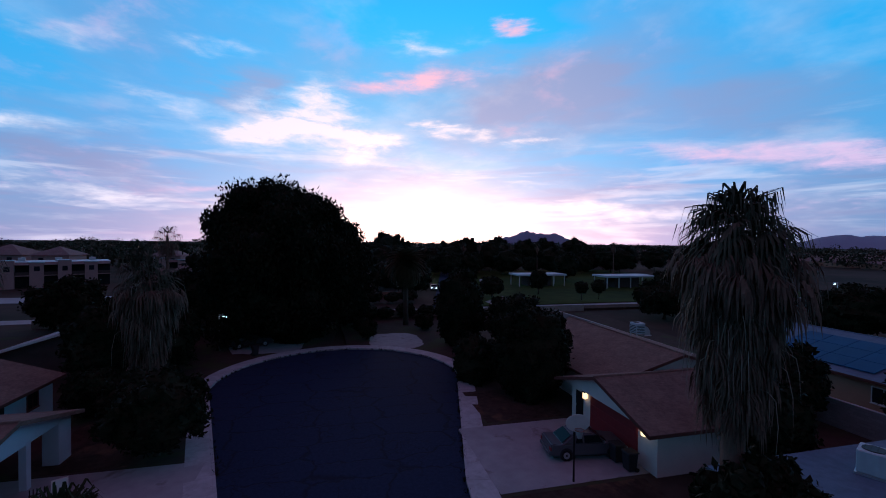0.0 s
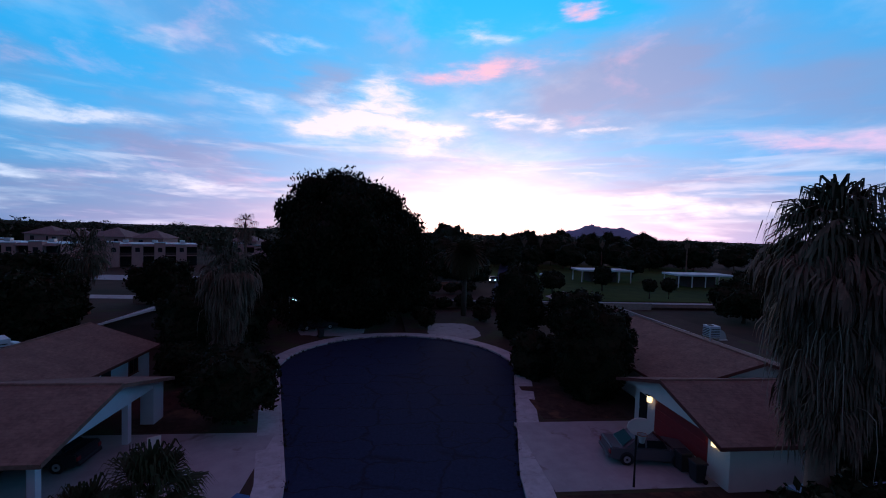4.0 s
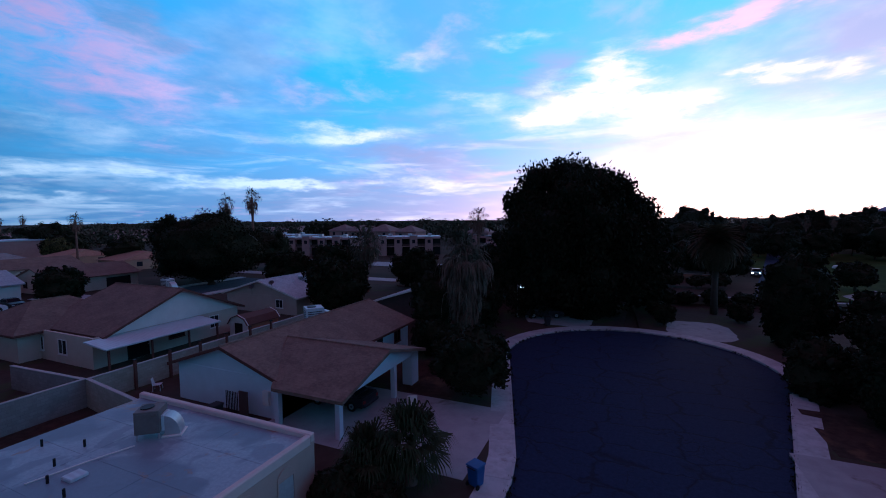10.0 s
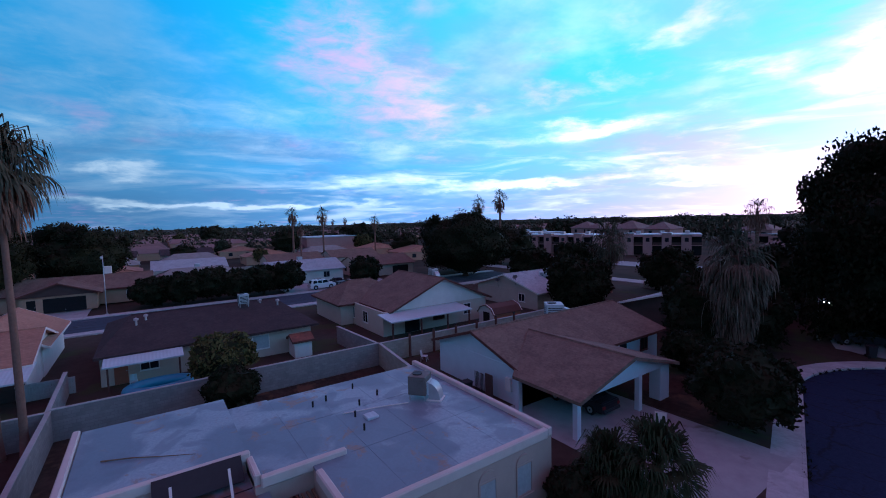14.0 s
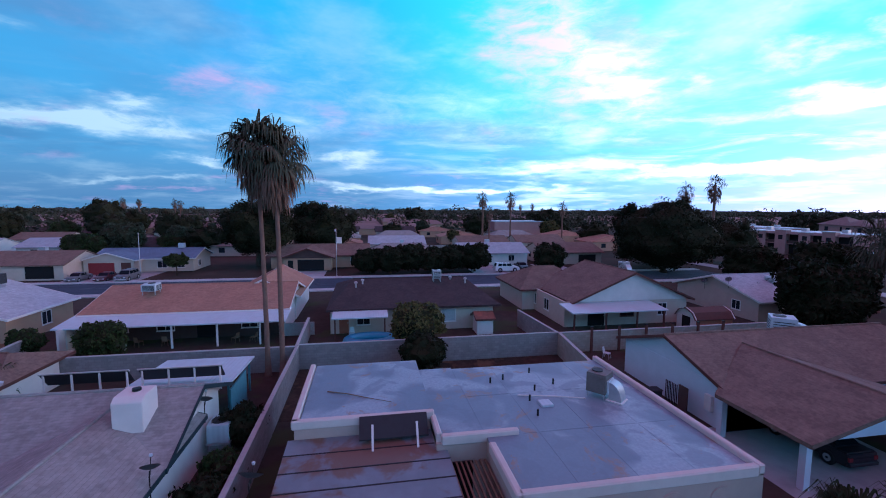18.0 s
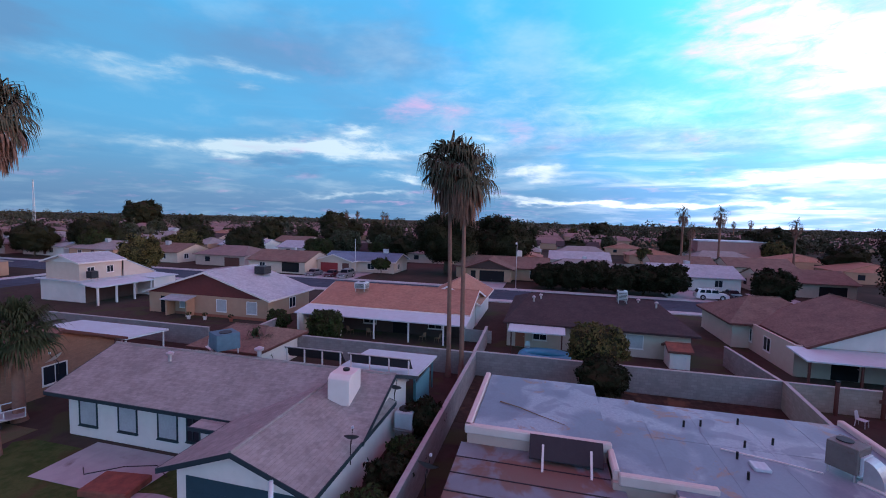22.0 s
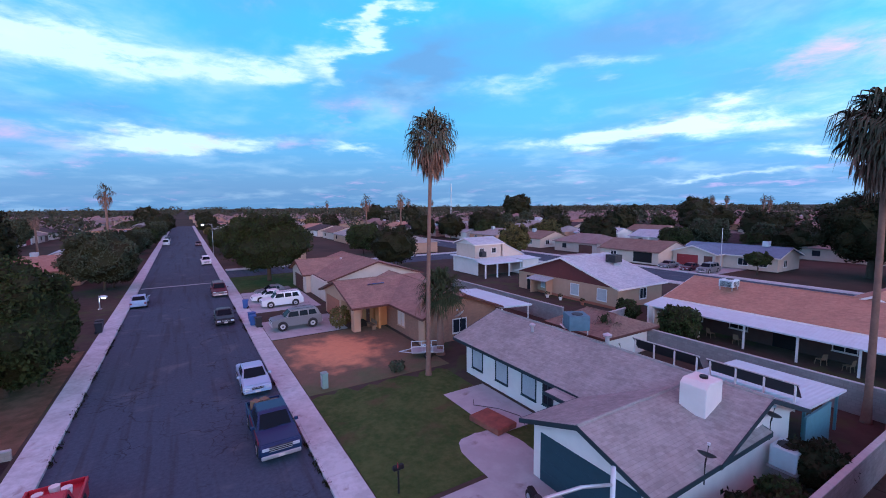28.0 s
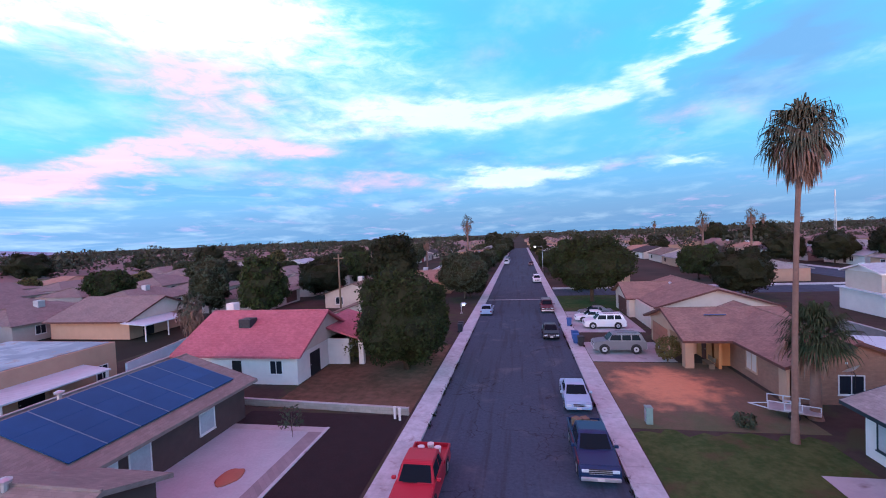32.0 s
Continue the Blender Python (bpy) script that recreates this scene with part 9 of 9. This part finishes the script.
for x, y, w, d in ((-104.2, 155.0, 6, 6), (-100.8, 157.5, 6, 6), (-94.4, 155.3, 11, 11), (-79.5, 150.2, 9, 9), (-121.9, 164.7, 10, 10), (-112, 158, 7, 7), (-49, 146, 8, 8), (-34.7, 121.6, 9, 9), (13.1, 111.5, 10, 10), (1.4, 118.1, 9, 9)):
    t = thing("tiled_lodge", x, y, 0, "pinkish house with a pyramid tiled roof", "house", "tiled lodges")
    eave = 7.6 if y > 125 else 4.6
    part("wall", box(B(), -w / 2, -d / 2, 0, w / 2, d / 2, eave), M["stucco_mauve"], t)
    bm = B()
    v = [bm.verts.new(p) for p in ((-w / 2 - 0.7, -d / 2 - 0.7, eave - 0.1), (w / 2 + 0.7, -d / 2 - 0.7, eave - 0.1), (w / 2 + 0.7, d / 2 + 0.7, eave - 0.1), (-w / 2 - 0.7, d / 2 + 0.7, eave - 0.1), (0, 0, eave + 0.27 * w))]
    bm.faces.new(v[3::-1])
    for i in range(4):
        bm.faces.new((v[i], v[(i + 1) % 4], v[4]))
    part("roof", bm, M["shingle_mauve"], t)
    for xx in (-w / 4, w / 4):
        part("window", box(B(), xx - 0.6, -d / 2 - 0.05, eave - 2.2, xx + 0.6, -d / 2 + 0.02, eave - 0.8), M["glass"], t)
t = thing("warehouse", -184.2, 65.3, 0, "long pinkish flat-roofed building far off", "building")
part("wall", box(B(), -7, -11, 0, 7, 11, 6.6), M["stucco_mauve"], t)
part("roof", box(B(), -7.3, -11.3, 6.6, 7.3, 11.3, 7), M["white_metal"], t)
for x, y, w in ((57, 114, 15), (80, 106, 16)):
    t = thing("park_shelter", x, y, 0, "white flat-roofed open park shelter on posts", "shelter", "park shelters")
    part("roof", bevel(box(B(), -w / 2, -3.5, 3.0, w / 2, 3.5, 3.5), 0.05), M["white_metal"], t)
    for k in range(5):
        for sy in (-3, 3):
            part("post", box(B(), -w / 2 + 0.5 + (w - 1) * k / 4 - 0.1, sy - 0.1, 0, -w / 2 + 0.5 + (w - 1) * k / 4 + 0.1, sy + 0.1, 3.0), M["trim_white"], t)
    part("back_room", box(B(), -w / 4, -1.5, 0, w / 4, 3.0, 3.0), M["stucco_brown"], t)
t = thing("park_ramada", 27.7, 68.4, 0, "small ramada with a greyish pyramid roof", "ramada")
for sx in (-1.7, 1.7):
    for sy in (-1.7, 1.7):
        part("post", box(B(), sx - 0.08, sy - 0.08, 0, sx + 0.08, sy + 0.08, 2.1), M["trim_brown"], t)
bm = B()
v = [bm.verts.new(p) for p in ((-2.3, -2.3, 2.05), (2.3, -2.3, 2.05), (2.3, 2.3, 2.05), (-2.3, 2.3, 2.05), (0, 0, 3.25))]
bm.faces.new(v[3::-1])
for i in range(4):
    bm.faces.new((v[i], v[(i + 1) % 4], v[4]))
part("roof", bm, M["shingle_grey"], t)
car = vehicle("sedan", 24.4, 107.0, -102, DARK, "dark car with its headlamps lit on the street beside the park", z=0.08)
for sg in (-1, 1):
    part("lit_headlamp", bevel(box(B(), 2.2, sg * 0.62 - 0.17, 0.62, 2.36, sg * 0.62 + 0.17, 0.80), 0.03), M["lamp_white"], car, "bright white headlamp")
vehicle("sedan", 45.2, 124.5, 165, WHITE, "white car parked beside the park lawn", z=0.05)
block_wall("wall_far_street", -118, -20, -118, 70, 2.0, "block_tan", "long tan wall behind the far yards")

for k, (y0, y1) in enumerate(((-50, -38.2), (-74, -66), (-14, -7.8), (20.5, 28), (36, 42))):
    structure("far_driveway_" + "abcde"[k], box(B(), -90, y0, -0.04, -78.8, y1, 0.03 + 0.002 * k), M["drive"], "pale concrete driveway of the street behind", "driveway")

# trees scattered among the far houses, copied from a few kinds
TREES = []
for k, (r, top, leaf) in enumerate(((4.2, 7.0, "leaf"), (5.5, 9.0, "leaf_dark"), (3.4, 6.2, "leaf_olive"), (6.5, 10.5, "leaf_dark"), (4.0, 8.2, "leaf_grey"))):
    TREES.append(tree(-104 + 3 * k, -60 - 21 * k, r, top, 0.7, leaf, "leafy yard tree among the far houses", 7000, 0.19, 90 + k, 0.22, group="far yard trees", limbs=0))
count = 0
while count < 190:
    a, q = rnd.uniform(0, 6.2832), 85 + 270 * rnd.random() ** 0.8
    x, y = q * math.cos(a), q * math.sin(a)
    if (8 < x < 60 and -110 < y < -40) or (x > 24 and 78 < y < 200) or abs(x) < 9 or -80 < x < -64 or (y > 78 and -20 < x < 125 and y < 200) or (-160 < x < -30 and 90 < y < 112) or (-99 < y < -80 and x < 0):
        continue
    count += 1
    if -101 < x < -78 and -68 < y < -30:
        x -= 34
    ob = copy_thing(rnd.choice(TREES), pose(x, y, 0, 0, 0, rnd.uniform(0, 360)))
    s = rnd.uniform(0.75, 1.3)
    ob.scale = (s, s, s * rnd.uniform(0.85, 1.15))
for k in range(34):
    ob = copy_thing(rnd.choice(TREES), pose((-1 if k % 2 else 1) * rnd.uniform(8.5, 13), -84 - 7.5 * k + rnd.uniform(-2, 2), 0, 0, 0, rnd.uniform(0, 360)))
    s = rnd.uniform(0.55, 1.0)
    ob.scale = (s, s, s)

# the dark belt behind and beside the park
for k in range(70):
    x, y = (rnd.uniform(-14, 150), rnd.uniform(146, 215)) if k < 52 else (rnd.uniform(-14, 20), rnd.uniform(96, 140))
    ob = copy_thing(TREES[(1, 3, 1, 4)[k % 4]], pose(x, y, 0, 0, 0, rnd.uniform(0, 360)))
    s = rnd.uniform(0.8, 1.25) if k < 52 else rnd.uniform(0.45, 0.8)
    ob.scale = (s, s, s)

# taller trees that break the skyline behind the park
for k, (x, y, s) in enumerate(((19.7, 169.3, 1.55), (25.1, 177, 1.35), (47.9, 173, 1.3), (56.2, 179.6, 1.38), (62.7, 169.3, 1.25), (72.6, 186.9, 1.45), (84.3, 181.4, 1.35), (96.5, 185.8, 1.4), (109.4, 181.2, 1.45), (-13.4, 190.8, 1.3), (-24.7, 206.3, 1.5), (-50.5, 212.5, 1.45))):
    ob = copy_thing(TREES[(3, 1)[k % 2]], pose(x, y, 0, 0, 0, 70 * k))
    ob.scale = (s * 0.8, s * 0.8, s * (1.0 if k % 2 == 0 else 1.15))

# trees that stand out singly among the far houses
for x, y, k, s in ((32.7, -110, 1, 1.1), (45, -69, 0, 1.1), (74, -95, 1, 1.0), (42, -86, 1, 1.0), (-35.8, -78.1, 1, 0.95), (-39.7, -105.1, 0, 1.2), (-69, -80, 2, 1.25), (-76.5, -141.3, 1, 1.0), (-85.6, -135.2, 3, 0.9), (-94.8, -128.1, 1, 1.1), (-101.1, -99.9, 2, 1.2), (-150.4, -109.5, 1, 1.2), (-169.5, -90, 3, 1.0), (-154.5, -62.7, 1, 1.1), (-257.9, -296.1, 3, 2.1)):
    ob = copy_thing(TREES[k], pose(x, y, 0, 0, 0, rnd.uniform(0, 360)))
    ob.scale = (s, s, s)

FAR_PALM = fan_palm(-123.5, 34.1, 17.6, 2.6, 0.3, 4.0, 1.4, 22, label="tall fan palm standing far off", seed=95, single=False, hang=40, group="far palms")
for x, y, s in ((-125.8, 43.6, 1), (-90.5, 74.9, 1.08), (-86.7, 79.3, 1.18), (15.6, -129.6, 1.05), (-45.7, -118.1, 0.9), (-61.6, -128.2, 0.95), (26, -118, 0.7), (-117.1, 34.3, 0.75), (-126.2, 60.8, 0.85), (-232.8, -91, 0.9), (-248.8, -99.9, 0.95), (-267.8, -134.4, 1), (-294.9, -147.2, 0.95), (-319, -149.9, 1), (-345.1, -184, 1), (-367.1, -203, 1), (-389.2, -183.5, 1.05), (-300.6, 120.9, 0.95), (-315.7, 117.2, 0.9), (-404.5, -110.5, 1), (-392.5, -99.4, 1.05), (-139.1, -276.4, 1), (43.7, 168.2, 0.72), (49.5, 163.9, 0.7), (56.6, 165.6, 0.74), (36, 174.5, 0.68), (37, 418.8, 0.95), (23.1, 421.4, 0.95), (52.9, 416, 0.9), (63.2, 157.3, 0.72), (69.5, 163, 0.7), (77.1, 154.7, 0.72), (104.9, 145.3, 0.75), (-92.4, -318.2, 0.95), (-200.8, -349.7, 1)):
    ob = copy_thing(FAR_PALM, pose(x, y, 0, 0, 0, rnd.uniform(0, 360)))
    ob.scale = (s, s, s)


def far_suburb():
    """The roofs of the far suburb, too many and too far to count."""
    rs = np.random.RandomState(12)
    co, fa, slot = [], [], []
    n = 0
    for gx in range(-560, 561, 21):
        for gy in range(-560, 561, 20):
            x, y = gx + rs.uniform(-3, 3), gy + rs.uniform(-3, 3)
            q = math.hypot(x, y)
            inside = (-203 < x < 162 and -232 < y < 75)
            park = y > 60 and abs(x) < 260
            if q < 150 or q > 560 or inside or park or abs(x) < 12 or rs.uniform() < 0.22:
                continue
            w, d, zr, hip = rs.uniform(5, 7), rs.uniform(5.5, 8), rs.uniform(4.2, 5.2), rs.uniform(0.5, 4.0)
            e = 0.5
            pts = [(-w, -d, 0), (w, -d, 0), (w, d, 0), (-w, d, 0), (-w, -d, 2.8), (w, -d, 2.8), (w, d, 2.8), (-w, d, 2.8),
                   (-w - e, -d - e, 2.7), (w + e, -d - e, 2.7), (w + e, d + e, 2.7), (-w - e, d + e, 2.7), (0, -d + hip, zr), (0, d - hip, zr)]
            co += [(x + a, y + b, c) for a, b, c in pts]
            for f in ((0, 1, 5, 4), (1, 2, 6, 5), (2, 3, 7, 6), (3, 0, 4, 7), (8, 9, 12), (9, 10, 13, 12), (10, 11, 13), (11, 8, 12, 13)):
                fa.append([i + n for i in f])
                slot.append(0 if len(fa[-1]) == 4 and f[0] < 4 else 1)
            n += 14
    me = bpy.data.meshes.new("far_suburb")
    me.from_pydata(co, [], fa)
    me.materials.append(M["stucco_tan"])
    m = leaf_mat("faded_far_roofs", (0.30, 0.185, 0.165), (0.17, 0.12, 0.115))
    me.materials.append(m)
    me.polygons.foreach_set("material_index", slot)
    tagged(new("far_suburb", me), "mauve and brown roofs of the far suburb", "houses", kind="stuff")


far_suburb()


def far_woods():
    """The belt of tree tops that closes the plain, in clumps that no one could count."""
    rs = np.random.RandomState(7)
    n = 2300
    a, q = rs.uniform(0, 6.2832, n), 210 + 900 * rs.uniform(0, 1, n) ** 1.2
    base = np.stack([q * np.cos(a), q * np.sin(a), np.zeros(n)], 1)
    keep = ~((np.abs(base[:, 0]) < 12) & (base[:, 1] < 0)) & ~((base[:, 1] > 60) & (np.abs(base[:, 0] - 40) < 110) & (q < 300))
    base, q = base[keep], q[keep]
    size = rs.uniform(2.5, 7.5, len(base)) * (1 + q / 900)
    hgt = rs.uniform(5.5, 11.0, len(base)) * (0.85 + 0.15 * q / 600) + np.where(rs.uniform(size=len(base)) < 0.22, rs.uniform(1.0, 5.0, len(base)), 0.0)
    m = 110
    k = np.repeat(np.arange(len(base)), m)
    d = unit(rs, len(k))
    pos = base[k] + d * np.stack([size[k], size[k], hgt[k] * 0.42], 1) * rs.uniform(0.6, 1.05, (len(k), 1)) + np.stack([0 * k, 0 * k, hgt[k] * 0.55], 1)
    u = unit(rs, len(k))
    w = np.cross(u, unit(rs, len(k)))
    w /= np.linalg.norm(w, axis=1, keepdims=True)
    ln = (size[k] * rs.uniform(0.07, 0.16, len(k)))[:, None]
    ob = new("far_woods", quads("far_woods", pos, u * ln, w * ln * 0.7, M["leaf_far"]))
    tagged(ob, "dark belt of far tree tops across the plain", "trees", kind="stuff")


far_woods()


def mountain(name, az, dist, half, peak, seed, label, rise=1.6, rough=0.4):
    """A far ridge with an uneven crest; its pale blue colour stands for haze."""
    bm = B()
    n, rows = 60, 8
    c = Vector((-math.sin(radians(az)), math.cos(radians(az)), 0))
    s = Vector((c.y, -c.x, 0))
    grid = []
    for i in range(n + 1):
        f = 2 * i / n - 1
        crest = peak * max(0.0, (1 - abs(f) ** rise)) * (0.86 + rough * noise.noise(Vector((f * 2.6 + seed, 0.3, 0))) + 0.09 * noise.noise(Vector((f * 11 + seed, 0.7, 0))))
        line = []
        for j in range(rows + 1):
            g = j / rows
            z = crest * math.sin(math.pi * g) ** 0.9 * (1 + 0.12 * noise.noise(Vector((f * 9, g * 4, seed))))
            line.append(bm.verts.new(c * (dist + (g - 0.5) * half * 0.9) + s * (f * half) + Vector((0, 0, z - 1))))
        grid.append(line)
    for i in range(n):
        for j in range(rows):
            bm.faces.new((grid[i][j], grid[i + 1][j], grid[i + 1][j + 1], grid[i][j + 1]))
    ob = new(name, mesh_of(name, bm, M["hazed_rock"], True))
    tagged(ob, label, "mountain", kind="structure")


mountain("mountain_one", -26.2, 1560, 170, 58, 1.0, "low mountain on the far horizon, coloured bluish for haze", 2.0, 0.15)
mountain("mountain_two", -60, 2200, 420, 62, 3.0, "distant jagged mountain range, coloured bluish for haze")
mountain("mountain_three", -110, 2300, 800, 48, 5.0, "distant mountain ridge, coloured pale for haze")

def kerb_weeds():
    """Tufts of weed and dirt that grow in the joint between kerb and asphalt."""
    rs = np.random.RandomState(31)
    mid = []
    for (a, b), (c, d) in zip(KERB, KERB[1:]):
        if b < -60 or math.hypot(c - a, d - b) > 3:
            continue
        for k in range(4):
            f = rs.uniform()
            if noise.noise(Vector((a * 0.35, b * 0.35, k * 0.1))) > 0.0:
                mid.append((a + (c - a) * f, b + (d - b) * f, 0.03))
    mid = np.array(mid)
    k = np.repeat(np.arange(len(mid)), 14)
    pos = mid[k] + rs.normal(size=(len(k), 3)) * [0.09, 0.09, 0.02]
    pos[:, 2] = np.abs(pos[:, 2]) + 0.05
    u = unit(rs, len(k))
    u[:, 2] = np.abs(u[:, 2]) + 0.6
    w = np.cross(u, unit(rs, len(k)))
    w /= np.linalg.norm(w, axis=1, keepdims=True) + 1e-9
    ob = new("kerb_weeds", quads("kerb_weeds", pos, u * 0.09, w * 0.03, M["leaf_dark"]))
    tagged(ob, "dark weeds growing along the kerb", "weeds", kind="stuff")


kerb_weeds()

# ---- pavement slabs last ----
for ring in PAVE_SLABS:
    c = sum((Vector(p) for p in ring), Vector()) / 4
    bm = prism(B(), [(c + (Vector(p) - c) * 0.992 - Vector((c.x, c.y, 0))) for p in ring], (0, 0, 0.212 + random.uniform(-0.006, 0.006)))
    slab = part("slab", bm, M["concrete"], pavement)
    slab.location = (c.x, c.y, 0)
